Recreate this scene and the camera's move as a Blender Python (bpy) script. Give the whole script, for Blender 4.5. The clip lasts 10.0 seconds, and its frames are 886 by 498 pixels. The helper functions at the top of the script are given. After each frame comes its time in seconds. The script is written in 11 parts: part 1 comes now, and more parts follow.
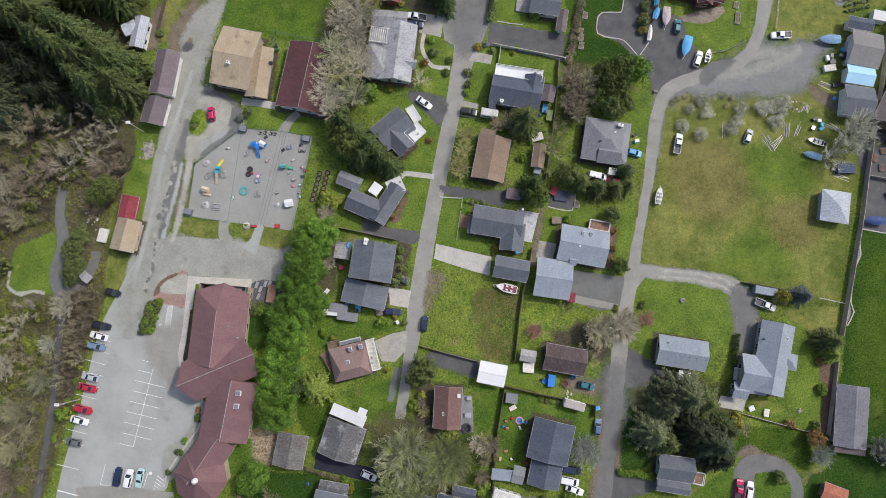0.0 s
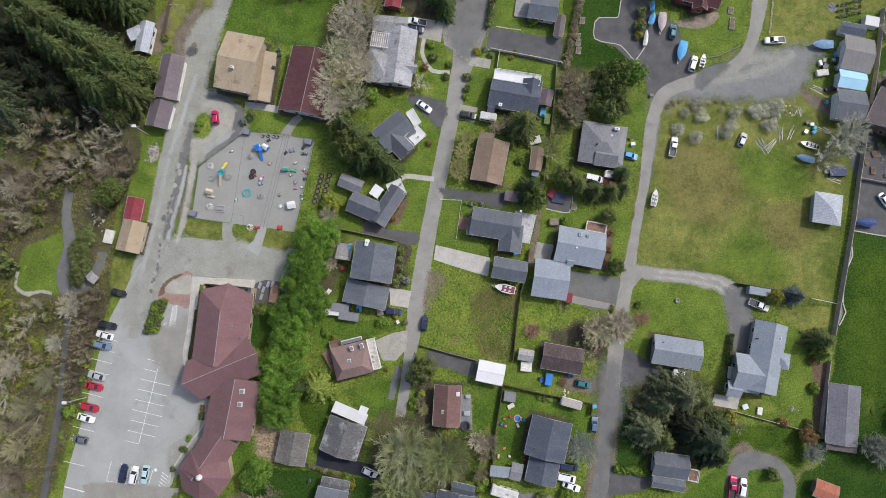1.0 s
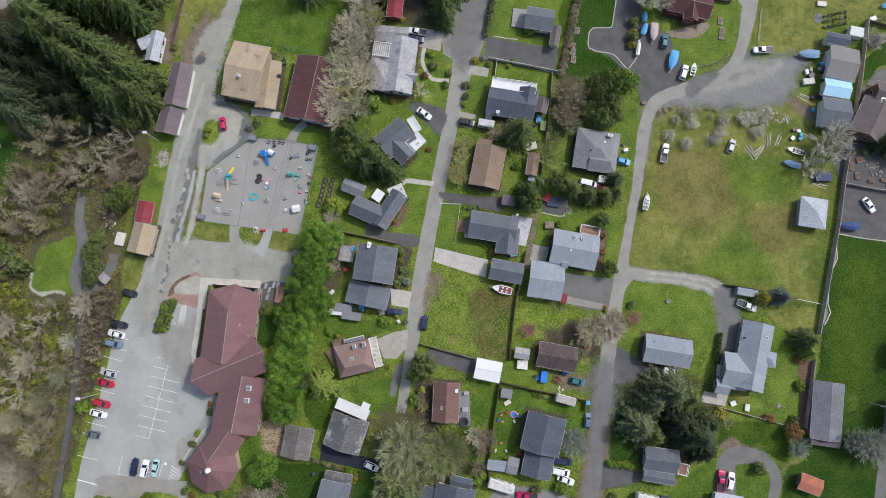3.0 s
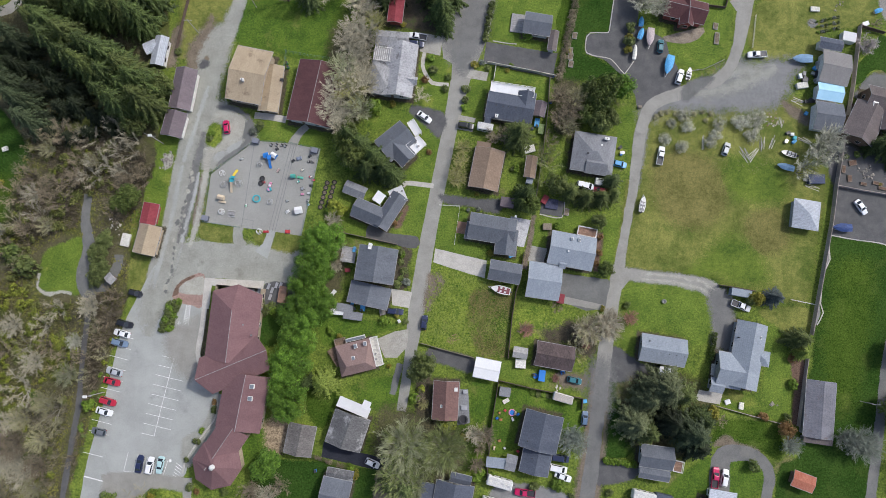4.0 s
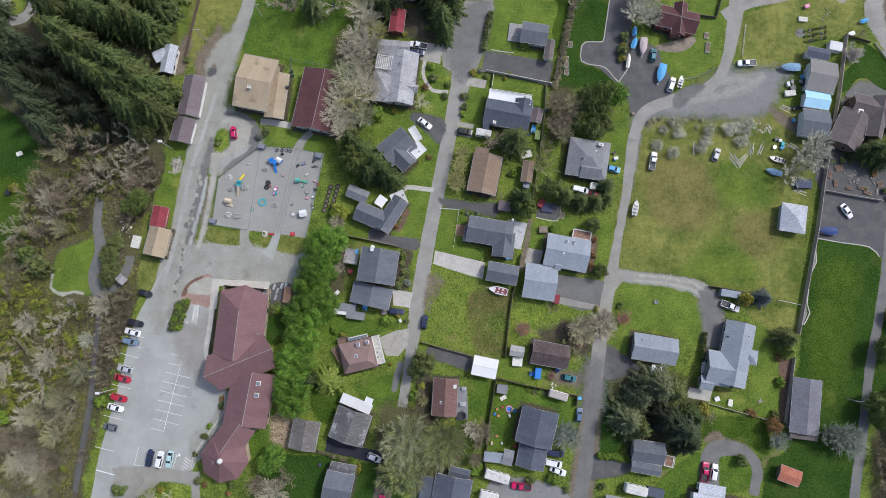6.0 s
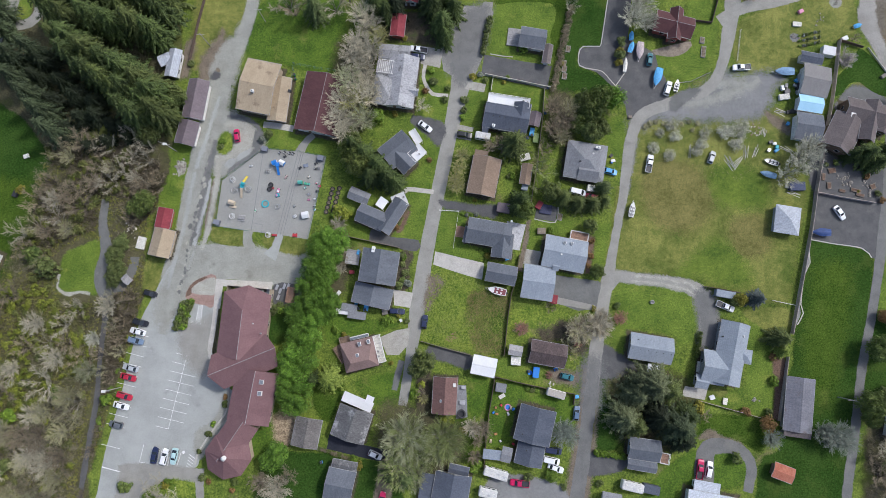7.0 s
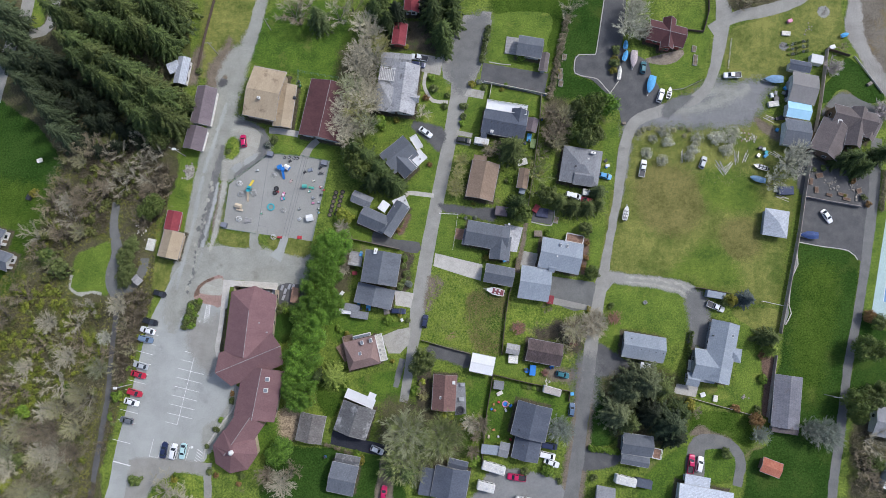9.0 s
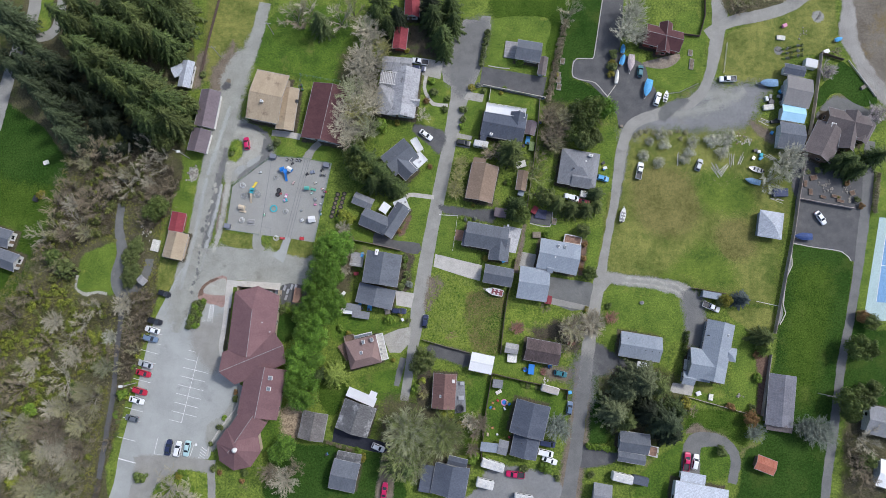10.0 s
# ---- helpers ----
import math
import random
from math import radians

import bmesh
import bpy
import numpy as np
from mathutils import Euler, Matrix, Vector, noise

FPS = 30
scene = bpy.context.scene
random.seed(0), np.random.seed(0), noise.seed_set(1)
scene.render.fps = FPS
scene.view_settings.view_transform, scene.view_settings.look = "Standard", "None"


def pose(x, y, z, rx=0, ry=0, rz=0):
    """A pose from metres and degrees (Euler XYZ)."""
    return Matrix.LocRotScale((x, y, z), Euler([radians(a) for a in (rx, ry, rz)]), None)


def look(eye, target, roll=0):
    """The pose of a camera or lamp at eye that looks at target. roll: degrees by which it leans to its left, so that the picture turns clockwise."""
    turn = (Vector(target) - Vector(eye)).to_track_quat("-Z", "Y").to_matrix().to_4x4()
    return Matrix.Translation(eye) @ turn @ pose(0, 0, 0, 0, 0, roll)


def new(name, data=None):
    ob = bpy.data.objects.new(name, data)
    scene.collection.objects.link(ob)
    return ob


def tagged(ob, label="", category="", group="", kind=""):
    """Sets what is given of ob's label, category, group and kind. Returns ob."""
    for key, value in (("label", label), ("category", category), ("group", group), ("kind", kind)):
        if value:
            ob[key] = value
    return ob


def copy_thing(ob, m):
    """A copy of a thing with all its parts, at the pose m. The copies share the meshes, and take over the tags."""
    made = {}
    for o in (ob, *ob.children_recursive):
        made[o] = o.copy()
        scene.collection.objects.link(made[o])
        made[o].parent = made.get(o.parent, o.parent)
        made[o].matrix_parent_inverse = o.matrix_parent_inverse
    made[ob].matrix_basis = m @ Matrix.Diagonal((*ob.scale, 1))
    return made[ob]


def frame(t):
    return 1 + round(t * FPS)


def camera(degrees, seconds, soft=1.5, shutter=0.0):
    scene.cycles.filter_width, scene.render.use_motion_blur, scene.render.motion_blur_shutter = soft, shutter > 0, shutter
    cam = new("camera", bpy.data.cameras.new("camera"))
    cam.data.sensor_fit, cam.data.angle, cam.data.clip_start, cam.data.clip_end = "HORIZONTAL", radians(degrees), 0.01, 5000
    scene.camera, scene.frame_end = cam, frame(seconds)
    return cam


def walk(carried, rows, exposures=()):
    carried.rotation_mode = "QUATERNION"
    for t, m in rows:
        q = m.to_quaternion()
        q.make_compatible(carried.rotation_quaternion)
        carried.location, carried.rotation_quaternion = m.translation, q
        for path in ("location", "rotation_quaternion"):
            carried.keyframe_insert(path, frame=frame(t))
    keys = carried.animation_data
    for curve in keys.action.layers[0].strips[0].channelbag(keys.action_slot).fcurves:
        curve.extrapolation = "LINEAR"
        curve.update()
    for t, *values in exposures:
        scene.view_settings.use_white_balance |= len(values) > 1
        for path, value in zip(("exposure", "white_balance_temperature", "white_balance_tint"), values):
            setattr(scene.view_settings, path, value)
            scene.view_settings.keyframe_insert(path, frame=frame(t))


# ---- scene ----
cam = camera(73.49, 10.0, 0.7)
# seconds, place of the drone in metres, turn in degrees; it climbs straight up and looks almost straight down
ROWS = [
    (0.00, 0.000, 0.000, 157.000, 0.000),
    (0.50, 0.063, -0.004, 158.507, 0.015),
    (1.00, 0.122, -0.007, 160.013, 0.031),
    (1.50, 0.179, -0.012, 161.520, 0.046),
    (2.00, 0.232, -0.017, 163.027, 0.061),
    (2.50, 0.283, -0.022, 164.534, 0.076),
    (3.25, 0.353, -0.031, 166.795, 0.099),
    (4.00, 0.416, -0.041, 169.056, 0.122),
    (4.50, 0.455, -0.048, 170.563, 0.138),
    (5.00, 0.490, -0.055, 172.070, 0.153),
    (5.50, 0.523, -0.063, 173.578, 0.168),
    (6.25, 0.566, -0.076, 175.839, 0.191),
    (7.00, 0.602, -0.089, 178.101, 0.214),
    (7.50, 0.622, -0.099, 179.608, 0.229),
    (8.00, 0.640, -0.109, 181.116, 0.245),
    (8.50, 0.654, -0.120, 182.624, 0.260),
    (9.00, 0.666, -0.131, 184.132, 0.275),
    (9.50, 0.674, -0.142, 185.640, 0.291),
    (10.00, 0.680, -0.154, 187.149, 0.306),
]
walk(cam, [(t, pose(x, y, z, 6.0, 0.0, turn)) for t, x, y, z, turn in ROWS], exposures=[(0.0, -0.05, 6160, 10), (5.0, -0.05, 5940, 10), (10.0, -0.04, 5730, 10)])

# ---------------------------------------------------------------- light
world = bpy.data.worlds.new("sky")
scene.world = world
world.use_nodes = True
wn = world.node_tree.nodes
sky = wn.new("ShaderNodeTexSky")
sky.sky_type = "NISHITA"
sky.sun_disc = False
sky.dust_density, sky.air_density, sky.ozone_density = 4.0, 0.9, 0.6
sky.sun_elevation, sky.sun_rotation = radians(50), radians(60)
wn["Background"].inputs["Strength"].default_value = 0.15
world.node_tree.links.new(sky.outputs["Color"], wn["Background"].inputs["Color"])
sun = new("sun", bpy.data.lights.new("sun", "SUN"))
sun.data.energy, sun.data.angle, sun.data.color = 2.2, radians(4.0), (1.0, 0.95, 0.88)
sun.matrix_world = look((87, 50, 119), (0, 0, 0))


# ---------------------------------------------------------------- materials
def surface(name, low, high, rough=0.85, broad=0.3, fine=4.0, mix=0.5, bump=0.3, deep=0.05, metal=0.0, stretch=(1, 1, 1),
            patch=None, patch_scale=0.12, patch_at=0.55, vary=0.12, courses=0.0, gloss=0.3, spread=0.13, grain=2.6, speckle=0.2, course_dark=0.82, tuft=0.0):
    """A weathered surface: two colours mixed by broad and fine noise, patches of a third, courses across the slope, a bump."""
    m = bpy.data.materials.new(name)
    m.use_nodes = True
    n, link = m.node_tree.nodes, m.node_tree.links.new
    b = n["Principled BSDF"]
    b.inputs["Roughness"].default_value, b.inputs["Metallic"].default_value = rough, metal
    b.inputs["Specular IOR Level"].default_value = gloss
    co = n.new("ShaderNodeTexCoord")
    mp = n.new("ShaderNodeMapping")
    mp.inputs["Scale"].default_value = stretch
    link(co.outputs["Object"], mp.inputs["Vector"])
    noises = []
    for scale, detail in ((broad, 5), (fine, 8)):
        k = n.new("ShaderNodeTexNoise")
        k.inputs["Scale"].default_value, k.inputs["Detail"].default_value, k.inputs["Roughness"].default_value = scale, detail, 0.65
        link(mp.outputs["Vector"], k.inputs["Vector"])
        noises.append(k)
    both = n.new("ShaderNodeMix")
    both.inputs["Factor"].default_value = mix
    link(noises[0].outputs["Fac"], both.inputs["A"])
    link(noises[1].outputs["Fac"], both.inputs["B"])
    ramp = n.new("ShaderNodeMapRange")
    ramp.inputs["From Min"].default_value, ramp.inputs["From Max"].default_value = 0.5 - spread, 0.5 + spread
    link(both.outputs["Result"], ramp.inputs["Value"])
    col = n.new("ShaderNodeMix")
    col.data_type = "RGBA"
    col.inputs["A"].default_value, col.inputs["B"].default_value = (*low, 1), (*high, 1)
    link(ramp.outputs["Result"], col.inputs["Factor"])
    out = col.outputs["Result"]
    if patch:
        k = n.new("ShaderNodeTexNoise")
        k.inputs["Scale"].default_value, k.inputs["Detail"].default_value, k.inputs["Roughness"].default_value = patch_scale, 6, 0.7
        link(co.outputs["Object"], k.inputs["Vector"])
        r = n.new("ShaderNodeMapRange")
        r.inputs["From Min"].default_value, r.inputs["From Max"].default_value = patch_at, patch_at + 0.12
        link(k.outputs["Fac"], r.inputs["Value"])
        c = n.new("ShaderNodeMix")
        c.data_type = "RGBA"
        c.inputs["B"].default_value = (*patch, 1)
        link(out, c.inputs["A"])
        link(r.outputs["Result"], c.inputs["Factor"])
        out = c.outputs["Result"]
    if grain:
        k = n.new("ShaderNodeTexNoise")
        k.inputs["Scale"].default_value, k.inputs["Detail"].default_value, k.inputs["Roughness"].default_value = grain, 3, 0.75
        link(co.outputs["Object"], k.inputs["Vector"])
        r = n.new("ShaderNodeMapRange")
        r.inputs["From Min"].default_value, r.inputs["From Max"].default_value = 0.35, 0.65
        r.inputs["To Min"].default_value, r.inputs["To Max"].default_value = 1 - speckle, 1 + speckle
        link(k.outputs["Fac"], r.inputs["Value"])
        c = n.new("ShaderNodeMix")
        c.data_type, c.blend_type = "RGBA", "MULTIPLY"
        c.inputs["Factor"].default_value = 1
        link(out, c.inputs["A"])
        link(r.outputs["Result"], c.inputs["B"])
        out = c.outputs["Result"]
    if tuft:
        k = n.new("ShaderNodeTexNoise")
        k.inputs["Scale"].default_value, k.inputs["Detail"].default_value, k.inputs["Roughness"].default_value = 0.32, 4, 0.6
        link(co.outputs["Object"], k.inputs["Vector"])
        r = n.new("ShaderNodeMapRange")
        r.inputs["From Min"].default_value, r.inputs["From Max"].default_value = 0.53, 0.66
        r.inputs["To Max"].default_value = tuft
        link(k.outputs["Fac"], r.inputs["Value"])
        c = n.new("ShaderNodeMix")
        c.data_type = "RGBA"
        c.inputs["B"].default_value = (0.028, 0.085, 0.008, 1)
        link(out, c.inputs["A"])
        link(r.outputs["Result"], c.inputs["Factor"])
        out = c.outputs["Result"]
    if courses:
        w = n.new("ShaderNodeTexWave")
        w.wave_type, w.bands_direction = "BANDS", "Y"
        w.inputs["Scale"].default_value, w.inputs["Distortion"].default_value = courses, 0.4
        w.inputs["Detail"].default_value, w.inputs["Detail Scale"].default_value = 3, 4
        link(co.outputs["Object"], w.inputs["Vector"])
        r = n.new("ShaderNodeMapRange")
        r.inputs["To Min"].default_value, r.inputs["To Max"].default_value = course_dark, 1.0
        link(w.outputs["Fac"], r.inputs["Value"])
        c = n.new("ShaderNodeMix")
        c.data_type, c.blend_type = "RGBA", "MULTIPLY"
        c.inputs["Factor"].default_value = 1
        link(out, c.inputs["A"])
        link(r.outputs["Result"], c.inputs["B"])
        out = c.outputs["Result"]
    if vary:
        info = n.new("ShaderNodeObjectInfo")
        r = n.new("ShaderNodeMapRange")
        r.inputs["To Min"].default_value, r.inputs["To Max"].default_value = 1 - vary, 1 + vary
        link(info.outputs["Random"], r.inputs["Value"])
        h = n.new("ShaderNodeHueSaturation")
        link(r.outputs["Result"], h.inputs["Value"])
        link(out, h.inputs["Color"])
        out = h.outputs["Color"]
    link(out, b.inputs["Base Color"])
    if bump:
        k = n.new("ShaderNodeBump")
        k.inputs["Strength"].default_value, k.inputs["Distance"].default_value = bump, deep
        link(noises[1].outputs["Fac"], k.inputs["Height"])
        link(k.outputs["Normal"], b.inputs["Normal"])
    return m


def leafy(name, low, high, rough=0.6, vary=0.25, clump=3.6):
    """Leaves and twigs: each island of the mesh has its own shade between two colours, clumps differ."""
    m = bpy.data.materials.new(name)
    m.use_nodes = True
    n, link = m.node_tree.nodes, m.node_tree.links.new
    b = n["Principled BSDF"]
    b.inputs["Roughness"].default_value = rough
    b.inputs["Specular IOR Level"].default_value = 0.25
    geo, co = n.new("ShaderNodeNewGeometry"), n.new("ShaderNodeTexCoord")
    k = n.new("ShaderNodeTexNoise")
    k.inputs["Scale"].default_value = clump
    k.inputs["Detail"].default_value = 2
    link(co.outputs["Object"], k.inputs["Vector"])
    lump = n.new("ShaderNodeMapRange")
    lump.inputs["From Min"].default_value, lump.inputs["From Max"].default_value = 0.32, 0.68
    link(k.outputs["Fac"], lump.inputs["Value"])
    mixed = n.new("ShaderNodeMix")
    mixed.inputs["Factor"].default_value = 0.45
    link(geo.outputs["Random Per Island"], mixed.inputs["A"])
    link(lump.outputs["Result"], mixed.inputs["B"])
    col = n.new("ShaderNodeMix")
    col.data_type = "RGBA"
    col.inputs["A"].default_value, col.inputs["B"].default_value = (*low, 1), (*high, 1)
    link(mixed.outputs["Result"], col.inputs["Factor"])
    info = n.new("ShaderNodeObjectInfo")
    r = n.new("ShaderNodeMapRange")
    r.inputs["To Min"].default_value, r.inputs["To Max"].default_value = 1 - vary, 1 + vary
    link(info.outputs["Random"], r.inputs["Value"])
    h = n.new("ShaderNodeHueSaturation")
    link(r.outputs["Result"], h.inputs["Value"])
    link(col.outputs["Result"], h.inputs["Color"])
    link(h.outputs["Color"], b.inputs["Base Color"])
    return m


def plain(name, colour, rough=0.5, metal=0.0, gloss=0.5, vary=0.0):
    return surface(name, [c * 0.92 for c in colour], [min(1, c * 1.06) for c in colour], rough, 0.8, 9.0, 0.5, 0.05, 0.01, metal, vary=vary, gloss=gloss, grain=0)


def glass(name, tint=(0.02, 0.025, 0.03)):
    m = bpy.data.materials.new(name)
    m.use_nodes = True
    b = m.node_tree.nodes["Principled BSDF"]
    b.inputs["Base Color"].default_value, b.inputs["Roughness"].default_value = (*tint, 1), 0.06
    b.inputs["Specular IOR Level"].default_value = 0.7
    return m


GRASS = surface("yard_grass", (0.06, 0.096, 0.012), (0.19, 0.246, 0.036), 0.95, 0.2, 1.6, 0.55, 0.7, 0.15, patch=(0.2, 0.168, 0.085), patch_scale=0.09, patch_at=0.59, vary=0, spread=0.1, grain=2.8, speckle=0.32, tuft=0.3)
LAWN = surface("mown_lawn", (0.062, 0.108, 0.012), (0.165, 0.228, 0.03), 0.95, 0.12, 2.0, 0.55, 0.5, 0.08, patch=(0.205, 0.235, 0.04), patch_scale=0.11, patch_at=0.56, vary=0, spread=0.11, grain=2.8, speckle=0.32, tuft=0.3)
# deepest lawn green: a lawn's own tone in places, painted shade in others
LAWN_DARK = surface("deep_green_and_shade_toned_lawn", (0.02, 0.05, 0.008), (0.048, 0.09, 0.016), 0.95, 0.09, 1.8, 0.55, 0.5, 0.08, spread=0.1, patch=(0.07, 0.1, 0.02), patch_scale=0.05, patch_at=0.55, vary=0, grain=2.2, gloss=0.05, speckle=0.3)
FIELD = surface("dry_field_grass", (0.096, 0.121, 0.0205), (0.232, 0.236, 0.059), 0.95, 0.11, 0.7, 0.4, 0.5, 0.12, patch=(0.078, 0.118, 0.016), patch_scale=0.05, patch_at=0.53, vary=0, spread=0.1, grain=2.6, speckle=0.24, tuft=0.2)
LUSH = surface("lush_field_grass", (0.06, 0.105, 0.012), (0.15, 0.2, 0.026), 0.95, 0.13, 0.9, 0.45, 0.5, 0.12, vary=0, spread=0.12, grain=2.6, speckle=0.24)
DRY = surface("yellowed_dry_grass", (0.098, 0.102, 0.023), (0.215, 0.192, 0.062), 0.95, 0.13, 0.9, 0.45, 0.5, 0.12, vary=0, spread=0.12, grain=2.6, speckle=0.24)
# two darker copies of the lawn, on some lawns standing in for shade
LAWN_MID = surface("mid_green_and_shade_toned_lawn", (0.04, 0.086, 0.007), (0.116, 0.182, 0.019), 0.95, 0.14, 1.8, 0.55, 0.4, 0.08, patch=(0.15, 0.17, 0.035), patch_scale=0.12, patch_at=0.57, vary=0, spread=0.1, grain=2.8, speckle=0.32, tuft=0.28)
LAWN_DEEP = surface("half_dark_and_shade_toned_lawn", (0.03, 0.062, 0.008), (0.082, 0.128, 0.018), 0.95, 0.12, 1.8, 0.55, 0.4, 0.08, patch=(0.1, 0.135, 0.026), patch_scale=0.1, patch_at=0.57, vary=0, spread=0.1, grain=2.8, gloss=0.05, speckle=0.32)
WEEDS = surface("weedy_grass", (0.05, 0.1, 0.008), (0.245, 0.3, 0.044), 0.95, 0.25, 1.5, 0.6, 0.2, 0.08, spread=0.11, patch=(0.22, 0.19, 0.085), patch_scale=0.1, patch_at=0.6, vary=0, grain=2.8, speckle=0.32, tuft=0.4)
FOREST = surface("forest_floor", (0.043, 0.041, 0.021), (0.135, 0.124, 0.062), 0.95, 0.15, 1.5, 0.6, 0.9, 0.3, patch=(0.09, 0.105, 0.024), patch_scale=0.08, patch_at=0.5, vary=0, grain=4.5, speckle=0.34)
EARTH = surface("bare_earth", (0.12, 0.095, 0.065), (0.24, 0.2, 0.15), 0.95, 0.4, 2.5, 0.5, 0.7, 0.12, vary=0)
CHIPS = surface("wood_chip_bed", (0.12, 0.085, 0.052), (0.48, 0.38, 0.25), 0.95, 0.8, 2.0, 0.6, 0.8, 0.1, vary=0)
ROAD = surface("old_road_asphalt", (0.236, 0.229, 0.204), (0.337, 0.327, 0.291), 0.9, 0.25, 6.0, 0.45, 0.2, 0.015, patch=(0.185, 0.182, 0.168), patch_scale=0.1, patch_at=0.6, vary=0, grain=3.0, speckle=0.05)
ROAD_MID = surface("mid_grey_road_asphalt", (0.132, 0.132, 0.126), (0.2, 0.198, 0.187), 0.9, 0.25, 6.0, 0.45, 0.2, 0.015, patch=(0.2, 0.195, 0.175), patch_scale=0.1, patch_at=0.58, vary=0, grain=3.0, speckle=0.06)
LOT = surface("worn_pale_asphalt", (0.294, 0.302, 0.282), (0.404, 0.413, 0.389), 0.9, 0.12, 5.0, 0.4, 0.2, 0.015, patch=(0.236, 0.242, 0.23), patch_scale=0.05, patch_at=0.57, vary=0, grain=3.0, speckle=0.05)
ROAD_DARK = surface("darker_road_asphalt", (0.121, 0.122, 0.115), (0.185, 0.186, 0.176), 0.9, 0.25, 6.0, 0.45, 0.2, 0.015, patch=(0.204, 0.2, 0.185), patch_scale=0.12, patch_at=0.58, vary=0, grain=3.0, speckle=0.05)
DUST = surface("beige_road_dust", (0.31, 0.3, 0.252), (0.43, 0.42, 0.362), 0.95, 0.3, 3.0, 0.5, 0.4, 0.03, patch=(0.25, 0.245, 0.215), patch_scale=0.25, patch_at=0.56, vary=0, grain=3.0, speckle=0.1)
LANE = surface("potholed_asphalt", (0.245, 0.245, 0.211), (0.351, 0.352, 0.308), 0.92, 0.2, 2.0, 0.45, 0.4, 0.04, patch=(0.201, 0.199, 0.170), patch_scale=0.12, patch_at=0.58, vary=0, grain=3.0, speckle=0.09)
TAR = surface("dark_asphalt", (0.078, 0.078, 0.079), (0.130, 0.128, 0.126), 0.9, 0.3, 6.0, 0.45, 0.2, 0.015, patch=(0.146, 0.140, 0.130), patch_scale=0.15, patch_at=0.6, vary=0, grain=3.0, speckle=0.05)
TAR_BLACK = surface("new_black_asphalt", (0.018, 0.02, 0.03), (0.035, 0.037, 0.05), 0.85, 0.3, 6.0, 0.45, 0.3, 0.02, vary=0)
GRAVEL = surface("grey_gravel", (0.175, 0.177, 0.174), (0.258, 0.258, 0.25), 0.95, 0.1, 1.4, 0.4, 0.3, 0.03, patch=(0.225, 0.218, 0.185), patch_scale=0.06, patch_at=0.57, vary=0, grain=3.0, speckle=0.06)
CONCRETE = surface("old_concrete", (0.383, 0.362, 0.32), (0.536, 0.512, 0.466), 0.9, 0.5, 4.0, 0.5, 0.2, 0.02, patch=(0.340, 0.310, 0.248), patch_scale=0.3, patch_at=0.58, vary=0.05, grain=3.0, speckle=0.09)
PAD = surface("stained_grey_concrete", (0.29, 0.275, 0.24), (0.43, 0.41, 0.36), 0.9, 0.5, 4.0, 0.5, 0.2, 0.02, patch=(0.24, 0.22, 0.185), patch_scale=0.3, patch_at=0.56, vary=0.05, grain=3.0, speckle=0.1)
COURT = surface("painted_court", (0.278, 0.275, 0.251), (0.338, 0.335, 0.307), 0.85, 0.15, 4.0, 0.4, 0.2, 0.02, patch=(0.253, 0.250, 0.233), patch_scale=0.12, patch_at=0.6, vary=0.03, grain=3.0, speckle=0.09)
TENNIS = surface("blue_tennis_court", (0.16, 0.3, 0.5), (0.2, 0.36, 0.57), 0.7, 0.1, 4.0, 0.4, 0.1, 0.01, vary=0)
TENNIS_EDGE = surface("pale_green_court_margin", (0.36, 0.47, 0.46), (0.42, 0.53, 0.52), 0.7, 0.1, 4.0, 0.4, 0.1, 0.01, vary=0)
SHORE = surface("shingle_beach", (0.2, 0.19, 0.17), (0.38, 0.365, 0.33), 0.95, 0.15, 3.0, 0.55, 0.8, 0.1, vary=0)
SALTMARSH = surface("tidal_mud_and_weed", (0.1, 0.085, 0.06), (0.2, 0.175, 0.14), 0.8, 0.1, 1.5, 0.5, 0.6, 0.1, patch=(0.16, 0.12, 0.05), patch_scale=0.06, patch_at=0.5, vary=0)
MULCH = surface("brown_mulch", (0.1, 0.062, 0.044), (0.21, 0.14, 0.1), 0.95, 0.6, 4.0, 0.6, 0.6, 0.06, vary=0)
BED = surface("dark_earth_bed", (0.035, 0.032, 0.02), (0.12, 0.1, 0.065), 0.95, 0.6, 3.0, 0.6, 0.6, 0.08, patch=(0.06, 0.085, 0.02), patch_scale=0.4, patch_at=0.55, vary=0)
BRICK_PATH = surface("red_brick_paving", (0.26, 0.17, 0.14), (0.38, 0.26, 0.22), 0.9, 0.5, 5.0, 0.5, 0.4, 0.03, vary=0)
JOINT = surface("court_joint", (0.17, 0.17, 0.17), (0.26, 0.26, 0.255), 0.9, 0.8, 5.0, 0.6, 0.1, 0.01, vary=0)
PAINT = surface("worn_white_paint", (0.62, 0.62, 0.6), (0.8, 0.8, 0.78), 0.8, 0.8, 5.0, 0.6, 0.1, 0.01, vary=0)


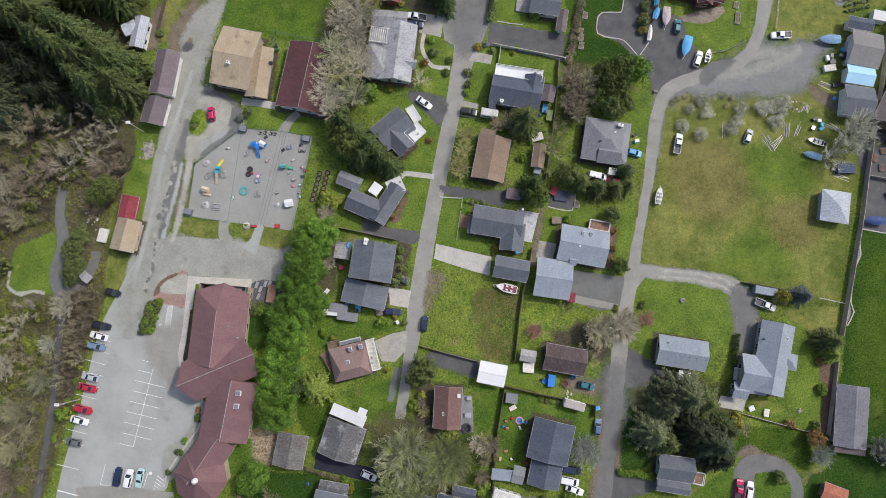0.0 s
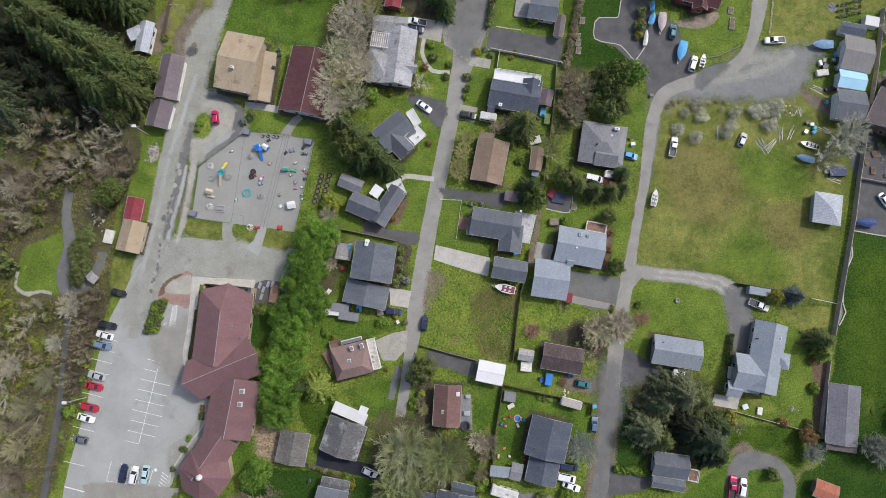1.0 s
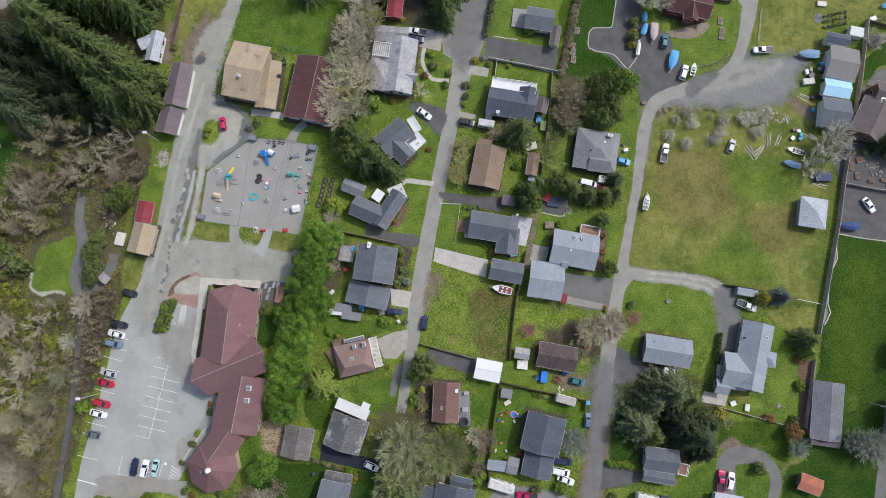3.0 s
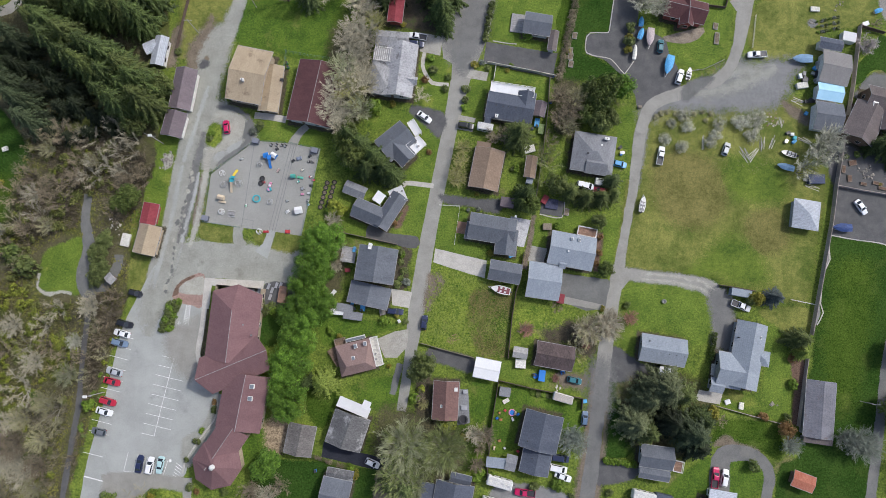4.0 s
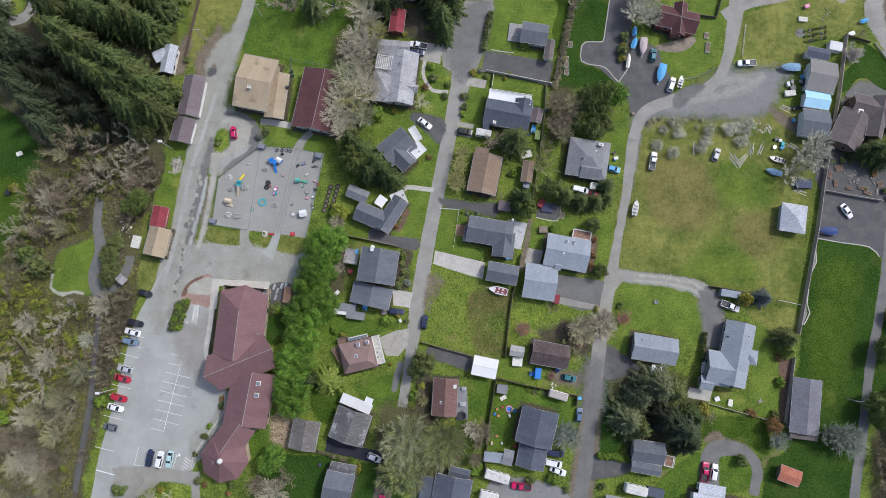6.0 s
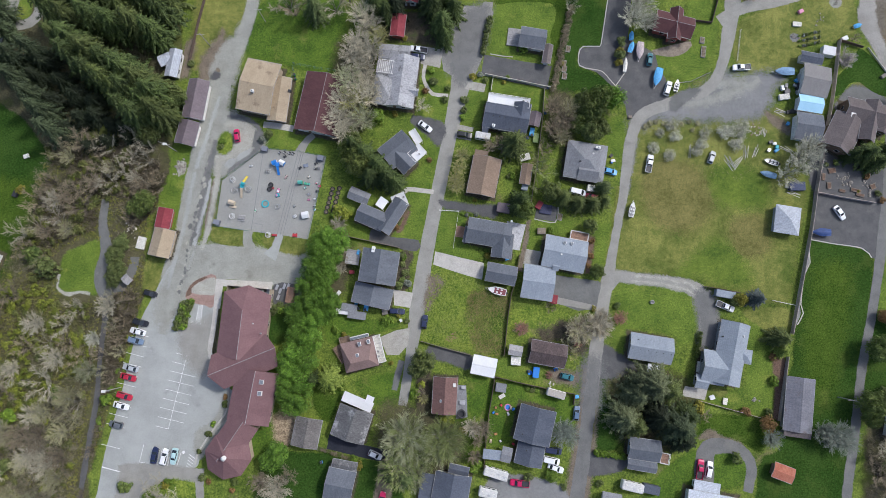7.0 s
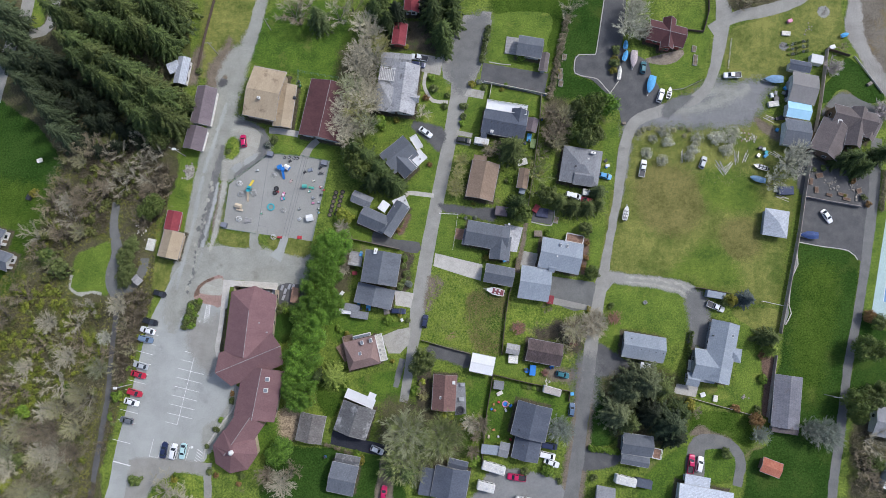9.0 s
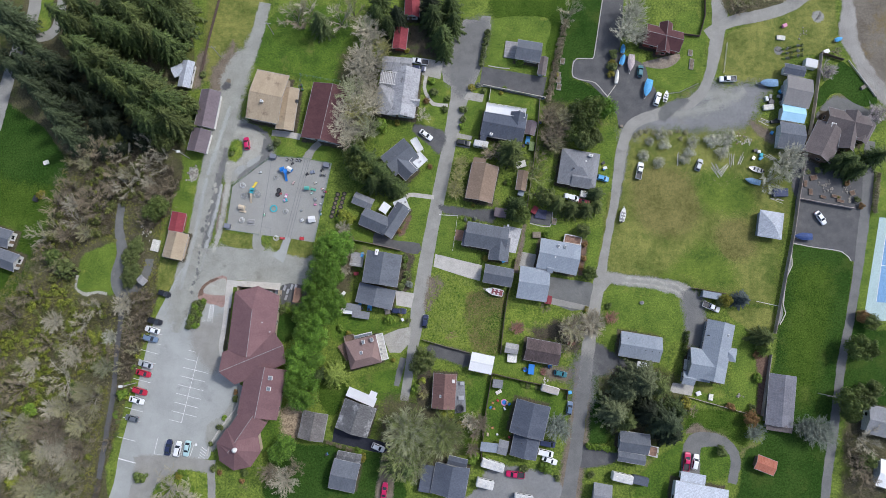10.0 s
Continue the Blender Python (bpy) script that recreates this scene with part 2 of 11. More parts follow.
def worn_edge(m):
    """Lets the rim of a ground sheet break up into the ground beside it, by noise and the rim's own wear."""
    n, link = m.node_tree.nodes, m.node_tree.links.new
    rim, co, k = n.new("ShaderNodeAttribute"), n.new("ShaderNodeTexCoord"), n.new("ShaderNodeTexNoise")
    rim.attribute_name = "wear"
    k.inputs["Scale"].default_value, k.inputs["Detail"].default_value, k.inputs["Roughness"].default_value = 0.6, 4, 0.65
    fine = n.new("ShaderNodeTexNoise")
    fine.inputs["Scale"].default_value, fine.inputs["Detail"].default_value = 11.0, 0
    both = n.new("ShaderNodeMix")
    both.inputs["Factor"].default_value = 0.62
    for src, to in ((k, "A"), (fine, "B")):
        link(co.outputs["Object"], src.inputs["Vector"])
        link(src.outputs["Fac"], both.inputs[to])
    r = n.new("ShaderNodeMapRange")
    r.inputs["From Min"].default_value, r.inputs["From Max"].default_value = 0.34, 0.66
    r.inputs["To Min"].default_value, r.inputs["To Max"].default_value = 0.03, 0.97
    link(both.outputs["Result"], r.inputs["Value"])
    d = n.new("ShaderNodeMath")
    d.operation = "SUBTRACT"
    link(r.outputs["Result"], d.inputs[0])
    link(rim.outputs["Fac"], d.inputs[1])
    s = n.new("ShaderNodeMapRange")
    s.inputs["From Min"].default_value, s.inputs["From Max"].default_value = -0.02, 0.02
    link(d.outputs["Value"], s.inputs["Value"])
    link(s.outputs["Result"], n["Principled BSDF"].inputs["Alpha"])


for sheet in (LAWN, LAWN_DEEP, LAWN_DARK, LAWN_MID, FIELD, DRY, LUSH, WEEDS, FOREST, EARTH, CHIPS, ROAD, ROAD_MID, LOT, ROAD_DARK, LANE, DUST, TAR, GRAVEL, SHORE, SALTMARSH, MULCH, BED, BRICK_PATH):
    worn_edge(sheet)


def roofing(name, low, high, patch=None, at=0.58, rough=0.85, metal=0.0, courses=0.7, depth=0.93):
    return surface(name, low, high, rough, 0.35, 3.5, 0.55, 0.45, 0.03, metal, (1.0, 0.45, 0.45), patch, 0.28, at, 0.06, courses, grain=5.0, speckle=0.12, course_dark=depth)


SLATE = roofing("dark_slate_shingles", (0.1, 0.11, 0.128), (0.172, 0.184, 0.208))
SLATE_BLUE = roofing("blue_grey_shingles", (0.066, 0.076, 0.102), (0.118, 0.132, 0.165))
GREY = roofing("grey_shingles", (0.17, 0.175, 0.185), (0.29, 0.295, 0.31), (0.14, 0.14, 0.14), 0.6)
PALE = roofing("pale_blue_grey_shingles", (0.225, 0.255, 0.295), (0.335, 0.37, 0.41), (0.185, 0.202, 0.222), 0.62)
WHITE_GREY = roofing("bleached_white_grey_roofing", (0.24, 0.24, 0.25), (0.5, 0.5, 0.51), (0.15, 0.147, 0.145), 0.54)
PATIO = surface("pale_stained_patio", (0.36, 0.36, 0.37), (0.58, 0.58, 0.59), 0.85, 0.5, 3.0, 0.5, 0.2, 0.02, patch=(0.28, 0.28, 0.28), patch_scale=0.35, patch_at=0.54, vary=0)
TAN = roofing("tan_shingles", (0.31, 0.245, 0.165), (0.43, 0.35, 0.24), (0.2, 0.155, 0.105), 0.55, depth=0.95)
BROWN = roofing("brown_shingles", (0.19, 0.135, 0.095), (0.29, 0.215, 0.155), (0.17, 0.12, 0.09), 0.6)
MAROON = roofing("maroon_shingles", (0.078, 0.034, 0.037), (0.13, 0.06, 0.06), (0.062, 0.034, 0.035), 0.6, depth=0.95)
CHURCH_ROOF = roofing("faded_maroon_shingles", (0.158, 0.088, 0.091), (0.218, 0.126, 0.128), (0.142, 0.077, 0.08), 0.62, depth=0.95)
RUSSET = roofing("russet_shingles", (0.13, 0.075, 0.066), (0.21, 0.125, 0.11), (0.17, 0.11, 0.1), 0.6)
ROSE = roofing("rose_brown_shingles", (0.2, 0.135, 0.12), (0.28, 0.195, 0.175))
MOSSY = roofing("mossy_dark_shingles", (0.05, 0.038, 0.038), (0.14, 0.105, 0.1), (0.21, 0.165, 0.16), 0.57)
MOTTLED = roofing("mottled_weathered_shingles", (0.075, 0.074, 0.076), (0.19, 0.187, 0.184), (0.4, 0.395, 0.385), 0.53)
# mottled roofing, its tone lowered to paint the side turned from the sun
WEATHERED = roofing("weathered_shade_toned_roofing", (0.2, 0.2, 0.205), (0.4, 0.4, 0.4), (0.1, 0.1, 0.1), 0.52)
STAINED = roofing("stained_brown_grey_sheet_roofing", (0.085, 0.076, 0.07), (0.22, 0.205, 0.19), (0.31, 0.295, 0.28), 0.56)
WARM_GREY = roofing("warm_grey_roofing", (0.2, 0.19, 0.185), (0.26, 0.25, 0.24), (0.18, 0.17, 0.165), 0.62, depth=0.96)
PLUM = roofing("plum_grey_roofing", (0.13, 0.105, 0.115), (0.2, 0.165, 0.175), (0.17, 0.13, 0.12), 0.6, depth=0.95)
UMBER = roofing("dark_umber_shingles", (0.11, 0.093, 0.09), (0.18, 0.152, 0.147))
RED = roofing("red_roofing", (0.2, 0.035, 0.045), (0.3, 0.065, 0.075), (0.13, 0.04, 0.042), 0.55)
TILE = roofing("orange_red_tiles", (0.32, 0.1, 0.06), (0.48, 0.2, 0.13), (0.6, 0.5, 0.42), 0.63)
BARN_METAL = roofing("galvanised_barn_roof", (0.12, 0.12, 0.14), (0.23, 0.23, 0.255), (0.13, 0.1, 0.095), 0.56, 0.55, 0.1, 0.4)
ICE_BLUE = surface("light_blue_sheet_roofing", (0.34, 0.58, 0.74), (0.42, 0.67, 0.83), 0.6, 0.3, 3.0, 0.3, 0.1, 0.01, grain=0)
WHITE_ROOF = surface("white_membrane_roofing", (0.66, 0.66, 0.66), (0.76, 0.76, 0.76), 0.7, 0.5, 3.0, 0.5, 0.1, 0.02, grain=0, patch=(0.58, 0.58, 0.57), patch_scale=0.4, patch_at=0.62)
BLUE_WHITE = surface("bluish_white_sheet_roofing", (0.42, 0.45, 0.5), (0.56, 0.59, 0.64), 0.6, 0.4, 2.0, 0.5, 0.1, 0.02, courses=0.8)

WALL_WHITE = surface("white_siding", (0.62, 0.61, 0.58), (0.74, 0.73, 0.7), 0.8, 0.6, 5.0, 0.4, 0.2, 0.02)
WALL_GREY = surface("grey_siding", (0.26, 0.27, 0.28), (0.36, 0.37, 0.38), 0.8, 0.6, 5.0, 0.4, 0.2, 0.02)
WALL_TAN = surface("tan_siding", (0.38, 0.31, 0.22), (0.5, 0.42, 0.32), 0.8, 0.6, 5.0, 0.4, 0.2, 0.02)
WALL_BROWN = surface("brown_board_siding", (0.13, 0.09, 0.06), (0.24, 0.17, 0.12), 0.85, 0.6, 5.0, 0.4, 0.3, 0.02)
WALL_BLUE = surface("blue_siding", (0.14, 0.19, 0.26), (0.2, 0.26, 0.34), 0.8, 0.6, 5.0, 0.4, 0.2, 0.02)
WALL_RED = surface("barn_red_siding", (0.24, 0.06, 0.05), (0.33, 0.1, 0.08), 0.85, 0.6, 5.0, 0.4, 0.2, 0.02)
TRIM = plain("white_trim", (0.72, 0.71, 0.68), 0.6)
EDGE = surface("weathered_grey_edging", (0.2, 0.2, 0.2), (0.42, 0.42, 0.41), 0.7, 0.8, 3.0, 0.5, 0.1, 0.02)
WOOD = surface("weathered_wood", (0.16, 0.13, 0.1), (0.32, 0.27, 0.21), 0.85, 0.8, 6.0, 0.5, 0.4, 0.02, stretch=(1, 1, 1))
WOOD_RED = surface("stained_red_wood", (0.22, 0.13, 0.09), (0.36, 0.23, 0.16), 0.8, 0.8, 6.0, 0.5, 0.3, 0.02)
WOOD_GREY = surface("silvered_wood", (0.26, 0.25, 0.24), (0.42, 0.41, 0.4), 0.85, 0.8, 6.0, 0.5, 0.3, 0.02)
PALE_WOOD = surface("pale_new_timber", (0.5, 0.47, 0.4), (0.68, 0.65, 0.58), 0.8, 0.8, 6.0, 0.5, 0.3, 0.02)
STONE = surface("grey_boulder", (0.17, 0.155, 0.13), (0.34, 0.31, 0.27), 0.9, 0.9, 4.0, 0.5, 0.5, 0.05)
STEEL = plain("galvanised_steel", (0.5, 0.5, 0.5), 0.45, 0.7)
RUBBER = plain("black_rubber", (0.02, 0.02, 0.02), 0.8)
DARK = plain("dark_metal", (0.045, 0.045, 0.05), 0.5, 0.3)
GLASS = glass("window_glass")
SKYLIGHT_GLASS = glass("skylight_glass", (0.2, 0.22, 0.24))
BARK = surface("bark", (0.06, 0.05, 0.04), (0.16, 0.135, 0.11), 0.9, 1.0, 6.0, 0.5, 0.6, 0.05)
GREY_BARK = surface("pale_grey_bark", (0.2, 0.186, 0.146), (0.37, 0.345, 0.285), 0.9, 1.0, 6.0, 0.5, 0.4, 0.03)
PAINTS = {name: plain(name + "_car_paint", c, 0.3, 0.0, 0.6) for name, c in dict(
    white=(0.78, 0.78, 0.78), silver=(0.42, 0.44, 0.46), black=(0.02, 0.021, 0.026), navy=(0.02, 0.028, 0.075), red=(0.42, 0.02, 0.045),
    crimson=(0.5, 0.01, 0.09), blue=(0.1, 0.16, 0.26), teal=(0.03, 0.15, 0.18), grey=(0.13, 0.14, 0.155), steelblue=(0.16, 0.22, 0.31),
    aqua=(0.45, 0.62, 0.62), skyblue=(0.08, 0.32, 0.62)).items()}


def tinted(name, c, rough=0.6):
    key = name + "_plastic"
    return bpy.data.materials.get(key) or plain(key, c, rough)


# ---------------------------------------------------------------- mesh helpers
def part(name, bm, material, parent, label="", at=None):
    """Links a bmesh (or vertices and faces) as one mesh object under a thing or a part."""
    me = bpy.data.meshes.new(name)
    if isinstance(bm, tuple):
        me.from_pydata(bm[0], [], bm[1])
    else:
        bm.to_mesh(me)
        bm.free()
    me.materials.append(material)
    ob = new(name, me)
    if parent is not None:
        ob.parent = parent
    if at is not None:
        ob.matrix_basis = at
    if label:
        ob["label"] = label
    return ob


def thing(name, x, y, z=0.0, turn=0.0, label="", category="", group="", kind=""):
    e = new(name)
    e.empty_display_size = 0.5
    e.matrix_basis = pose(x, y, z, 0, 0, turn)
    return tagged(e, label, category, group, kind)


def box(bm, x0, x1, y0, y1, z0, z1, bevel=0.0):
    v = [bm.verts.new(p) for p in ((x0, y0, z0), (x1, y0, z0), (x1, y1, z0), (x0, y1, z0), (x0, y0, z1), (x1, y0, z1), (x1, y1, z1), (x0, y1, z1))]
    f = [bm.faces.new([v[i] for i in q]) for q in ((3, 2, 1, 0), (4, 5, 6, 7), (0, 1, 5, 4), (1, 2, 6, 5), (2, 3, 7, 6), (3, 0, 4, 7))]
    if bevel:
        bmesh.ops.bevel(bm, geom=list({e for q in f for e in q.edges}), offset=bevel, segments=1, affect="EDGES")
    return bm


def boxed(*a):
    return box(bmesh.new(), *a)


def slab(bm, pts, t):
    """A plate of thickness t whose upper side has the given corners."""
    up = [bm.verts.new(p) for p in pts]
    dn = [bm.verts.new((p[0], p[1], p[2] - t)) for p in pts]
    bm.faces.new(up)
    bm.faces.new(dn[::-1])
    for i in range(len(pts)):
        j = (i + 1) % len(pts)
        bm.faces.new((up[j], up[i], dn[i], dn[j]))
    return bm


def tube(bm, p, q, r0, r1=None, sides=8, caps=True):
    """A tapered round bar from p to q."""
    p, q = Vector(p), Vector(q)
    r1 = r0 if r1 is None else r1
    way = (q - p).normalized()
    a = way.orthogonal().normalized()
    b = way.cross(a)
    rings = []
    for c, r in ((p, r0), (q, r1)):
        rings.append([bm.verts.new(c + (a * math.cos(2 * math.pi * i / sides) + b * math.sin(2 * math.pi * i / sides)) * r) for i in range(sides)])
    for i in range(sides):
        j = (i + 1) % sides
        bm.faces.new((rings[0][i], rings[0][j], rings[1][j], rings[1][i]))
    if caps:
        bm.faces.new(rings[0][::-1])
        bm.faces.new(rings[1])
    return bm


def loft(bm, rings):
    """A skin over rings of equally many points, closed at both ends."""
    vs = [[bm.verts.new(p) for p in r] for r in rings]
    k = len(vs[0])
    for a, b in zip(vs, vs[1:]):
        for i in range(k):
            bm.faces.new((a[i], a[(i + 1) % k], b[(i + 1) % k], b[i]))
    bm.faces.new(vs[0][::-1])
    bm.faces.new(vs[-1])
    return bm


def smooth_line(pts, step=1.5, closed=False):
    """A Catmull-Rom line through the points, sampled about every step metres."""
    p = [Vector((*q, 0)) for q in pts]
    n = len(p)
    out = []
    for i in range(n if closed else n - 1):
        if closed:
            a, b, c, d = p[(i - 1) % n], p[i], p[(i + 1) % n], p[(i + 2) % n]
        else:
            a, b, c, d = p[max(i - 1, 0)], p[i], p[i + 1], p[min(i + 2, n - 1)]
        k = max(1, int((c - b).length / step))
        for s in range(k):
            t = s / k
            out.append(0.5 * (2 * b + (c - a) * t + (2 * a - 5 * b + 4 * c - d) * t * t + (3 * b - a - 3 * c + d) * t ** 3))
    if not closed:
        out.append(p[-1])
    return out


SHEETS = []


def layer(z):
    """A height of its own for each sheet of ground, so that no two share a plane."""
    SHEETS.append(z)
    return z * 0.8 + 0.0001 * len(SHEETS)


def area(name, pts, z, material, label="", category="ground", soft=True, rough=0.25, kind="structure", fray=None):
    """A piece of ground: a sheet with the given outline, its edge uneven, its rim worn into the ground or turned down into the soil."""
    z = layer(z)
    line = smooth_line(pts, 1.2, True) if soft else []
    if not soft:
        for a, b in zip(pts, pts[1:] + pts[:1]):
            k = max(1, int(math.hypot(b[0] - a[0], b[1] - a[1]) / 1.2))
            line += [Vector((a[0] + (b[0] - a[0]) * i / k, a[1] + (b[1] - a[1]) * i / k, 0)) for i in range(k)]
    if rough:
        line = [v + Vector((noise.noise(v * 0.45 + Vector((z * 90, 0, 0))) + 0.6 * noise.noise(v * 1.7), noise.noise(v * 0.45 + Vector((7, z * 90, 0))) + 0.6 * noise.noise(v * 1.7 + Vector((3, 3, 3))), 0)) * rough for v in line]
    n = len(line)
    if fray is None:
        fray = 1.0 if soft and rough >= 0.15 else 0.0
    turn = 1 if sum(line[i].x * line[(i + 1) % n].y - line[(i + 1) % n].x * line[i].y for i in range(n)) > 0 else -1
    bm = bmesh.new()
    wear = bm.verts.layers.float.new("wear")
    outer, inner = [], line
    if fray:
        inner = []
        for i in range(n):
            d = (line[(i + 2) % n] - line[i - 2]).normalized() * turn
            side = Vector((d.y, -d.x, 0))
            inner.append(line[i] - side * fray * 0.4)
            outer.append(line[i] + side * fray * 0.6)
    up = [bm.verts.new((v.x, v.y, z)) for v in inner]
    f = bm.faces.new(up)
    if f.normal.z < 0 or (f.normal_update() or f.normal.z < 0):
        f.normal_flip()
    rim = [bm.verts.new((v.x, v.y, z - 0.002)) for v in outer] or [bm.verts.new((v.x, v.y, -0.1)) for v in line]
    if fray:
        for v in rim:
            v[wear] = 1.0
    for i in range(n):
        j = (i + 1) % n
        bm.faces.new((up[i], rim[i], rim[j], up[j]) if turn > 0 else (up[j], rim[j], rim[i], up[i]))
    bmesh.ops.triangulate(bm, faces=[f])
    bm.normal_update()
    for f in [q for q in bm.faces if q.normal.z < -0.5]:
        bm.faces.remove(f)
    return tagged(part(name, bm, material, None), label, category, kind=kind)


def strip(name, pts, widths, z, material, label="", category="road", rough=0.2, kind="structure", fray=None):
    """A road: a sheet along a smooth line, its width going from value to value, its rims worn into the verges."""
    z = layer(z)
    line = smooth_line(pts, 1.5)
    n = len(line)
    if fray is None:
        fray = (0.8 if rough > 0.3 else 0.3) if rough >= 0.15 else 0.0
    bm = bmesh.new()
    wear = bm.verts.layers.float.new("wear")
    rows = []
    for i, v in enumerate(line):
        d = (line[min(i + 1, n - 1)] - line[max(i - 1, 0)]).normalized()
        side = Vector((-d.y, d.x, 0))
        s = i / max(1, n - 1) * (len(widths) - 1)
        k = min(int(s), len(widths) - 2) if len(widths) > 1 else 0
        w = widths[0] if len(widths) == 1 else widths[k] + (widths[k + 1] - widths[k]) * (s - k)
        w1 = w / 2 + rough * (noise.noise(v * 0.4) + 0.6 * noise.noise(v * 1.5)) - fray * 0.4
        w2 = w / 2 + rough * (noise.noise(v * 0.4 + Vector((9, 0, 0))) + 0.6 * noise.noise(v * 1.5 + Vector((5, 0, 0)))) - fray * 0.4
        a, b = v + side * w1, v - side * w2
        c, e = v + side * (w1 + fray), v - side * (w2 + fray)
        low = z - 0.002 if fray else -0.1
        rows.append([bm.verts.new(q) for q in ((c.x, c.y, low), (a.x, a.y, z), (b.x, b.y, z), (e.x, e.y, low))])
        if fray:
            rows[-1][0][wear] = rows[-1][3][wear] = 1.0
    for p, q in zip(rows, rows[1:]):
        for i in range(3):
            bm.faces.new((p[i], p[i + 1], q[i + 1], q[i]))
    return tagged(part(name, bm, material, None), label, category, kind=kind)


# ---------------------------------------------------------------- ground, roads, lawns
big = bmesh.new()
bmesh.ops.create_grid(big, x_segments=40, y_segments=40, size=2000)
tagged(part("ground", big, GRASS, None), "patchy green and brown grass ground between the yards", "ground", kind="structure")

area("forest_floor", [(-149.3, 111.5), (-90.9, 111.5), (-81.5, 82.9), (-83.1, 69.9), (-82.9, 51.5), (-80.1, 48.3), (-83.0, 39.7), (-84.9, 31.9), (-89.2, 27.3), (-89.2, 15.1), (-87.5, 10.6), (-89.9, 1.7), (-91.6, -7.2), (-94.6, -18.8), (-98.6, -34.5), (-102.0, -48.5), (-103.1, -63.5), (-133.0, -63.5), (-162.0, 7.6)], 0.02, FOREST, "brown leaf litter and moss under the woods", "forest floor", rough=0.8)
# tree shade over the meadow is painted in with the darkest lawn green
area("meadow", [(-155.0, 67.0), (-132.4, 60.5), (-123.5, 51.1), (-119.4, 44.6), (-123.9, 31.7), (-129.2, 19.0), (-135.2, 4.7), (-149.1, 1.1)], 0.03, LAWN_DARK, "rough meadow beside the woods, tree shade put into the green", "meadow", rough=0.5)
area("lawn_clearing", [(-113.4, 16.7), (-109.0, 18.9), (-103.1, 20.7), (-103.0, 12.1), (-102.8, 4.9), (-108.0, 5.1), (-114.0, 4.9), (-114.7, 10.6)], 0.04, LAWN, "bright mown lawn clearing in the woods", "lawn")
strip("forest_path", [(-102.2, 33.5), (-102.6, 25.8), (-101.1, 18.2), (-102.4, 10.6), (-100.9, 5.4), (-96.2, 6.9), (-92.8, 12.1), (-92.3, 15.9)], [2.2, 2.6, 3.2, 3.4, 4.0, 3.0, 2.5], 0.05, ROAD_DARK, "narrow dark asphalt path through the woods", "path")
strip("forest_path", [(-100.2, 4.7), (-100.1, -1.3), (-100.8, -13.0), (-101.1, -26.0), (-102.2, -35.9), (-103.8, -49.8), (-105.4, -64.0)], [1.8, 1.5, 1.6, 1.6, 1.6], 0.05, TAR, "narrow dark footpath between bushes", "path")
strip("forest_edge_drive", [(-134.8, 105.9), (-135.9, 94.1), (-139.8, 84.3), (-142.2, 72.8), (-145.0, 57.6)], [4.0, 4.0, 4.2], 0.05, ROAD, "pale drive under tall conifers", "drive")
strip("forest_edge_drive", [(-138.3, 88.6), (-131.8, 89.0), (-127.9, 91.2), (-126.3, 98.0), (-126.1, 105.9)], [3.2, 3.2, 3.0], 0.055, ROAD, "pale curved drive round a small lawn", "drive")
area("lawn_island", [(-134.1, 101.9), (-129.1, 102.0), (-129.4, 94.1), (-130.6, 90.6), (-134.7, 89.8), (-134.8, 96.0)], 0.045, LAWN, "bright small lawn ringed by a drive", "lawn")

# church, its lot and the lane beside it
area("car_park", [(-82.2, 12.4), (-79.0, 14.8), (-74.4, 18.9), (-68.4, 19.7), (-57.8, 18.8), (-48.8, 17.9), (-42.0, 17.3), (-40.8, 12.1), (-42.4, 7.6), (-51.4, 7.6), (-65.7, 8.8), (-67.2, -1.3), (-68.1, -13.0), (-63.6, -22.4), (-61.2, -23.4), (-62.0, -30.9), (-69.9, -42.2), (-70.9, -45.4), (-80.6, -45.4), (-87.4, -44.6), (-90.1, -47.3), (-90.9, -54.0), (-91.7, -63.5), (-101.4, -63.5), (-99.3, -52.6), (-97.7, -41.5), (-94.1, -25.2), (-91.9, -13.7), (-89.9, -4.2), (-86.3, 3.9)], 0.06, LOT, "pale worn asphalt car park", "car park", rough=0.12)
area("forecourt", [(-79.5, 15.0), (-74.4, 19.6), (-68.4, 19.7), (-57.8, 18.8), (-48.8, 17.9), (-41.0, 17.3), (-40.4, 12.1), (-42.2, 8.0), (-51.4, 7.8), (-66.5, 9.2), (-73.5, 7.0), (-78.5, -1.0), (-85.0, -4.0), (-84.6, 3.9)], 0.0632, LANE, "warm grey worn asphalt forecourt beside the lane", "road", rough=0.4, fray=3.0)
strip("lane", [(-58.8, 101.3), (-60.9, 91.2), (-63.4, 82.9), (-67.4, 73.9), (-70.9, 60.2), (-73.8, 44.4), (-75.6, 31.9), (-77.2, 21.2), (-79.8, 12.1), (-82.2, 1.7), (-83.8, -5.7)], [3.6, 3.8, 4.6, 7.0, 7.2, 7.0, 7.4, 7.4, 7.4, 7.0, 6.4], 0.05, LANE, "potholed pale asphalt lane", "road", rough=0.35)
area("turning_area", [(-70.2, 60.2), (-65.7, 61.8), (-58.1, 57.3), (-54.5, 53.0), (-55.1, 48.8), (-58.9, 45.9), (-63.0, 42.5), (-67.0, 40.5), (-69.7, 41.2), (-71.6, 49.1)], 0.055, LANE, "worn asphalt turning area beside the lane", "drive", rough=0.4, fray=2.2)
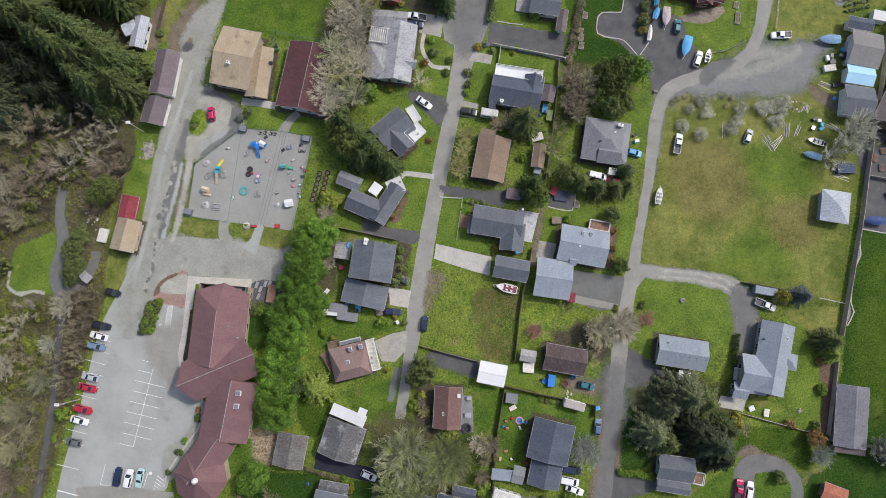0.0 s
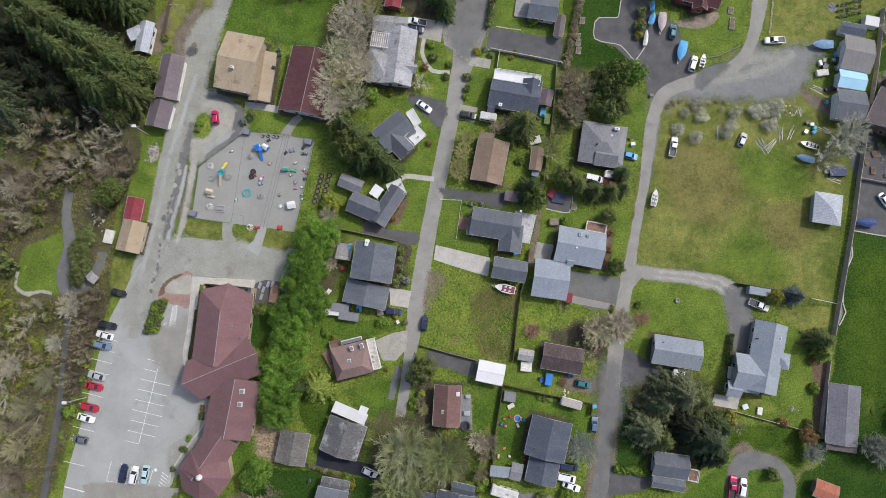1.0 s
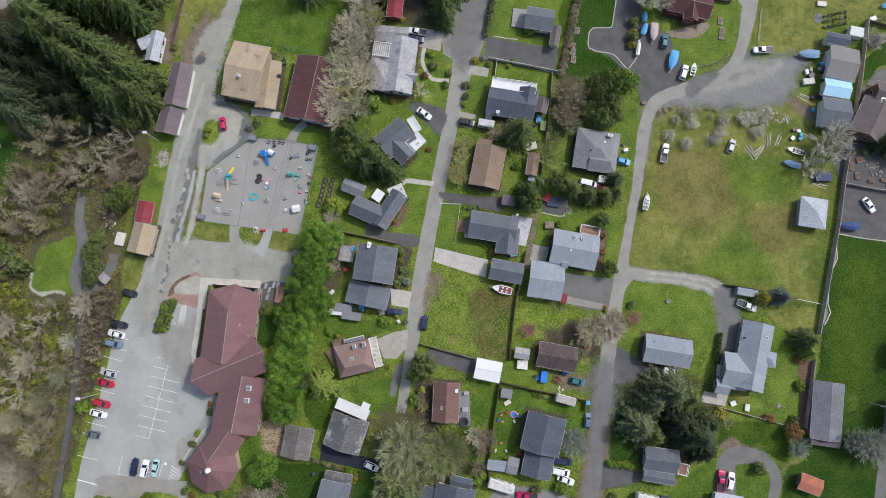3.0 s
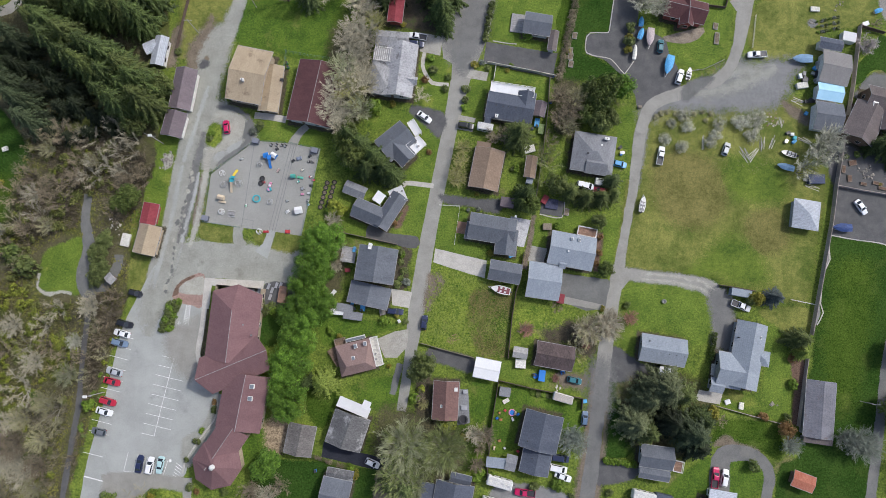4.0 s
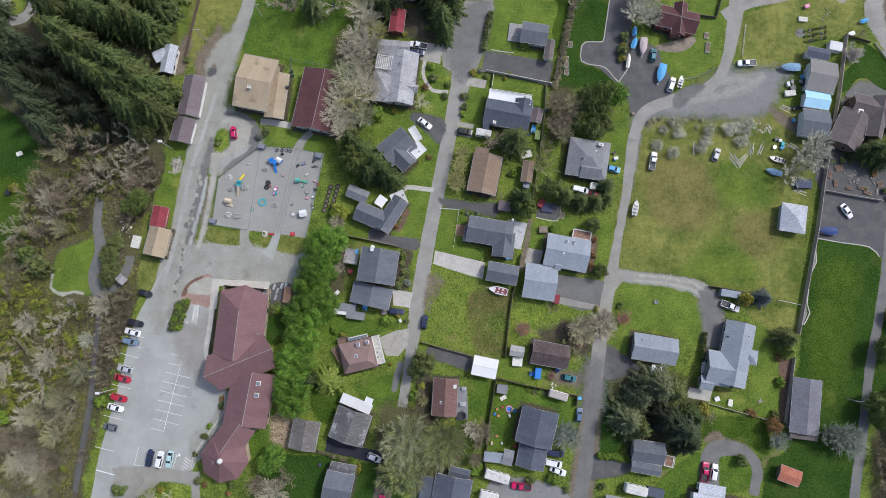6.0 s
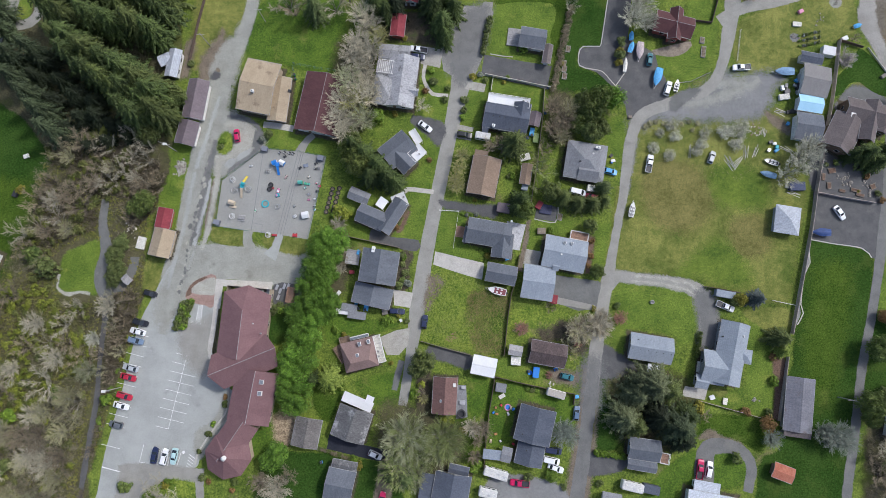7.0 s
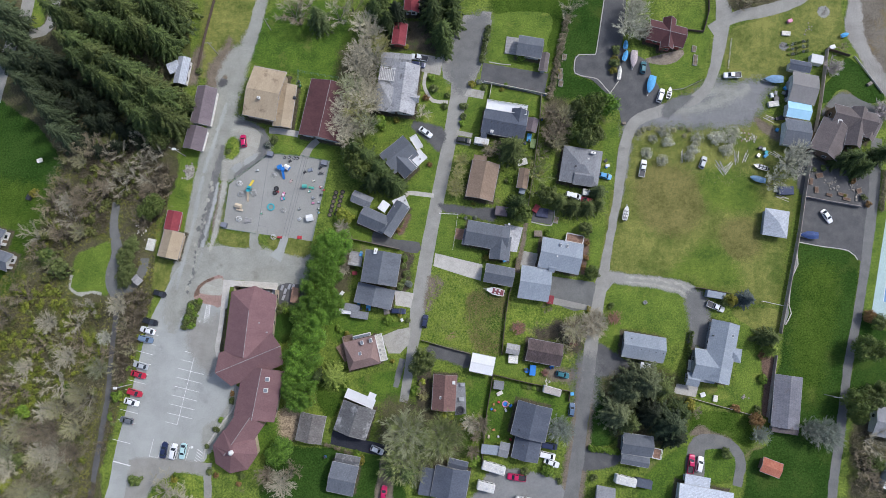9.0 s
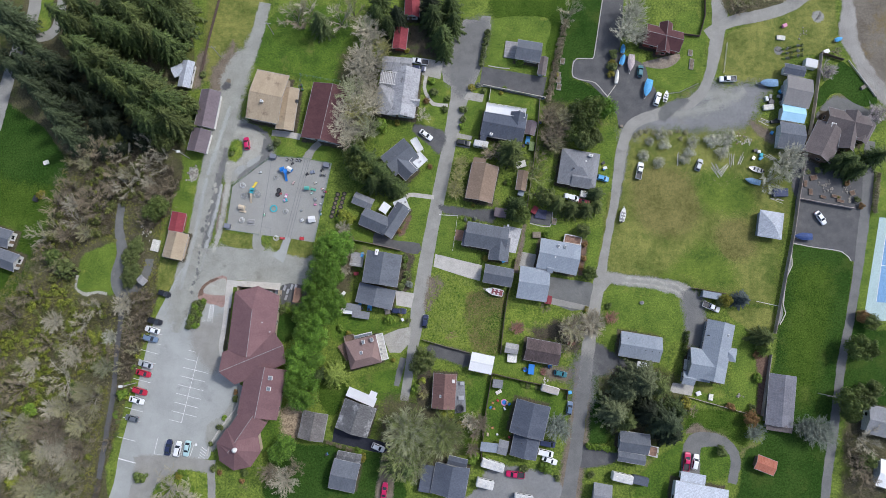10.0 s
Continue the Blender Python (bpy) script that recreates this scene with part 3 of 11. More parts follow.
area("lawn_island", [(-66.9, 54.8), (-64.7, 53.8), (-64.2, 49.9), (-66.3, 47.5), (-68.5, 48.1), (-68.6, 52.2)], 0.09, WEEDS, "small oval weedy grass island", "lawn")
area("gravel_verge", [(-71.8, 83.1), (-65.2, 85.5), (-62.8, 90.6), (-61.4, 84.4), (-64.0, 73.2), (-67.3, 60.8), (-71.7, 65.5), (-74.4, 75.0)], 0.045, LANE, "wide worn gravel beside the lane", "verge", rough=0.6, fray=2.2)
area("lane_verge", [(-75.2, 114.2), (-59.2, 114.2), (-60.0, 96.4), (-63.7, 86.7), (-71.1, 83.7), (-75.9, 75.0), (-78.3, 78.9)], 0.035, FIELD, "thin yellowing grass beside the lane", "verge", rough=0.5, fray=2.2)
area("lane_verge", [(-83.2, 49.3), (-74.9, 49.4), (-76.0, 40.7), (-77.9, 30.9), (-79.6, 22.0), (-81.0, 16.7), (-82.9, 14.4), (-85.5, 15.9), (-86.2, 31.4), (-85.2, 38.2), (-83.0, 42.4)], 0.04, LAWN, "strip of bright grass along the lane", "verge", rough=0.4)
area("lane_verge", [(-88.5, 15.1), (-82.4, 14.4), (-83.6, 9.1), (-86.4, 5.4), (-89.4, 5.8)], 0.045, FIELD, "patch of yellowing grass along the lane", "verge", rough=0.4)
area("grass_strip", [(-70.2, 33.5), (-69.3, 39.7), (-67.0, 39.7), (-67.9, 25.0), (-58.0, 23.8), (-60.1, 19.7), (-66.2, 20.0), (-70.0, 22.7)], 0.07, FIELD, "yellowing grass strip round the play court", "verge", rough=0.25)
area("grass_strip", [(-53.2, 23.0), (-41.3, 21.5), (-42.0, 16.7), (-47.2, 17.3), (-52.6, 18.9)], 0.07, FIELD, "yellowing grass strip below the play court", "verge", rough=0.25)
area("play_court", [(-67.0, 39.4), (-61.1, 44.1), (-54.4, 49.4), (-43.6, 48.5), (-35.4, 46.9), (-40.3, 21.4), (-48.6, 22.7), (-58.0, 23.8), (-68.4, 25.3)], 0.09, COURT, "pale grey painted asphalt play court", "play court", soft=False, rough=0.05)
strip("court_path", [(-58.3, 24.6), (-58.5, 20.4), (-57.2, 18.2)], [3.0, 2.6, 3.2], 0.1, LANE, "pale gravel path to the play court", "path")
strip("court_path", [(-48.8, 23.0), (-50.0, 18.9), (-51.7, 15.9)], [2.2, 2.6, 4.4], 0.1, LOT, "pale path to the play court", "path")
area("hall_lawn", [(-53.9, 56.2), (-43.0, 53.8), (-43.9, 49.4), (-48.2, 49.7), (-54.1, 50.0), (-55.3, 53.0)], 0.04, LAWN, "grass in front of the maroon hall", "lawn")
area("hall_lawn", [(-39.9, 53.0), (-34.5, 52.2), (-35.4, 47.2), (-42.4, 48.5)], 0.04, LAWN, "grass beside the court path", "lawn")
area("hall_lawn", [(-49.7, 76.4), (-32.6, 73.9), (-32.3, 97.9), (-54.5, 97.9), (-60.4, 86.2), (-60.8, 79.7)], 0.03, LAWN_MID, "broad green lawn behind the halls", "lawn", rough=0.5)
strip("hall_path", [(-55.0, 57.0), (-50.0, 56.5), (-45.7, 55.7)], [2.0, 2.0], 0.11, CONCRETE, "concrete ramp to the maroon hall", "path", rough=0.02)
strip("hall_path", [(-39.4, 53.8), (-41.8, 51.5), (-43.6, 48.1)], [1.8, 2.2, 2.8], 0.09, ROAD, "asphalt path from the hall to the court", "path")
area("church_apron", [(-67.5, 9.3), (-50.5, 8.4), (-51.0, 3.2), (-52.6, -1.3), (-53.5, -0.5), (-52.8, 5.8), (-65.4, 7.2), (-65.8, 1.7), (-67.2, -7.2), (-68.4, -6.9)], 0.1, CONCRETE, "pale concrete walk round the church entrance", "pavement", soft=False, rough=0.03)
area("brick_bed", [(-76.5, 3.9), (-75.3, 7.3), (-72.4, 9.4), (-67.7, 10.3), (-67.7, 1.2), (-70.6, 1.4), (-75.6, 2.6)], 0.088, BRICK_PATH, "worn red brick paving round a gravel bed", "paving", rough=0.1)
area("gravel_bed", [(-74.6, 5.2), (-73.6, 7.4), (-71.4, 8.8), (-67.9, 9.6), (-67.9, 4.7)], 0.096, DUST, "pale gravel bed inside brick paving", "planting bed", rough=0.2, fray=0.5)
area("mulch_edge", [(-76.5, 4.1), (-75.3, 7.3), (-72.4, 9.4), (-70.0, 9.9), (-71.4, 8.9), (-73.7, 7.5), (-74.9, 4.6)], 0.092, MULCH, "brown mulch edge of a gravel bed", "planting bed", rough=0.2, fray=0.5)
area("church_bed", [(-71.7, -35.9), (-66.1, -31.6), (-63.2, -23.8), (-61.7, -31.6), (-67.4, -40.1), (-70.5, -42.9)], 0.09, LANE, "gravel border along the church wall", "planting bed")
area("gravel_court", [(-49.9, 7.9), (-42.4, 7.6), (-43.4, 0.9), (-50.0, 1.7)], 0.06, TAR, "dark gravel yard with scattered things", "yard")
# both church lawns carry the shade in a darker green
area("church_lawn", [(-51.1, -1.3), (-45.5, -1.3), (-46.4, -8.9), (-49.3, -10.1), (-51.8, -6.4)], 0.05, LAWN_DARK, "lawn beside the church, shade put into its colour", "lawn")
area("church_garden", [(-54.7, -31.6), (-48.7, -28.8), (-45.6, -34.5), (-49.8, -40.1), (-54.7, -42.9)], 0.05, LAWN_MID, "small lawn behind the church", "lawn")
area("chip_bed", [(-48.6, -30.9), (-42.6, -29.9), (-43.3, -38.0), (-47.7, -38.4)], 0.06, CHIPS, "bed of pale wood chips", "planting bed", rough=0.5, fray=2.2)
area("south_green", [(-82.5, -49.2), (-77.4, -48.0), (-70.1, -49.2), (-69.6, -59.9), (-81.7, -64.9), (-91.9, -65.0), (-88.6, -56.7)], 0.07, WEEDS, "patchy grass below the car park", "lawn", rough=0.5)
area("gravel_round", [(-91.4, -44.4), (-70.3, -45.8), (-69.7, -49.3), (-77.4, -48.7), (-85.0, -51.7), (-88.5, -58.4), (-89.3, -66.6), (-94.9, -66.6), (-94.0, -53.5), (-93.0, -46.8)], 0.08, ROAD, "curved gravel bed with a kerb", "planting bed")
strip("garden_path", [(-69.9, -45.8), (-69.6, -51.7), (-68.7, -64.9)], [2.4, 2.2, 2.2], 0.09, ROAD, "pale path beside the church garden", "path")

# middle street and its drives
strip("street", [(11.5, 95.0), (9.8, 86.2), (6.2, 71.5), (2.8, 55.4), (-0.9, 36.6), (-4.1, 19.7), (-6.0, 7.6), (-7.9, -5.7), (-9.3, -15.9), (-11.2, -27.7)], [9.5, 9.5, 5.6, 4.3, 4.3, 4.2, 4.4, 4.8, 3.0, 2.6], 0.06, ROAD, "pale grey asphalt street", "road", rough=0.1)
area("street_head", [(-0.4, 82.2), (0.4, 86.7), (5.8, 93.7), (7.7, 95.9), (12.5, 95.4), (13.0, 97.1), (16.0, 96.9), (15.3, 89.7), (13.4, 80.3), (10.8, 75.4), (6.2, 71.0), (0.4, 74.6)], 0.055, ROAD, "worn asphalt turning head", "road", soft=False, rough=0.1)
area("worn_patch", [(1.6, 81.6), (6.6, 93.0), (8.6, 95.0), (14.8, 95.8), (14.2, 89.7), (12.2, 80.3), (9.8, 75.0), (6.4, 70.0), (3.0, 73.4)], 0.0625, ROAD_MID, "darker middle of the turning head", "road patch", rough=0.3, fray=4.0)
area("leaf_litter", [(-10.3, 91.6), (-4.6, 93.6), (1.4, 90.0), (0.2, 82.2), (-1.2, 81.4), (-9.3, 83.7)], 0.046, FOREST, "brown leaf litter under dark conifers", "ground", rough=0.3)
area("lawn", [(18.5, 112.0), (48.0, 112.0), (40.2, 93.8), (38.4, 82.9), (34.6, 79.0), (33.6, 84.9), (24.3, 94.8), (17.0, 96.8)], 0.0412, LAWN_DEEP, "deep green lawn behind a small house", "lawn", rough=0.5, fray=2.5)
area("drive", [(13.2, 79.7), (18.2, 78.8), (34.2, 76.1), (32.7, 68.9), (22.7, 70.7), (12.2, 73.4)], 0.07, TAR, "dark asphalt parking pad", "drive", soft=False, rough=0.08)
area("drive", [(-6.9, 82.6), (0.3, 81.3), (-0.6, 75.4), (-6.6, 76.7)], 0.08, PAD, "pale concrete car pad", "drive", soft=False, rough=0.05)
area("drive", [(8.4, 71.2), (13.7, 70.2), (13.1, 67.6), (7.2, 68.6)], 0.08, PAD, "concrete slab drive", "drive", soft=False, rough=0.05)
area("drive", [(-8.7, 60.2), (0.9, 57.3), (-0.9, 50.4), (-3.7, 53.0), (-9.6, 58.3)], 0.065, TAR, "dark asphalt drive", "drive")
strip("garden_path", [(-12.2, 35.3), (-10.5, 36.9), (-6.7, 36.6), (-2.4, 36.1)], [1.4, 1.4, 1.4], 0.07, CONCRETE, "curved concrete garden path", "path", rough=0.04)
strip("garden_path", [(-5.2, 76.4), (-5.8, 72.5), (-4.8, 69.6), (-2.8, 67.0), (2.0, 66.5)], [1.1, 1.1, 1.2, 1.1], 0.07, CONCRETE, "concrete garden path", "path", rough=0.04)
area("drive", [(-21.7, 23.0), (-20.3, 25.0), (-15.7, 22.4), (-6.9, 21.2), (-7.4, 17.9), (-14.2, 19.1), (-21.7, 20.9)], 0.07, TAR, "dark asphalt drive beside a gabled house", "drive", rough=0.06)
area("drive", [(-14.3, 6.4), (-8.4, 5.4), (-9.2, 0.9), (-14.0, 1.7)], 0.07, CONCRETE, "concrete drive apron", "drive", soft=False, rough=0.04)
area("drive", [(-18.3, -7.9), (-13.2, -5.7), (-9.2, -5.0), (-9.7, -10.1), (-12.4, -13.0), (-15.9, -13.0)], 0.07, PAD, "old grey concrete drive", "drive", soft=False, rough=0.06)
area("drive", [(-1.8, 17.9), (12.9, 14.4), (12.3, 9.4), (6.9, 10.9), (-2.4, 13.9)], 0.08, CONCRETE, "wide pale concrete drive", "drive", soft=False, rough=0.05)
area("drive", [(-0.9, 33.5), (10.0, 32.2), (16.9, 31.9), (16.1, 28.1), (8.5, 30.1), (0.9, 31.2)], 0.07, TAR, "asphalt drive", "drive")
area("drive", [(4.9, 57.3), (9.9, 56.3), (9.5, 54.9), (4.6, 55.8)], 0.07, PAD, "pale concrete slab", "drive", soft=False, rough=0.04)
area("drive", [(4.4, 54.8), (9.3, 53.9), (8.9, 52.2), (4.0, 53.1)], 0.0702, PAD, "pale concrete slab beside a hedge", "drive", soft=False, rough=0.04)
area("drive", [(-3.5, -10.4), (9.0, -13.0), (8.2, -17.1), (2.4, -15.2), (-2.8, -13.7)], 0.07, TAR, "grey asphalt drive", "drive")
area("drive", [(-32.5, -35.9), (-34.7, -35.2), (-26.7, -38.0), (-13.6, -40.8), (-13.6, -44.3), (-20.8, -42.9), (-33.1, -40.1)], 0.07, TAR_BLACK, "fresh black asphalt drive", "drive", soft=False, rough=0.08)
area("lawn", [(17.6, 96.2), (35.0, 96.2), (34.0, 86.2), (32.2, 78.8), (22.9, 78.8), (19.0, 79.7), (15.0, 79.7), (15.9, 89.6)], 0.04, LAWN, "lawn dimmed in its colour with trimmed edges", "lawn")
area("lawn", [(-19.2, 59.4), (-6.0, 57.0), (-1.8, 51.5), (-0.9, 45.9), (-2.9, 37.3), (-11.0, 37.3), (-7.5, 42.8), (-4.4, 47.5), (-7.5, 53.8), (-14.5, 56.2), (-19.9, 52.2)], 0.05, LAWN, "bright mown lawn round a slate-roofed house", "lawn")
area("lawn", [(-10.5, 35.3), (-3.3, 35.3), (-6.3, 22.0), (-14.2, 22.7)], 0.05, LAWN, "bright mown lawn beside the street", "lawn")
area("lawn", [(-27.9, 28.1), (-21.8, 24.3), (-22.5, 20.9), (-28.5, 22.0)], 0.05, LAWN, "small bright back lawn", "lawn")
area("lawn", [(-0.3, 30.4), (9.2, 28.1), (6.9, 21.2), (12.2, 16.7), (10.7, 15.1), (-1.4, 18.2)], 0.05, LAWN, "lawn dimmed in its colour with low beds", "lawn")
area("lawn", [(-5.3, 73.9), (3.0, 73.1), (1.7, 67.0), (-4.5, 67.4)], 0.045, LAWN, "bright front lawn", "lawn")
area("lawn", [(-4.5, 65.8), (1.7, 65.8), (0.9, 58.6), (-6.8, 60.2)], 0.045, LAWN, "bright front lawn with a path", "lawn")
area("lawn", [(6.8, 67.9), (13.7, 67.0), (12.1, 58.6), (5.9, 58.9)], 0.045, LAWN, "lawn dimmed in its colour with shrubs", "lawn")
area("lawn", [(15.7, 70.7), (32.8, 67.9), (31.9, 61.8), (27.6, 63.1), (27.3, 66.6), (14.9, 67.9)], 0.045, LAWN, "bright back lawn", "lawn")
area("weedy_lot", [(-3.0, 12.9), (6.9, 10.3), (20.3, 5.4), (19.5, -1.3), (17.8, -13.0), (6.8, -12.3), (-5.8, -8.9), (-4.8, 0.9)], 0.045, WEEDS, "overgrown empty lot of tall weeds", "weedy lot", rough=0.4, fray=2.2)
area("dry_stalks", [(12.6, 6.6), (18.8, 4.8), (18.4, -3.0), (17.2, -11.6), (12.6, -11.0), (13.6, -2.0)], 0.0494, DRY, "dry brown stalks among the weeds", "weedy lot", rough=0.4, fray=4.5)
area("lawn", [(21.7, 0.9), (38.1, -0.5), (39.4, -7.2), (20.1, -7.2)], 0.045, WEEDS, "rough green yard", "lawn")
area("lawn", [(17.8, -13.7), (26.6, -15.9), (25.8, -20.2), (17.0, -18.8)], 0.045, LAWN, "bright green yard", "lawn")
area("dirt_yard", [(32.5, -17.1), (40.5, -18.2), (39.9, -21.4), (33.2, -20.2)], 0.05, EARTH, "brown dirt patch with a parked car", "yard", rough=0.5, fray=2.0)
area("lawn", [(15.2, -21.7), (39.2, -26.0), (37.9, -34.5), (31.3, -35.9), (30.0, -28.8), (22.8, -27.4), (20.4, -37.3), (13.9, -38.0)], 0.045, LAWN_MID, "green back yard with toys", "lawn")
area("lawn", [(8.9, -19.9), (14.1, -20.9), (11.8, -30.2), (8.5, -29.5)], 0.045, LAWN_MID, "lawn dimmed in its colour strip", "lawn")
area("lawn", [(-24.1, -20.2), (-12.3, -18.8), (-13.0, -27.4), (-17.4, -28.1), (-24.0, -23.8)], 0.045, LAWN_MID, "green lawn", "lawn")
# shade on this lawn is painted by the deepest green
area("lawn", [(-49.7, -41.2), (-41.1, -41.2), (-34.6, -41.2), (-26.6, -43.2), (-20.8, -43.2), (-13.6, -44.6), (-12.1, -49.8), (-13.4, -58.1), (-50.6, -58.1), (-52.4, -47.1)], 0.045, LAWN_DARK, "green lawn with shade put into its colour", "lawn")
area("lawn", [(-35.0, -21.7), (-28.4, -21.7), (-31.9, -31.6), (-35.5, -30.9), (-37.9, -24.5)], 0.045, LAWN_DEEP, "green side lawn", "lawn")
# shade here is only the darker lawn colour
area("lawn", [(-33.3, -1.3), (-18.4, -3.0), (-12.5, -4.2), (-21.3, -7.2), (-30.1, -9.4), (-33.9, -8.6)], 0.045, LAWN_MID, "lawn with its shade put into the colour", "lawn")
area("lawn", [(26.9, 25.8), (38.7, 23.9), (38.6, 22.4), (31.1, 23.5), (30.3, 18.2), (25.0, 18.9)], 0.045, LAWN, "small bright back lawn", "lawn")
area("lawn", [(30.5, 28.1), (47.8, 26.5), (52.3, 25.8), (50.2, 15.1), (45.1, 12.1), (46.2, 22.7), (31.1, 23.9)], 0.045, LAWN, "bright green lawn beside the road", "lawn")
area("lawn", [(51.6, 58.6), (56.5, 57.8), (54.2, 44.1), (50.3, 45.9)], 0.045, LAWN, "bright green strip beside the road", "lawn")
area("drive", [(25.0, 18.9), (30.2, 17.9), (29.4, 13.3), (24.2, 14.4)], 0.06, PAD, "concrete back yard", "yard", soft=False, rough=0.05)

# eastern road, gravel yard and field
area("field", [(58.8, 57.0), (69.0, 59.4), (79.7, 58.6), (95.3, 60.2), (106.2, 61.8), (113.3, 52.2), (110.4, 33.5), (107.1, 19.7), (103.4, 3.5), (91.9, 4.7), (83.1, 6.9), (75.0, 10.6), (53.4, 12.4), (54.5, 22.7), (57.3, 38.1)], 0.03, FIELD, "broad field of dry olive and yellow grass", "field", rough=0.5, fray=3.0)
area("green_patch", [(70.0, 9.5), (76.0, 17.0), (83.0, 21.5), (90.0, 17.0), (93.0, 9.0), (86.0, 7.6), (77.0, 10.6)], 0.0342, LUSH, "lusher green patch of the field", "field", rough=0.2, fray=5.0)
area("tan_patch", [(62.0, 44.0), (72.0, 46.0), (80.0, 41.0), (82.0, 30.0), (72.0, 24.0), (63.0, 30.0)], 0.0335, DRY, "drier yellowed patch of the field", "field", rough=0.2, fray=5.0)
area("tan_patch", [(88.0, 27.0), (97.0, 29.0), (99.0, 19.0), (90.0, 17.0)], 0.0336, DRY, "drier yellowed patch of the field", "field", rough=0.2, fray=4.0)
area("green_patch", [(83.6, 44.1), (90.5, 45.2), (98.7, 40.5), (99.7, 33.5), (93.5, 31.2), (85.3, 33.5), (82.5, 38.9)], 0.034, LUSH, "lusher green patch of the field", "field", rough=0.2, fray=5.0)
area("field", [(90.1, 85.6), (94.5, 91.4), (104.0, 95.4), (115.4, 99.3), (129.1, 109.3), (130.0, 99.4), (129.6, 87.7), (123.9, 84.8), (114.5, 83.7), (112.3, 76.0), (101.1, 75.0), (93.7, 75.0)], 0.035, FIELD, "rough green and yellow grass by the shore", "field", rough=0.5)
area("gravel_yard", [(78.7, 67.9), (87.5, 73.4), (94.5, 72.5), (100.8, 74.4), (105.8, 73.8), (104.7, 70.7), (102.3, 67.9), (101.4, 63.7), (96.0, 59.9), (84.4, 58.9), (73.6, 59.3), (65.1, 58.9), (59.5, 55.4), (58.1, 58.6), (64.5, 62.6)], 0.05, GRAVEL, "wide grey gravel yard", "gravel yard", rough=1.3, fray=4.5)
strip("east_road", [(92.2, 108.1), (91.5, 96.2), (90.7, 91.2), (89.6, 85.9)], [6.5, 5.2, 4.6, 4.2], 0.065, ROAD, "narrow pale asphalt road", "road")
strip("east_road", [(89.7, 86.2), (88.6, 81.0), (87.4, 77.0), (86.0, 73.4), (83.8, 70.2), (81.0, 67.9), (78.0, 66.5)], [4.2, 3.7, 3.3, 3.3, 3.4, 3.6, 3.2], 0.0655, ROAD, "narrow pale asphalt road", "road", rough=0.2)
strip("east_road", [(80.2, 67.9), (75.8, 66.3), (69.9, 63.9), (62.0, 60.5), (58.2, 52.6), (55.6, 36.6), (52.7, 22.7), (50.2, 10.6), (47.8, -1.3), (46.2, -10.1), (45.0, -19.0), (44.0, -26.6)], [2.6, 3.6, 3.5, 3.5, 3.0, 2.5, 2.5, 3.0, 3.6, 4.0, 4.2, 3.8], 0.07, ROAD, "narrow pale asphalt road between yards", "road", rough=0.25)
# southern stretch in darker asphalt, which paints the shade lying on the road
strip("east_road", [(44.4, -23.6), (43.6, -28.0), (42.3, -36.8), (41.2, -44.4), (38.9, -56.3), (36.5, -68.0)], [4.0, 3.8, 3.9, 4.3, 4.6], 0.072, ROAD_MID, "asphalt road between yards, shade put into its grey", "road", rough=0.3)
strip("road_shoulder", [(44.6, -16.0), (43.6, -28.0), (42.3, -36.8), (41.2, -44.4), (38.9, -56.3)], [5.6, 5.8, 6.2, 6.6, 6.8], 0.0552, EARTH, "dusty shoulder of the eastern road", "verge", rough=0.4, fray=1.6)
area("tar_patch", [(70.4, 63.4), (72.4, 67.0), (76.4, 68.9), (80.3, 68.6), (76.2, 65.0), (72.2, 61.8)], 0.078, ROAD_DARK, "darker asphalt patch in the gravel yard", "road patch", rough=0.4, fray=1.2)
area("earth_patch", [(99.7, 61.8), (103.1, 60.5), (107.2, 57.3), (107.3, 54.5), (104.6, 55.4), (101.4, 58.3)], 0.057, EARTH, "brown earth track beside the workshops", "road patch", rough=0.4, fray=1.4)
strip("branch_road", [(87.0, 91.0), (94.6, 95.3), (105.0, 97.7), (114.6, 100.9), (123.4, 107.3), (129.5, 115.3)], [3.6, 4.0, 4.0, 4.2], 0.072, ROAD, "pale road branching to the shore", "road")
area("east_drive", [(56.3, 122.0), (62.0, 122.0), (58.6, 88.0), (57.9, 85.0), (62.0, 83.0), (66.5, 80.5), (67.4, 76.0), (69.7, 72.0), (70.4, 66.0), (62.0, 60.2), (57.4, 59.4), (56.8, 63.5), (53.2, 69.3), (48.2, 74.2), (42.6, 76.1), (42.9, 82.0), (49.6, 82.5)], 0.06, TAR, "broad dark asphalt drive with pale kerb", "drive", soft=False, rough=0.1)
# the lawn's shade along the drive is painted in dark green
area("lawn", [(41.0, 98.0), (55.5, 116.0), (50.2, 83.0), (43.4, 82.6), (42.4, 76.4), (47.8, 73.9), (52.3, 69.9), (35.1, 68.3), (37.0, 81.3)], 0.04, LAWN_DARK, "green lawn along the drive, shade put into its colour", "lawn", rough=0.5, fray=2.0)
area("lawn", [(65.8, 75.6), (76.5, 71.5), (82.1, 74.4), (85.9, 86.2), (87.3, 97.9), (77.8, 97.9), (77.9, 84.6), (73.8, 79.7), (66.0, 80.5)], 0.04, LAWN, "bright green lawn round a maroon house", "lawn")
area("paved_drive", [(34.3, 10.9), (47.3, 9.1), (49.0, 7.6), (47.8, 0.9), (41.0, 0.2), (32.9, 3.2)], 0.065, ROAD_DARK, "grey asphalt drive", "drive", soft=False, rough=0.08)
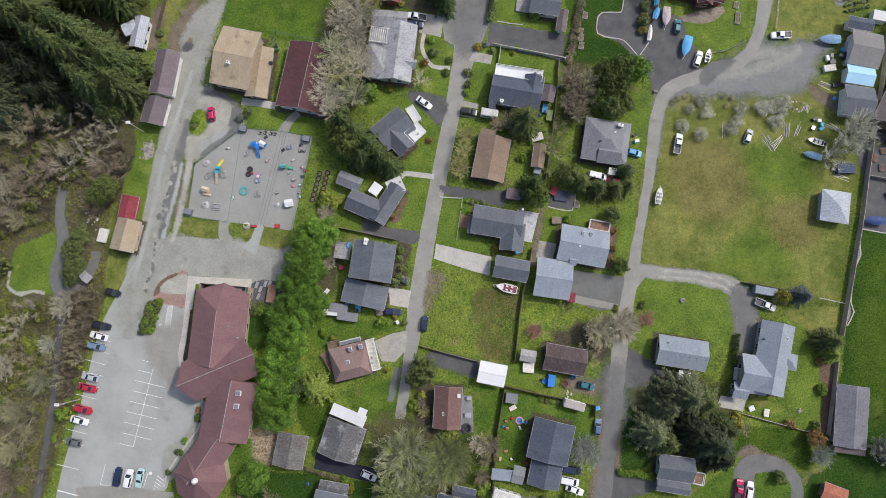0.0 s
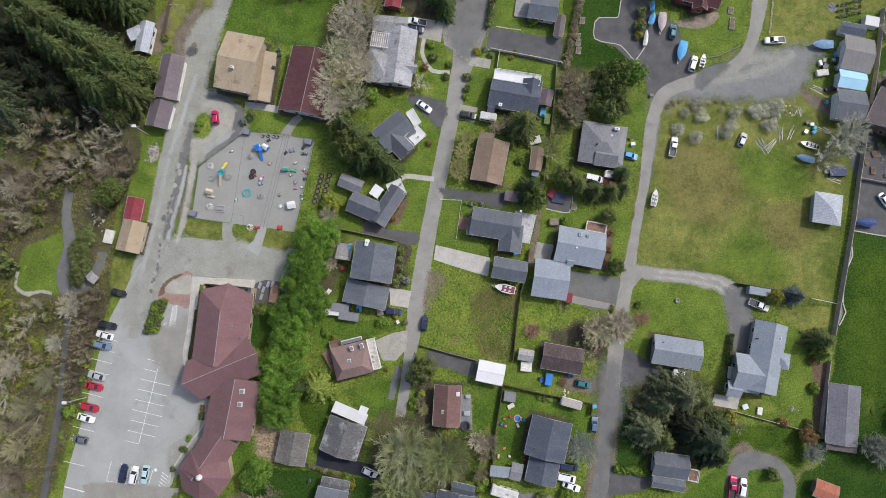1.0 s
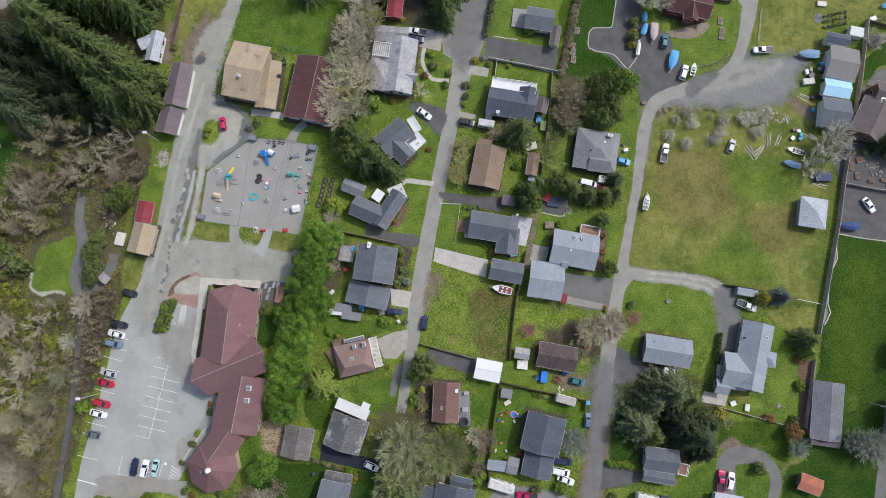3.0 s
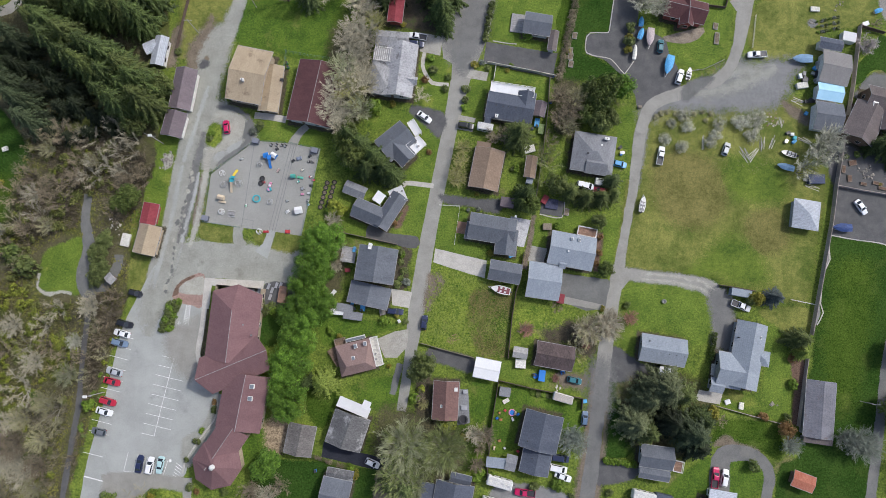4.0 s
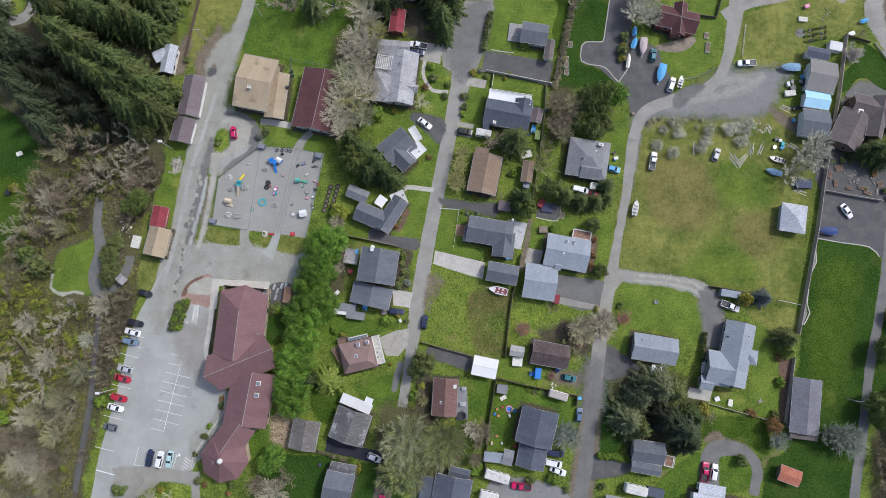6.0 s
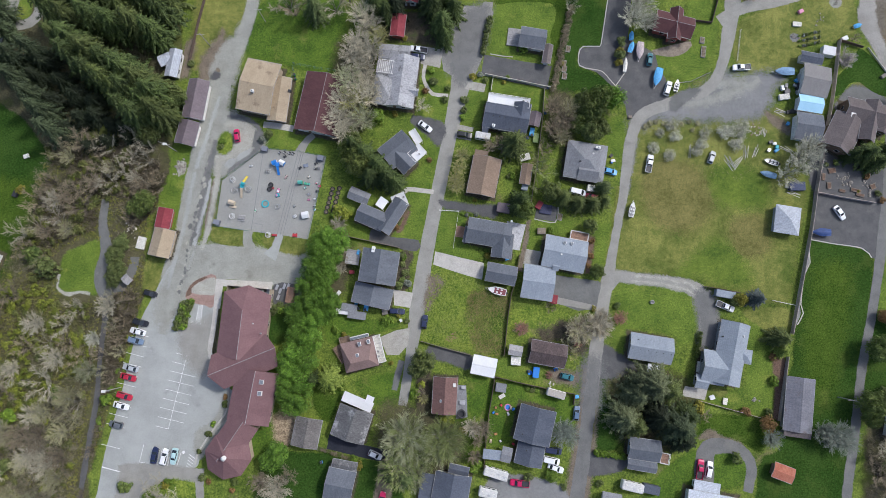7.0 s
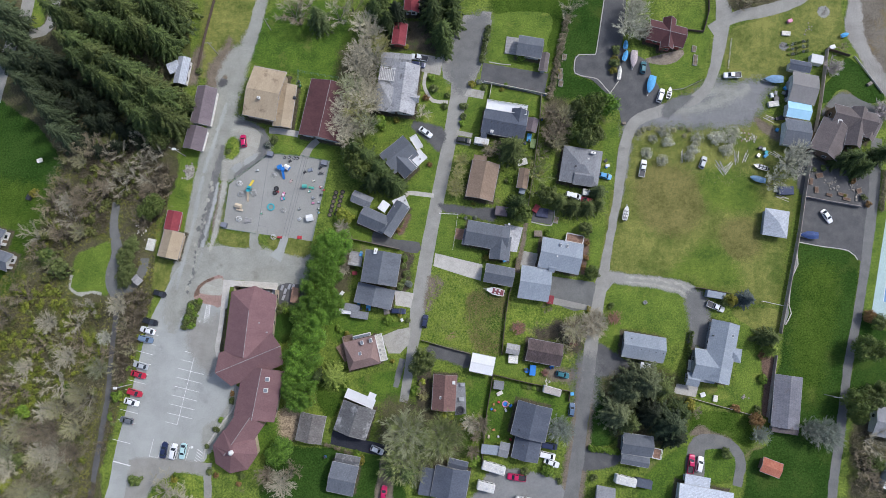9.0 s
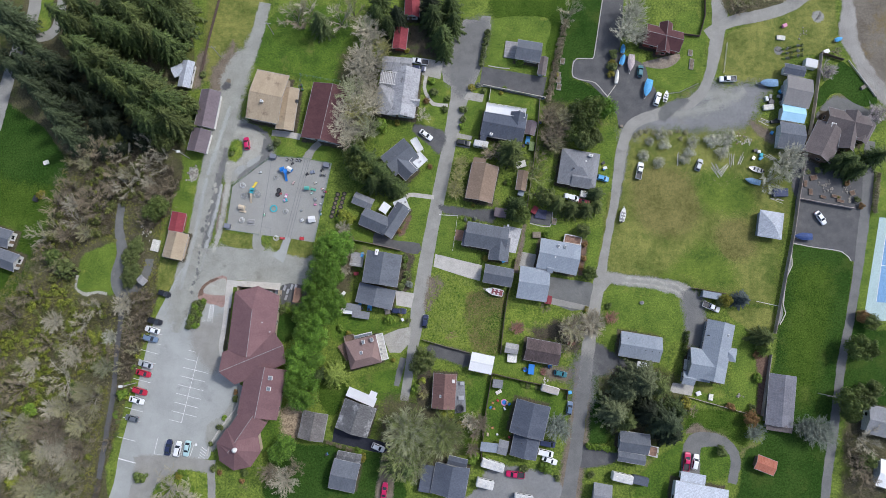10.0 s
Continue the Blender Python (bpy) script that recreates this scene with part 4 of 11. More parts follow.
strip("drive", [(50.3, 10.9), (59.3, 9.9), (68.2, 8.8), (75.6, 6.9), (78.7, 3.2), (79.2, -4.2), (79.9, -9.4)], [3.6, 3.4, 3.4, 3.8, 4.4, 4.8, 5.0], 0.068, ROAD, "curved grey gravel drive", "drive", rough=0.3, fray=0.9)
for side in (-0.85, 0.85):
    strip("wheel_track", [(57.0, 10.1 + side), (59.3, 9.9 + side), (68.2, 8.8 + side), (75.0 + side * 0.5, 7.0 + side), (78.3 + side, 3.2 + side * 0.4), (79.2 + side, -4.2)], [0.5, 0.7, 0.7, 0.6, 0.6, 0.4], 0.0706, DUST, "pale wheel track on the gravel drive", "road patch", rough=0.4, fray=0.9)
for pts in ([(74.0, 63.6), (84.0, 65.6), (92.0, 68.6), (99.0, 72.0)], [(83.0, 69.6), (90.0, 71.0), (97.0, 70.0)]):
    strip("wheel_track", pts, [0.8, 2.4, 2.8, 1.2], 0.0595, LANE, "dusty wheel track across the gravel yard", "road patch", rough=0.5, fray=3.4)
area("worn_patch", [(76.0, 5.6), (81.6, 5.0), (82.2, -9.6), (77.0, -9.6), (76.6, -2.0)], 0.0722, ROAD_MID, "darker asphalt end of a curved drive", "drive", rough=0.3, fray=2.4)
area("apron", [(33.2, 4.6), (46.0, 1.9), (45.9, 0.2), (33.0, 2.6)], 0.0712, ROAD, "paler asphalt apron along a drive", "drive", soft=False, rough=0.1)
area("leaf_litter", [(28.7, -5.6), (32.7, -4.8), (36.8, -2.6), (40.0, -5.8), (43.2, -9.3), (41.6, -12.4), (38.2, -11.6), (36.7, -8.8), (29.7, -8.4)], 0.0484, BED, "dark leaf litter beside an old cabin", "ground", rough=0.5, fray=2.4)
area("planting_bed", [(-12.6, 17.2), (-8.9, 17.6), (-8.7, 14.4), (-9.8, 13.4), (-10.0, 6.8), (-13.4, 6.8)], 0.0524, BED, "brown bed of shrubs beside a charcoal-roofed house", "planting bed", rough=0.4, fray=1.2)
strip("earth_path", [(26.6, 27.6), (25.2, 19.6), (23.6, 12.0)], [1.3, 1.2, 1.2], 0.0624, EARTH, "narrow brown earth path between houses", "path", rough=0.3, fray=0.7)
area("road_corner", [(49.2, 13.3), (50.7, 12.7), (52.7, 10.8), (54.8, 9.7), (52.6, 7.9), (50.1, 4.7), (48.3, 3.9), (47.9, 9.1)], 0.0630, ROAD, "widened corner of the road", "road", soft=False, rough=0.2)
strip("road_edge", [(54.3, 38.1), (52.0, 24.3), (49.5, 12.1)], [1.2, 1.4, 1.2], 0.0525, FIELD, "thin verge of the eastern road", "verge", rough=0.3, fray=1.0)
area("lawn", [(53.2, 7.6), (62.2, 8.4), (72.6, 6.4), (77.5, 0.9), (76.4, -7.2), (70.3, -10.1), (69.7, -7.2), (56.9, -5.4), (55.4, -13.0), (51.1, -11.5), (51.4, -1.3)], 0.05, LAWN, "broad lawn dimmed in its colour with a birdbath", "lawn")
area("drive", [(47.4, -10.1), (51.8, -11.5), (56.1, -14.4), (62.7, -15.9), (61.8, -19.1), (53.7, -19.5), (45.7, -18.8)], 0.06, TAR, "dark asphalt yard beside the road", "drive", rough=0.25)
area("lawn", [(92.2, -2.8), (97.2, -5.7), (98.1, -14.4), (98.0, -26.0), (97.0, -30.9), (88.4, -28.8), (79.0, -26.7), (79.9, -23.1), (88.8, -22.4), (90.7, -14.4)], 0.05, LAWN, "bright yellow-green back lawn", "lawn")
area("lawn", [(90.1, 0.2), (103.6, 0.9), (102.7, -7.2), (97.2, -5.7)], 0.052, FIELD, "yellowing lawn with beds", "lawn")
area("deep_lawn", [(111.4, 21.7), (118.2, 20.7), (127.9, 18.9), (130.0, 15.9), (127.7, 2.5), (125.4, -11.5), (122.6, -21.9), (120.4, -28.8), (117.1, -40.6), (114.1, -47.4), (114.8, -63.9), (89.2, -64.0), (91.4, -52.5), (93.6, -42.4), (99.0, -39.0), (101.6, -22.0), (104.1, -15.1), (106.2, -1.1), (109.0, 9.5)], 0.045, LAWN_DARK, "long deep green lawn", "lawn", rough=0.2)
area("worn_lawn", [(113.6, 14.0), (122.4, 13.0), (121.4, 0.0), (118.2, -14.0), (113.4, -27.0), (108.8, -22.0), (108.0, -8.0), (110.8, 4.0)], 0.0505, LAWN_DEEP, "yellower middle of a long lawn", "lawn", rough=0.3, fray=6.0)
area("parking_pad", [(113.3, 36.3), (129.6, 31.6), (134.9, 29.5), (132.5, 15.0), (130.1, 16.4), (127.9, 19.1), (118.2, 20.7), (111.8, 22.1)], 0.06, TAR, "dark asphalt parking pad behind a fence", "drive", soft=False, rough=0.1)
strip("side_road", [(138.5, 55.3), (136.4, 38.6), (134.4, 27.6), (131.6, 13.2), (128.4, -1.0), (124.8, -15.0), (122.2, -28.7), (119.6, -42.3), (117.6, -52.3), (115.6, -65.5)], [3.4, 3.4, 3.2, 2.8, 2.7, 2.6, 2.8, 2.8, 2.7], 0.065, ROAD_MID, "narrow grey asphalt side road", "road")
area("courtyard", [(114.9, 51.5), (125.3, 47.8), (130.6, 46.0), (137.5, 40.5), (134.1, 30.4), (130.5, 30.4), (113.7, 36.3)], 0.05, TAR, "grey garden court with planting beds", "yard")
area("lawn", [(130.8, 8.8), (132.2, 2.6), (136.0, -5.3), (162.5, -6.1), (160.8, -25.1), (133.5, -28.7), (125.7, -28.7), (124.3, -23.6), (126.6, -15.0)], 0.04, LAWN_DARK, "lawn beside the side road", "lawn")
area("turf_strip", [(133.9, 20.4), (137.2, 31.3), (141.9, 46.0), (142.4, 32.8), (139.2, 24.0), (135.3, 8.8), (132.5, -1.0), (130.2, -1.0)], 0.05, LAWN, "green turf strip beside the tennis court", "verge")
area("tennis_margin", [(139.7, 30.4), (169.1, 28.7), (162.6, -4.3), (132.4, -1.9)], 0.06, TENNIS_EDGE, "pale green tennis court margin", "tennis court", soft=False, rough=0)
area("tennis_court", [(141.5, 25.9), (165.1, 24.5), (161.4, 1.8), (136.7, 3.5)], 0.075, TENNIS, "light blue tennis court with white lines", "tennis court", soft=False, rough=0)
area("shore_lawn", [(122.2, 68.8), (122.7, 72.3), (125.9, 75.7), (128.6, 78.0), (131.5, 81.9), (141.7, 69.7), (137.8, 66.8), (133.2, 68.5), (130.0, 71.2), (126.7, 70.8), (123.9, 67.3), (121.7, 66.6)], 0.06, LAWN_DARK, "very dark green clipped lawn by the shore", "lawn", rough=0.1)
area("terrace", [(123.7, 66.6), (127.6, 70.0), (133.0, 68.9), (137.4, 66.3), (140.1, 64.8), (138.7, 58.2), (122.5, 61.8)], 0.055, ROAD_DARK, "grey-brown terrace round a brown house", "terrace")
area("beach", [(130.8, 121.3), (132.5, 103.4), (130.8, 91.6), (134.0, 83.9), (140.6, 71.4), (156.9, 57.3), (185.1, 46.3), (192.9, 127.7)], 0.02, SHORE, "grey shingle beach", "beach", rough=0.4)
area("mudflat", [(135.9, 121.3), (136.9, 99.4), (137.2, 89.7), (141.2, 80.0), (150.6, 70.5), (186.4, 59.4), (192.9, 127.7)], 0.03, SALTMARSH, "brown tidal mud and seaweed", "mudflat", rough=0.8)
strip("drive", [(76.4, -49.5), (76.8, -43.4), (78.2, -39.4), (84.6, -39.0), (88.9, -41.2), (90.4, -45.2), (88.9, -51.8)], [5.4, 5.6, 5.0, 3.8, 3.2, 3.0, 2.8], 0.065, ROAD_MID, "horseshoe asphalt drive", "drive")
area("earth_patch", [(75.4, -36.6), (79.0, -34.2), (82.4, -36.2), (88.0, -38.2), (84.0, -38.6), (79.0, -37.0)], 0.0575, EARTH, "brown earth at the edge of a drive", "road patch", rough=0.4, fray=1.2)
# brown sheet that paints mossy shade beside the conifers
area("bare_patch", [(49.0, -19.8), (57.0, -20.6), (56.4, -25.0), (50.2, -25.6)], 0.0482, FOREST, "brown mossy ground under conifers, shade put into the colour", "ground", rough=0.5, fray=2.2)
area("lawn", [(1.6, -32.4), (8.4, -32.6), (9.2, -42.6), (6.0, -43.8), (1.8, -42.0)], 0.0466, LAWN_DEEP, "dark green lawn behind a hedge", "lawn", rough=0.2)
area("planting_bed", [(-6.4, -18.4), (-3.2, -18.0), (-2.6, -28.6), (-6.8, -29.4)], 0.0468, BED, "brown planting bed beside a brown house", "planting bed", rough=0.4, fray=1.4)
area("bare_patch", [(-10.7, 93.6), (-0.5, 93.6), (-0.4, 83.6), (-9.4, 84.0), (-17.8, 85.4), (-17.2, 95.0)], 0.0462, BED, "dark leaf litter round a red shed", "ground", rough=0.5, fray=1.6)
strip("drive", [(-11.6, -14.6), (-12.6, -18.6), (-13.6, -23.2)], [1.7, 1.9, 1.6], 0.0585, ROAD_DARK, "narrow dark drive beside the street's end", "drive", rough=0.15)
# ragged dark sheet that fades the road into its painted shade
area("worn_patch", [(42.6, -15.0), (47.4, -15.0), (46.2, -27.6), (42.0, -27.6)], 0.0735, ROAD_MID, "darker asphalt of the eastern road, blending into painted shade", "road patch", rough=0.3, fray=5.5)
# three lawns in darker copies, a dimming of light put into the colour
area("lawn", [(80.1, -40.8), (87.0, -39.8), (89.3, -42.9), (87.8, -49.8), (79.2, -49.8)], 0.05, LAWN_MID, "lawn inside a horseshoe drive", "lawn")
area("lawn", [(78.8, -30.2), (92.6, -31.6), (93.5, -40.1), (87.8, -38.0), (79.2, -35.9), (74.9, -35.9)], 0.045, LAWN_DEEP, "lawn behind a hedge, dimmed in its colour", "lawn")
area("lawn", [(63.5, -47.1), (74.7, -40.1), (74.9, -49.8), (72.4, -56.7), (59.5, -56.7)], 0.045, LAWN_MID, "lawn dimmed in its colour", "lawn")
# conifer shade on the lawn is painted by its dark green
area("lawn", [(46.6, -16.4), (53.5, -19.5), (54.9, -28.1), (53.0, -38.7), (43.6, -38.0)], 0.045, LAWN_DARK, "mossy lawn under conifers, their shade put into the colour", "lawn")
area("drive", [(42.1, -41.2), (53.6, -41.8), (52.8, -45.7), (42.6, -47.1)], 0.06, TAR, "grey asphalt drive", "drive", rough=0.2)
area("gravel_yard", [(14.0, -48.7), (21.0, -47.0), (35.6, -50.8), (34.6, -59.4), (7.2, -59.5), (12.3, -52.9)], 0.055, GRAVEL, "gravel yard with parked caravans", "gravel yard")
area("drive", [(-17.1, -43.0), (-13.6, -43.8), (-14.3, -53.0), (-15.0, -64.6), (-20.2, -64.6), (-18.7, -51.4)], 0.06, EARTH, "brown earth yard under trees", "drive")
area("patio", [(19.8, 27.2), (25.6, 26.1), (23.6, 18.3), (20.5, 18.8)], 0.2, PATIO, "pale stained concrete patio", "patio", soft=False, rough=0.03)
area("patio", [(-2.1, -21.7), (7.5, -21.7), (7.9, -30.9), (4.5, -31.4), (4.5, -23.8)], 0.12, GREY, "grey deck beside a brown house", "deck", soft=False, rough=0)
area("patio", [(4.7, 25.8), (7.7, 25.3), (6.9, 22.0), (4.2, 22.4)], 0.15, WOOD_RED, "reddish timber deck", "deck", soft=False, rough=0)
area("patio", [(72.0, -21.7), (78.5, -22.8), (77.6, -25.7), (70.8, -24.5)], 0.1, CONCRETE, "concrete patio", "patio", soft=False, rough=0.03)
area("patio", [(65.7, 81.3), (77.9, 84.3), (76.5, 81.0), (72.2, 79.3), (66.4, 80.0)], 0.1, WOOD, "weathered brown plank terrace", "terrace", rough=0.05)
area("patio", [(29.2, 32.4), (35.5, 31.6), (34.5, 27.0), (28.2, 28.1)], 0.08, TAR, "dark patio with a low pale edging", "patio", soft=False, rough=0.02)

area("mulch_bed", [(98.4, -13.7), (102.1, -14.2), (98.9, -31.4), (97.3, -30.9), (98.6, -21.7)], 0.06, MULCH, "bed of red-brown mulch beside a fence", "planting bed", rough=0.2)
area("gravel_strip", [(111.7, 23.0), (110.7, 14.9), (110.2, 13.1), (108.2, 9.5), (107.1, 2.4), (107.4, -0.2), (105.7, -3.8), (104.2, -5.5), (108.3, 10.4)], 0.065, GRAVEL, "narrow gravel strip along the fence", "verge", rough=0.1)
area("mulch_bed", [(44.4, 22.7), (46.2, 22.4), (44.4, 11.4), (43.2, 11.5)], 0.06, MULCH, "narrow mulch bed beside a house", "planting bed", rough=0.15)
area("mulch_bed", [(-10.3, 30.4), (-9.4, 29.9), (-12.1, 23.9), (-13.6, 23.3)], 0.06, MULCH, "narrow mulch bed beside a gable", "planting bed", rough=0.2)
# pale kerbs of the dark drive and street
for pts in ([(53.2, 104.0), (49.8, 83.4), (49.4, 82.6), (44.1, 82.5), (43.0, 81.3), (42.8, 76.4), (47.0, 75.1), (50.0, 74.4), (52.7, 71.2), (54.5, 69.2)], [(56.8, 73.8), (55.2, 71.5), (53.5, 69.2)], [(12.8, 73.1), (22.8, 71.5), (33.0, 68.6)], [(15.0, 80.0), (18.9, 79.3), (22.1, 79.0)], [(111.8, 21.9), (118.2, 20.7), (127.0, 19.3), (129.7, 16.4)], [(28.2, 27.9), (34.5, 26.9), (35.5, 31.5)], [(110.6, 20.3), (111.0, 14.9), (109.1, 11.3), (107.5, 2.4), (108.1, -0.2), (106.1, -3.7)]):
    strip("kerb", pts, [0.28, 0.28], 0.14, CONCRETE, "narrow pale concrete kerb", "kerb", rough=0.03)
strip("worn_strip", [(-70.8, 45.9), (-72.0, 38.1), (-73.1, 30.4), (-74.3, 22.7), (-75.5, 16.7), (-77.3, 10.6)], [0.6, 1.2, 1.6, 1.6, 1.2, 0.6], 0.066, ROAD, "broken darker strip along the lane's middle", "road patch", rough=0.4, fray=1.0)
strip("worn_strip", [(-69.3, 39.4), (-70.5, 31.9), (-71.3, 24.3)], [0.8, 1.0, 0.7], 0.064, EARTH, "dusty edge of the lane", "road patch", rough=0.4, fray=1.2)
area("dried_puddle", [(-63.2, 47.5), (-61.3, 48.8), (-58.7, 49.4), (-57.7, 47.8), (-60.1, 45.9), (-62.5, 45.3)], 0.0662, LOT, "pale dried puddle on the turning area", "road patch", rough=0.6, fray=1.6)
area("dried_puddle", [(-66.2, 45.9), (-63.5, 46.6), (-63.1, 44.1), (-65.5, 43.1)], 0.0664, LOT, "pale dried puddle on the turning area", "road patch", rough=0.6, fray=1.6)
area("worn_patch", [(-58.4, 53.8), (-56.1, 55.4), (-55.1, 51.5), (-56.8, 48.8), (-58.4, 50.4)], 0.0666, ROAD_DARK, "darker worn edge of the turning area", "road patch", rough=0.6, fray=1.8)
strip("road_edge", [(59.5, 53.8), (57.3, 44.4), (55.7, 35.0), (54.9, 30.4)], [2.0, 2.6, 2.0, 0.8], 0.05, GRAVEL, "dark gravel verge beside the eastern road", "verge", rough=0.4, fray=1.4)
# dark worn band, dusty margins, potholes and stains of the lane
strip("worn_band", [(-69.6, 52.0), (-70.1, 47.6), (-71.1, 43.2), (-71.9, 38.9), (-72.1, 34.6), (-72.6, 30.9), (-73.6, 26.0), (-75.4, 18.0), (-77.6, 9.0)], [1.0, 1.6, 2.2, 2.0, 2.0, 2.2, 2.0, 1.8, 1.2], 0.0662, ROAD_MID, "dark worn band down the middle of the lane", "road patch", rough=0.4, fray=1.2)
strip("dusty_margin", [(-68.0, 47.0), (-68.5, 40.0), (-69.3, 33.0), (-70.4, 25.4), (-72.2, 18.0)], [1.4, 1.6, 1.6, 1.5, 1.0], 0.0664, DUST, "dusty beige margin of the lane", "verge", rough=0.4, fray=1.0)
area("dusty_patch", [(-67.6, 56.0), (-63.8, 58.7), (-59.2, 56.9), (-57.6, 53.3), (-60.4, 48.6), (-65.1, 45.9), (-68.4, 44.0), (-69.2, 47.0), (-66.0, 47.6), (-63.6, 50.0), (-63.4, 55.0), (-66.2, 56.2)], 0.0666, DUST, "dusty beige ground round a grass island", "road patch", rough=0.4, fray=1.6)
strip("worn_band", [(-66.3, 59.6), (-61.2, 59.2), (-56.6, 56.0), (-55.8, 51.4), (-58.5, 47.3), (-63.2, 43.9), (-65.6, 41.8)], [0.8, 1.1, 1.3, 1.4, 1.3, 1.2, 0.8], 0.0668, ROAD_MID, "dark curved wheel band of the turning area", "road patch", rough=0.35, fray=1.0)
rut = random.Random(5)
for i in range(34):
    p = Vector((-71.6, 43.1, 0)).lerp(Vector((-78.6, 5.6, 0)), i / 33) + Vector((rut.gauss(0, 0.45), rut.gauss(0, 0.4), 0))
    r = rut.uniform(0.25, 0.7)
    area("pothole", [(p.x + r * rut.uniform(0.5, 1.2) * math.cos(k), p.y + 1.6 * r * rut.uniform(0.5, 1.2) * math.sin(k)) for k in (0, 0.8, 1.6, 2.4, 3.2, 4.0, 4.8, 5.6)], 0.078, (ROAD_MID, ROAD_DARK, DUST)[i % 3], "worn pothole in old asphalt", "pothole", rough=0.12, fray=0.45)
for x0, y0, x1, y1, w, m, word in ((-75.2, 42.0, -81.6, 6.0, 1.3, LOT, "pale"), (-70.3, 40.0, -76.2, 12.0, 1.0, LOT, "pale"), (-69.0, 66.0, -75.0, 43.0, 1.2, LOT, "pale")):
    a, b = Vector((x0, y0, 0)), Vector((x1, y1, 0))
    strip("wheel_track", [tuple(a.lerp(b, k / 5) + Vector((rut.uniform(-0.3, 0.3), 0, 0)))[:2] for k in range(6)], [w * 0.5, w, w * 0.8, w, w * 0.6], 0.0668, m, word + " polished wheel track on the lane", "road patch", rough=0.3, fray=0.9)
for x, y, r in ((-70.3, 73.1, 1.5), (-70.9, 72.0, 1.3), (-74.0, 73.6, 1.0), (-69.6, 74.4, 0.9)):
    area("puddle_stain", [(x + r * rut.uniform(0.5, 1.1) * math.cos(k), y + r * rut.uniform(0.5, 1.1) * math.sin(k)) for k in (0, 0.8, 1.7, 2.6, 3.5, 4.4, 5.4)], 0.075, EARTH if r < 1.2 else TAR, "damp dark stain on the lane", "stain", rough=0.4, fray=1.0)
area("rank_grass", [(9.2, 3.5), (13.1, 5.8), (17.0, 6.7), (18.8, 4.4), (18.1, -7.2), (16.8, -12.7), (12.1, -10.4), (9.5, -5.0)], 0.0474, LAWN_MID, "rank darker grass in the empty plot", "lawn", rough=0.7, fray=2.4)
area("bare_patch", [(-3.6, 10.9), (-1.5, 10.6), (0.3, 8.8), (0.0, 6.4), (-1.8, 4.1), (-3.3, 0.5), (-4.9, -0.1), (-4.8, 3.2), (-4.3, 6.9)], 0.0475, EARTH, "bare trampled earth beside the street", "verge", rough=0.5, fray=1.6)
area("bare_patch", [(43.7, -21.7), (45.2, -20.2), (46.2, -24.5), (44.8, -33.1), (43.1, -40.1), (42.3, -39.5)], 0.0478, FIELD, "thin yellowing verge beside the road", "verge", rough=0.3, fray=1.2)
area("bare_patch", [(77.2, -20.2), (80.7, -21.7), (84.3, -23.4), (82.8, -24.8), (78.2, -23.4)], 0.0479, FIELD, "thin grass beside a terrace", "lawn", rough=0.3, fray=1.2)
area("earth_bank", [(-80.6, 81.3), (-78.6, 84.6), (-77.2, 82.6), (-78.2, 76.4), (-79.2, 72.1), (-81.3, 71.5), (-81.0, 76.4)], 0.0385, EARTH, "bare brown bank beside the lane", "verge", rough=0.5, fray=1.8)
area("earth_bank", [(-75.7, 76.4), (-72.8, 81.3), (-70.5, 84.6), (-69.1, 87.9), (-68.2, 84.6), (-70.8, 79.3), (-72.8, 74.8), (-72.6, 71.2), (-74.8, 71.2)], 0.0388, EARTH, "bare brown verge of the lane", "verge", rough=0.6, fray=2.2)
area("earth_bank", [(-32.8, 82.9), (-28.9, 84.6), (-22.6, 82.9), (-21.7, 71.5), (-22.3, 58.6), (-28.4, 54.6), (-32.3, 57.0), (-33.3, 69.9)], 0.0392, FOREST, "leaf litter under bare trees", "ground", rough=0.8, fray=3.5)
area("earth_bank", [(33.6, 66.6), (39.8, 66.6), (41.9, 58.6), (38.6, 52.2), (33.3, 53.0)], 0.0394, FOREST, "leaf litter under bare trees", "ground", rough=0.8, fray=3.0)
area("earth_bank", [(52.2, -20.2), (61.1, -17.3), (72.8, -20.2), (75.2, -30.2), (68.9, -38.7), (60.2, -40.1), (51.7, -34.5)], 0.0505, FOREST, "needle litter under conifers", "ground", rough=0.8, fray=3.5)
area("earth_bank", [(-16.6, -27.4), (-9.3, -28.1), (2.3, -31.6), (6.7, -38.7), (2.3, -47.1), (-12.1, -48.5), (-17.9, -40.1)], 0.0396, FOREST, "leaf litter under budding trees", "ground", rough=0.8, fray=4.0)
area("earth_bank", [(-33.5, 22.7), (-27.7, 19.7), (-27.9, 12.1), (-29.7, 4.7), (-33.4, 4.7), (-34.4, 13.6)], 0.0398, FOREST, "leaf litter beside a tall hedge", "ground", rough=0.6, fray=2.5)
strip("worn_edge", [(-114.7, 10.6), (-115.0, 6.9), (-112.5, 4.7), (-108.0, 5.2), (-105.0, 4.7)], [0.7, 0.9, 0.7], 0.0605, DUST, "beige trodden edge round a lawn clearing", "path", rough=0.3, fray=0.5)
# lower meadow in a lighter green, to paint it as sunlit
area("meadow", [(-153.2, 39.3), (-135.0, 39.4), (-122.7, 36.6), (-123.8, 31.4), (-129.2, 18.6), (-135.1, 3.8), (-149.0, 0.2)], 0.0325, LAWN_DEEP, "lighter green copy of the meadow, clear of the painted shade", "meadow", rough=0.8, fray=5.0)
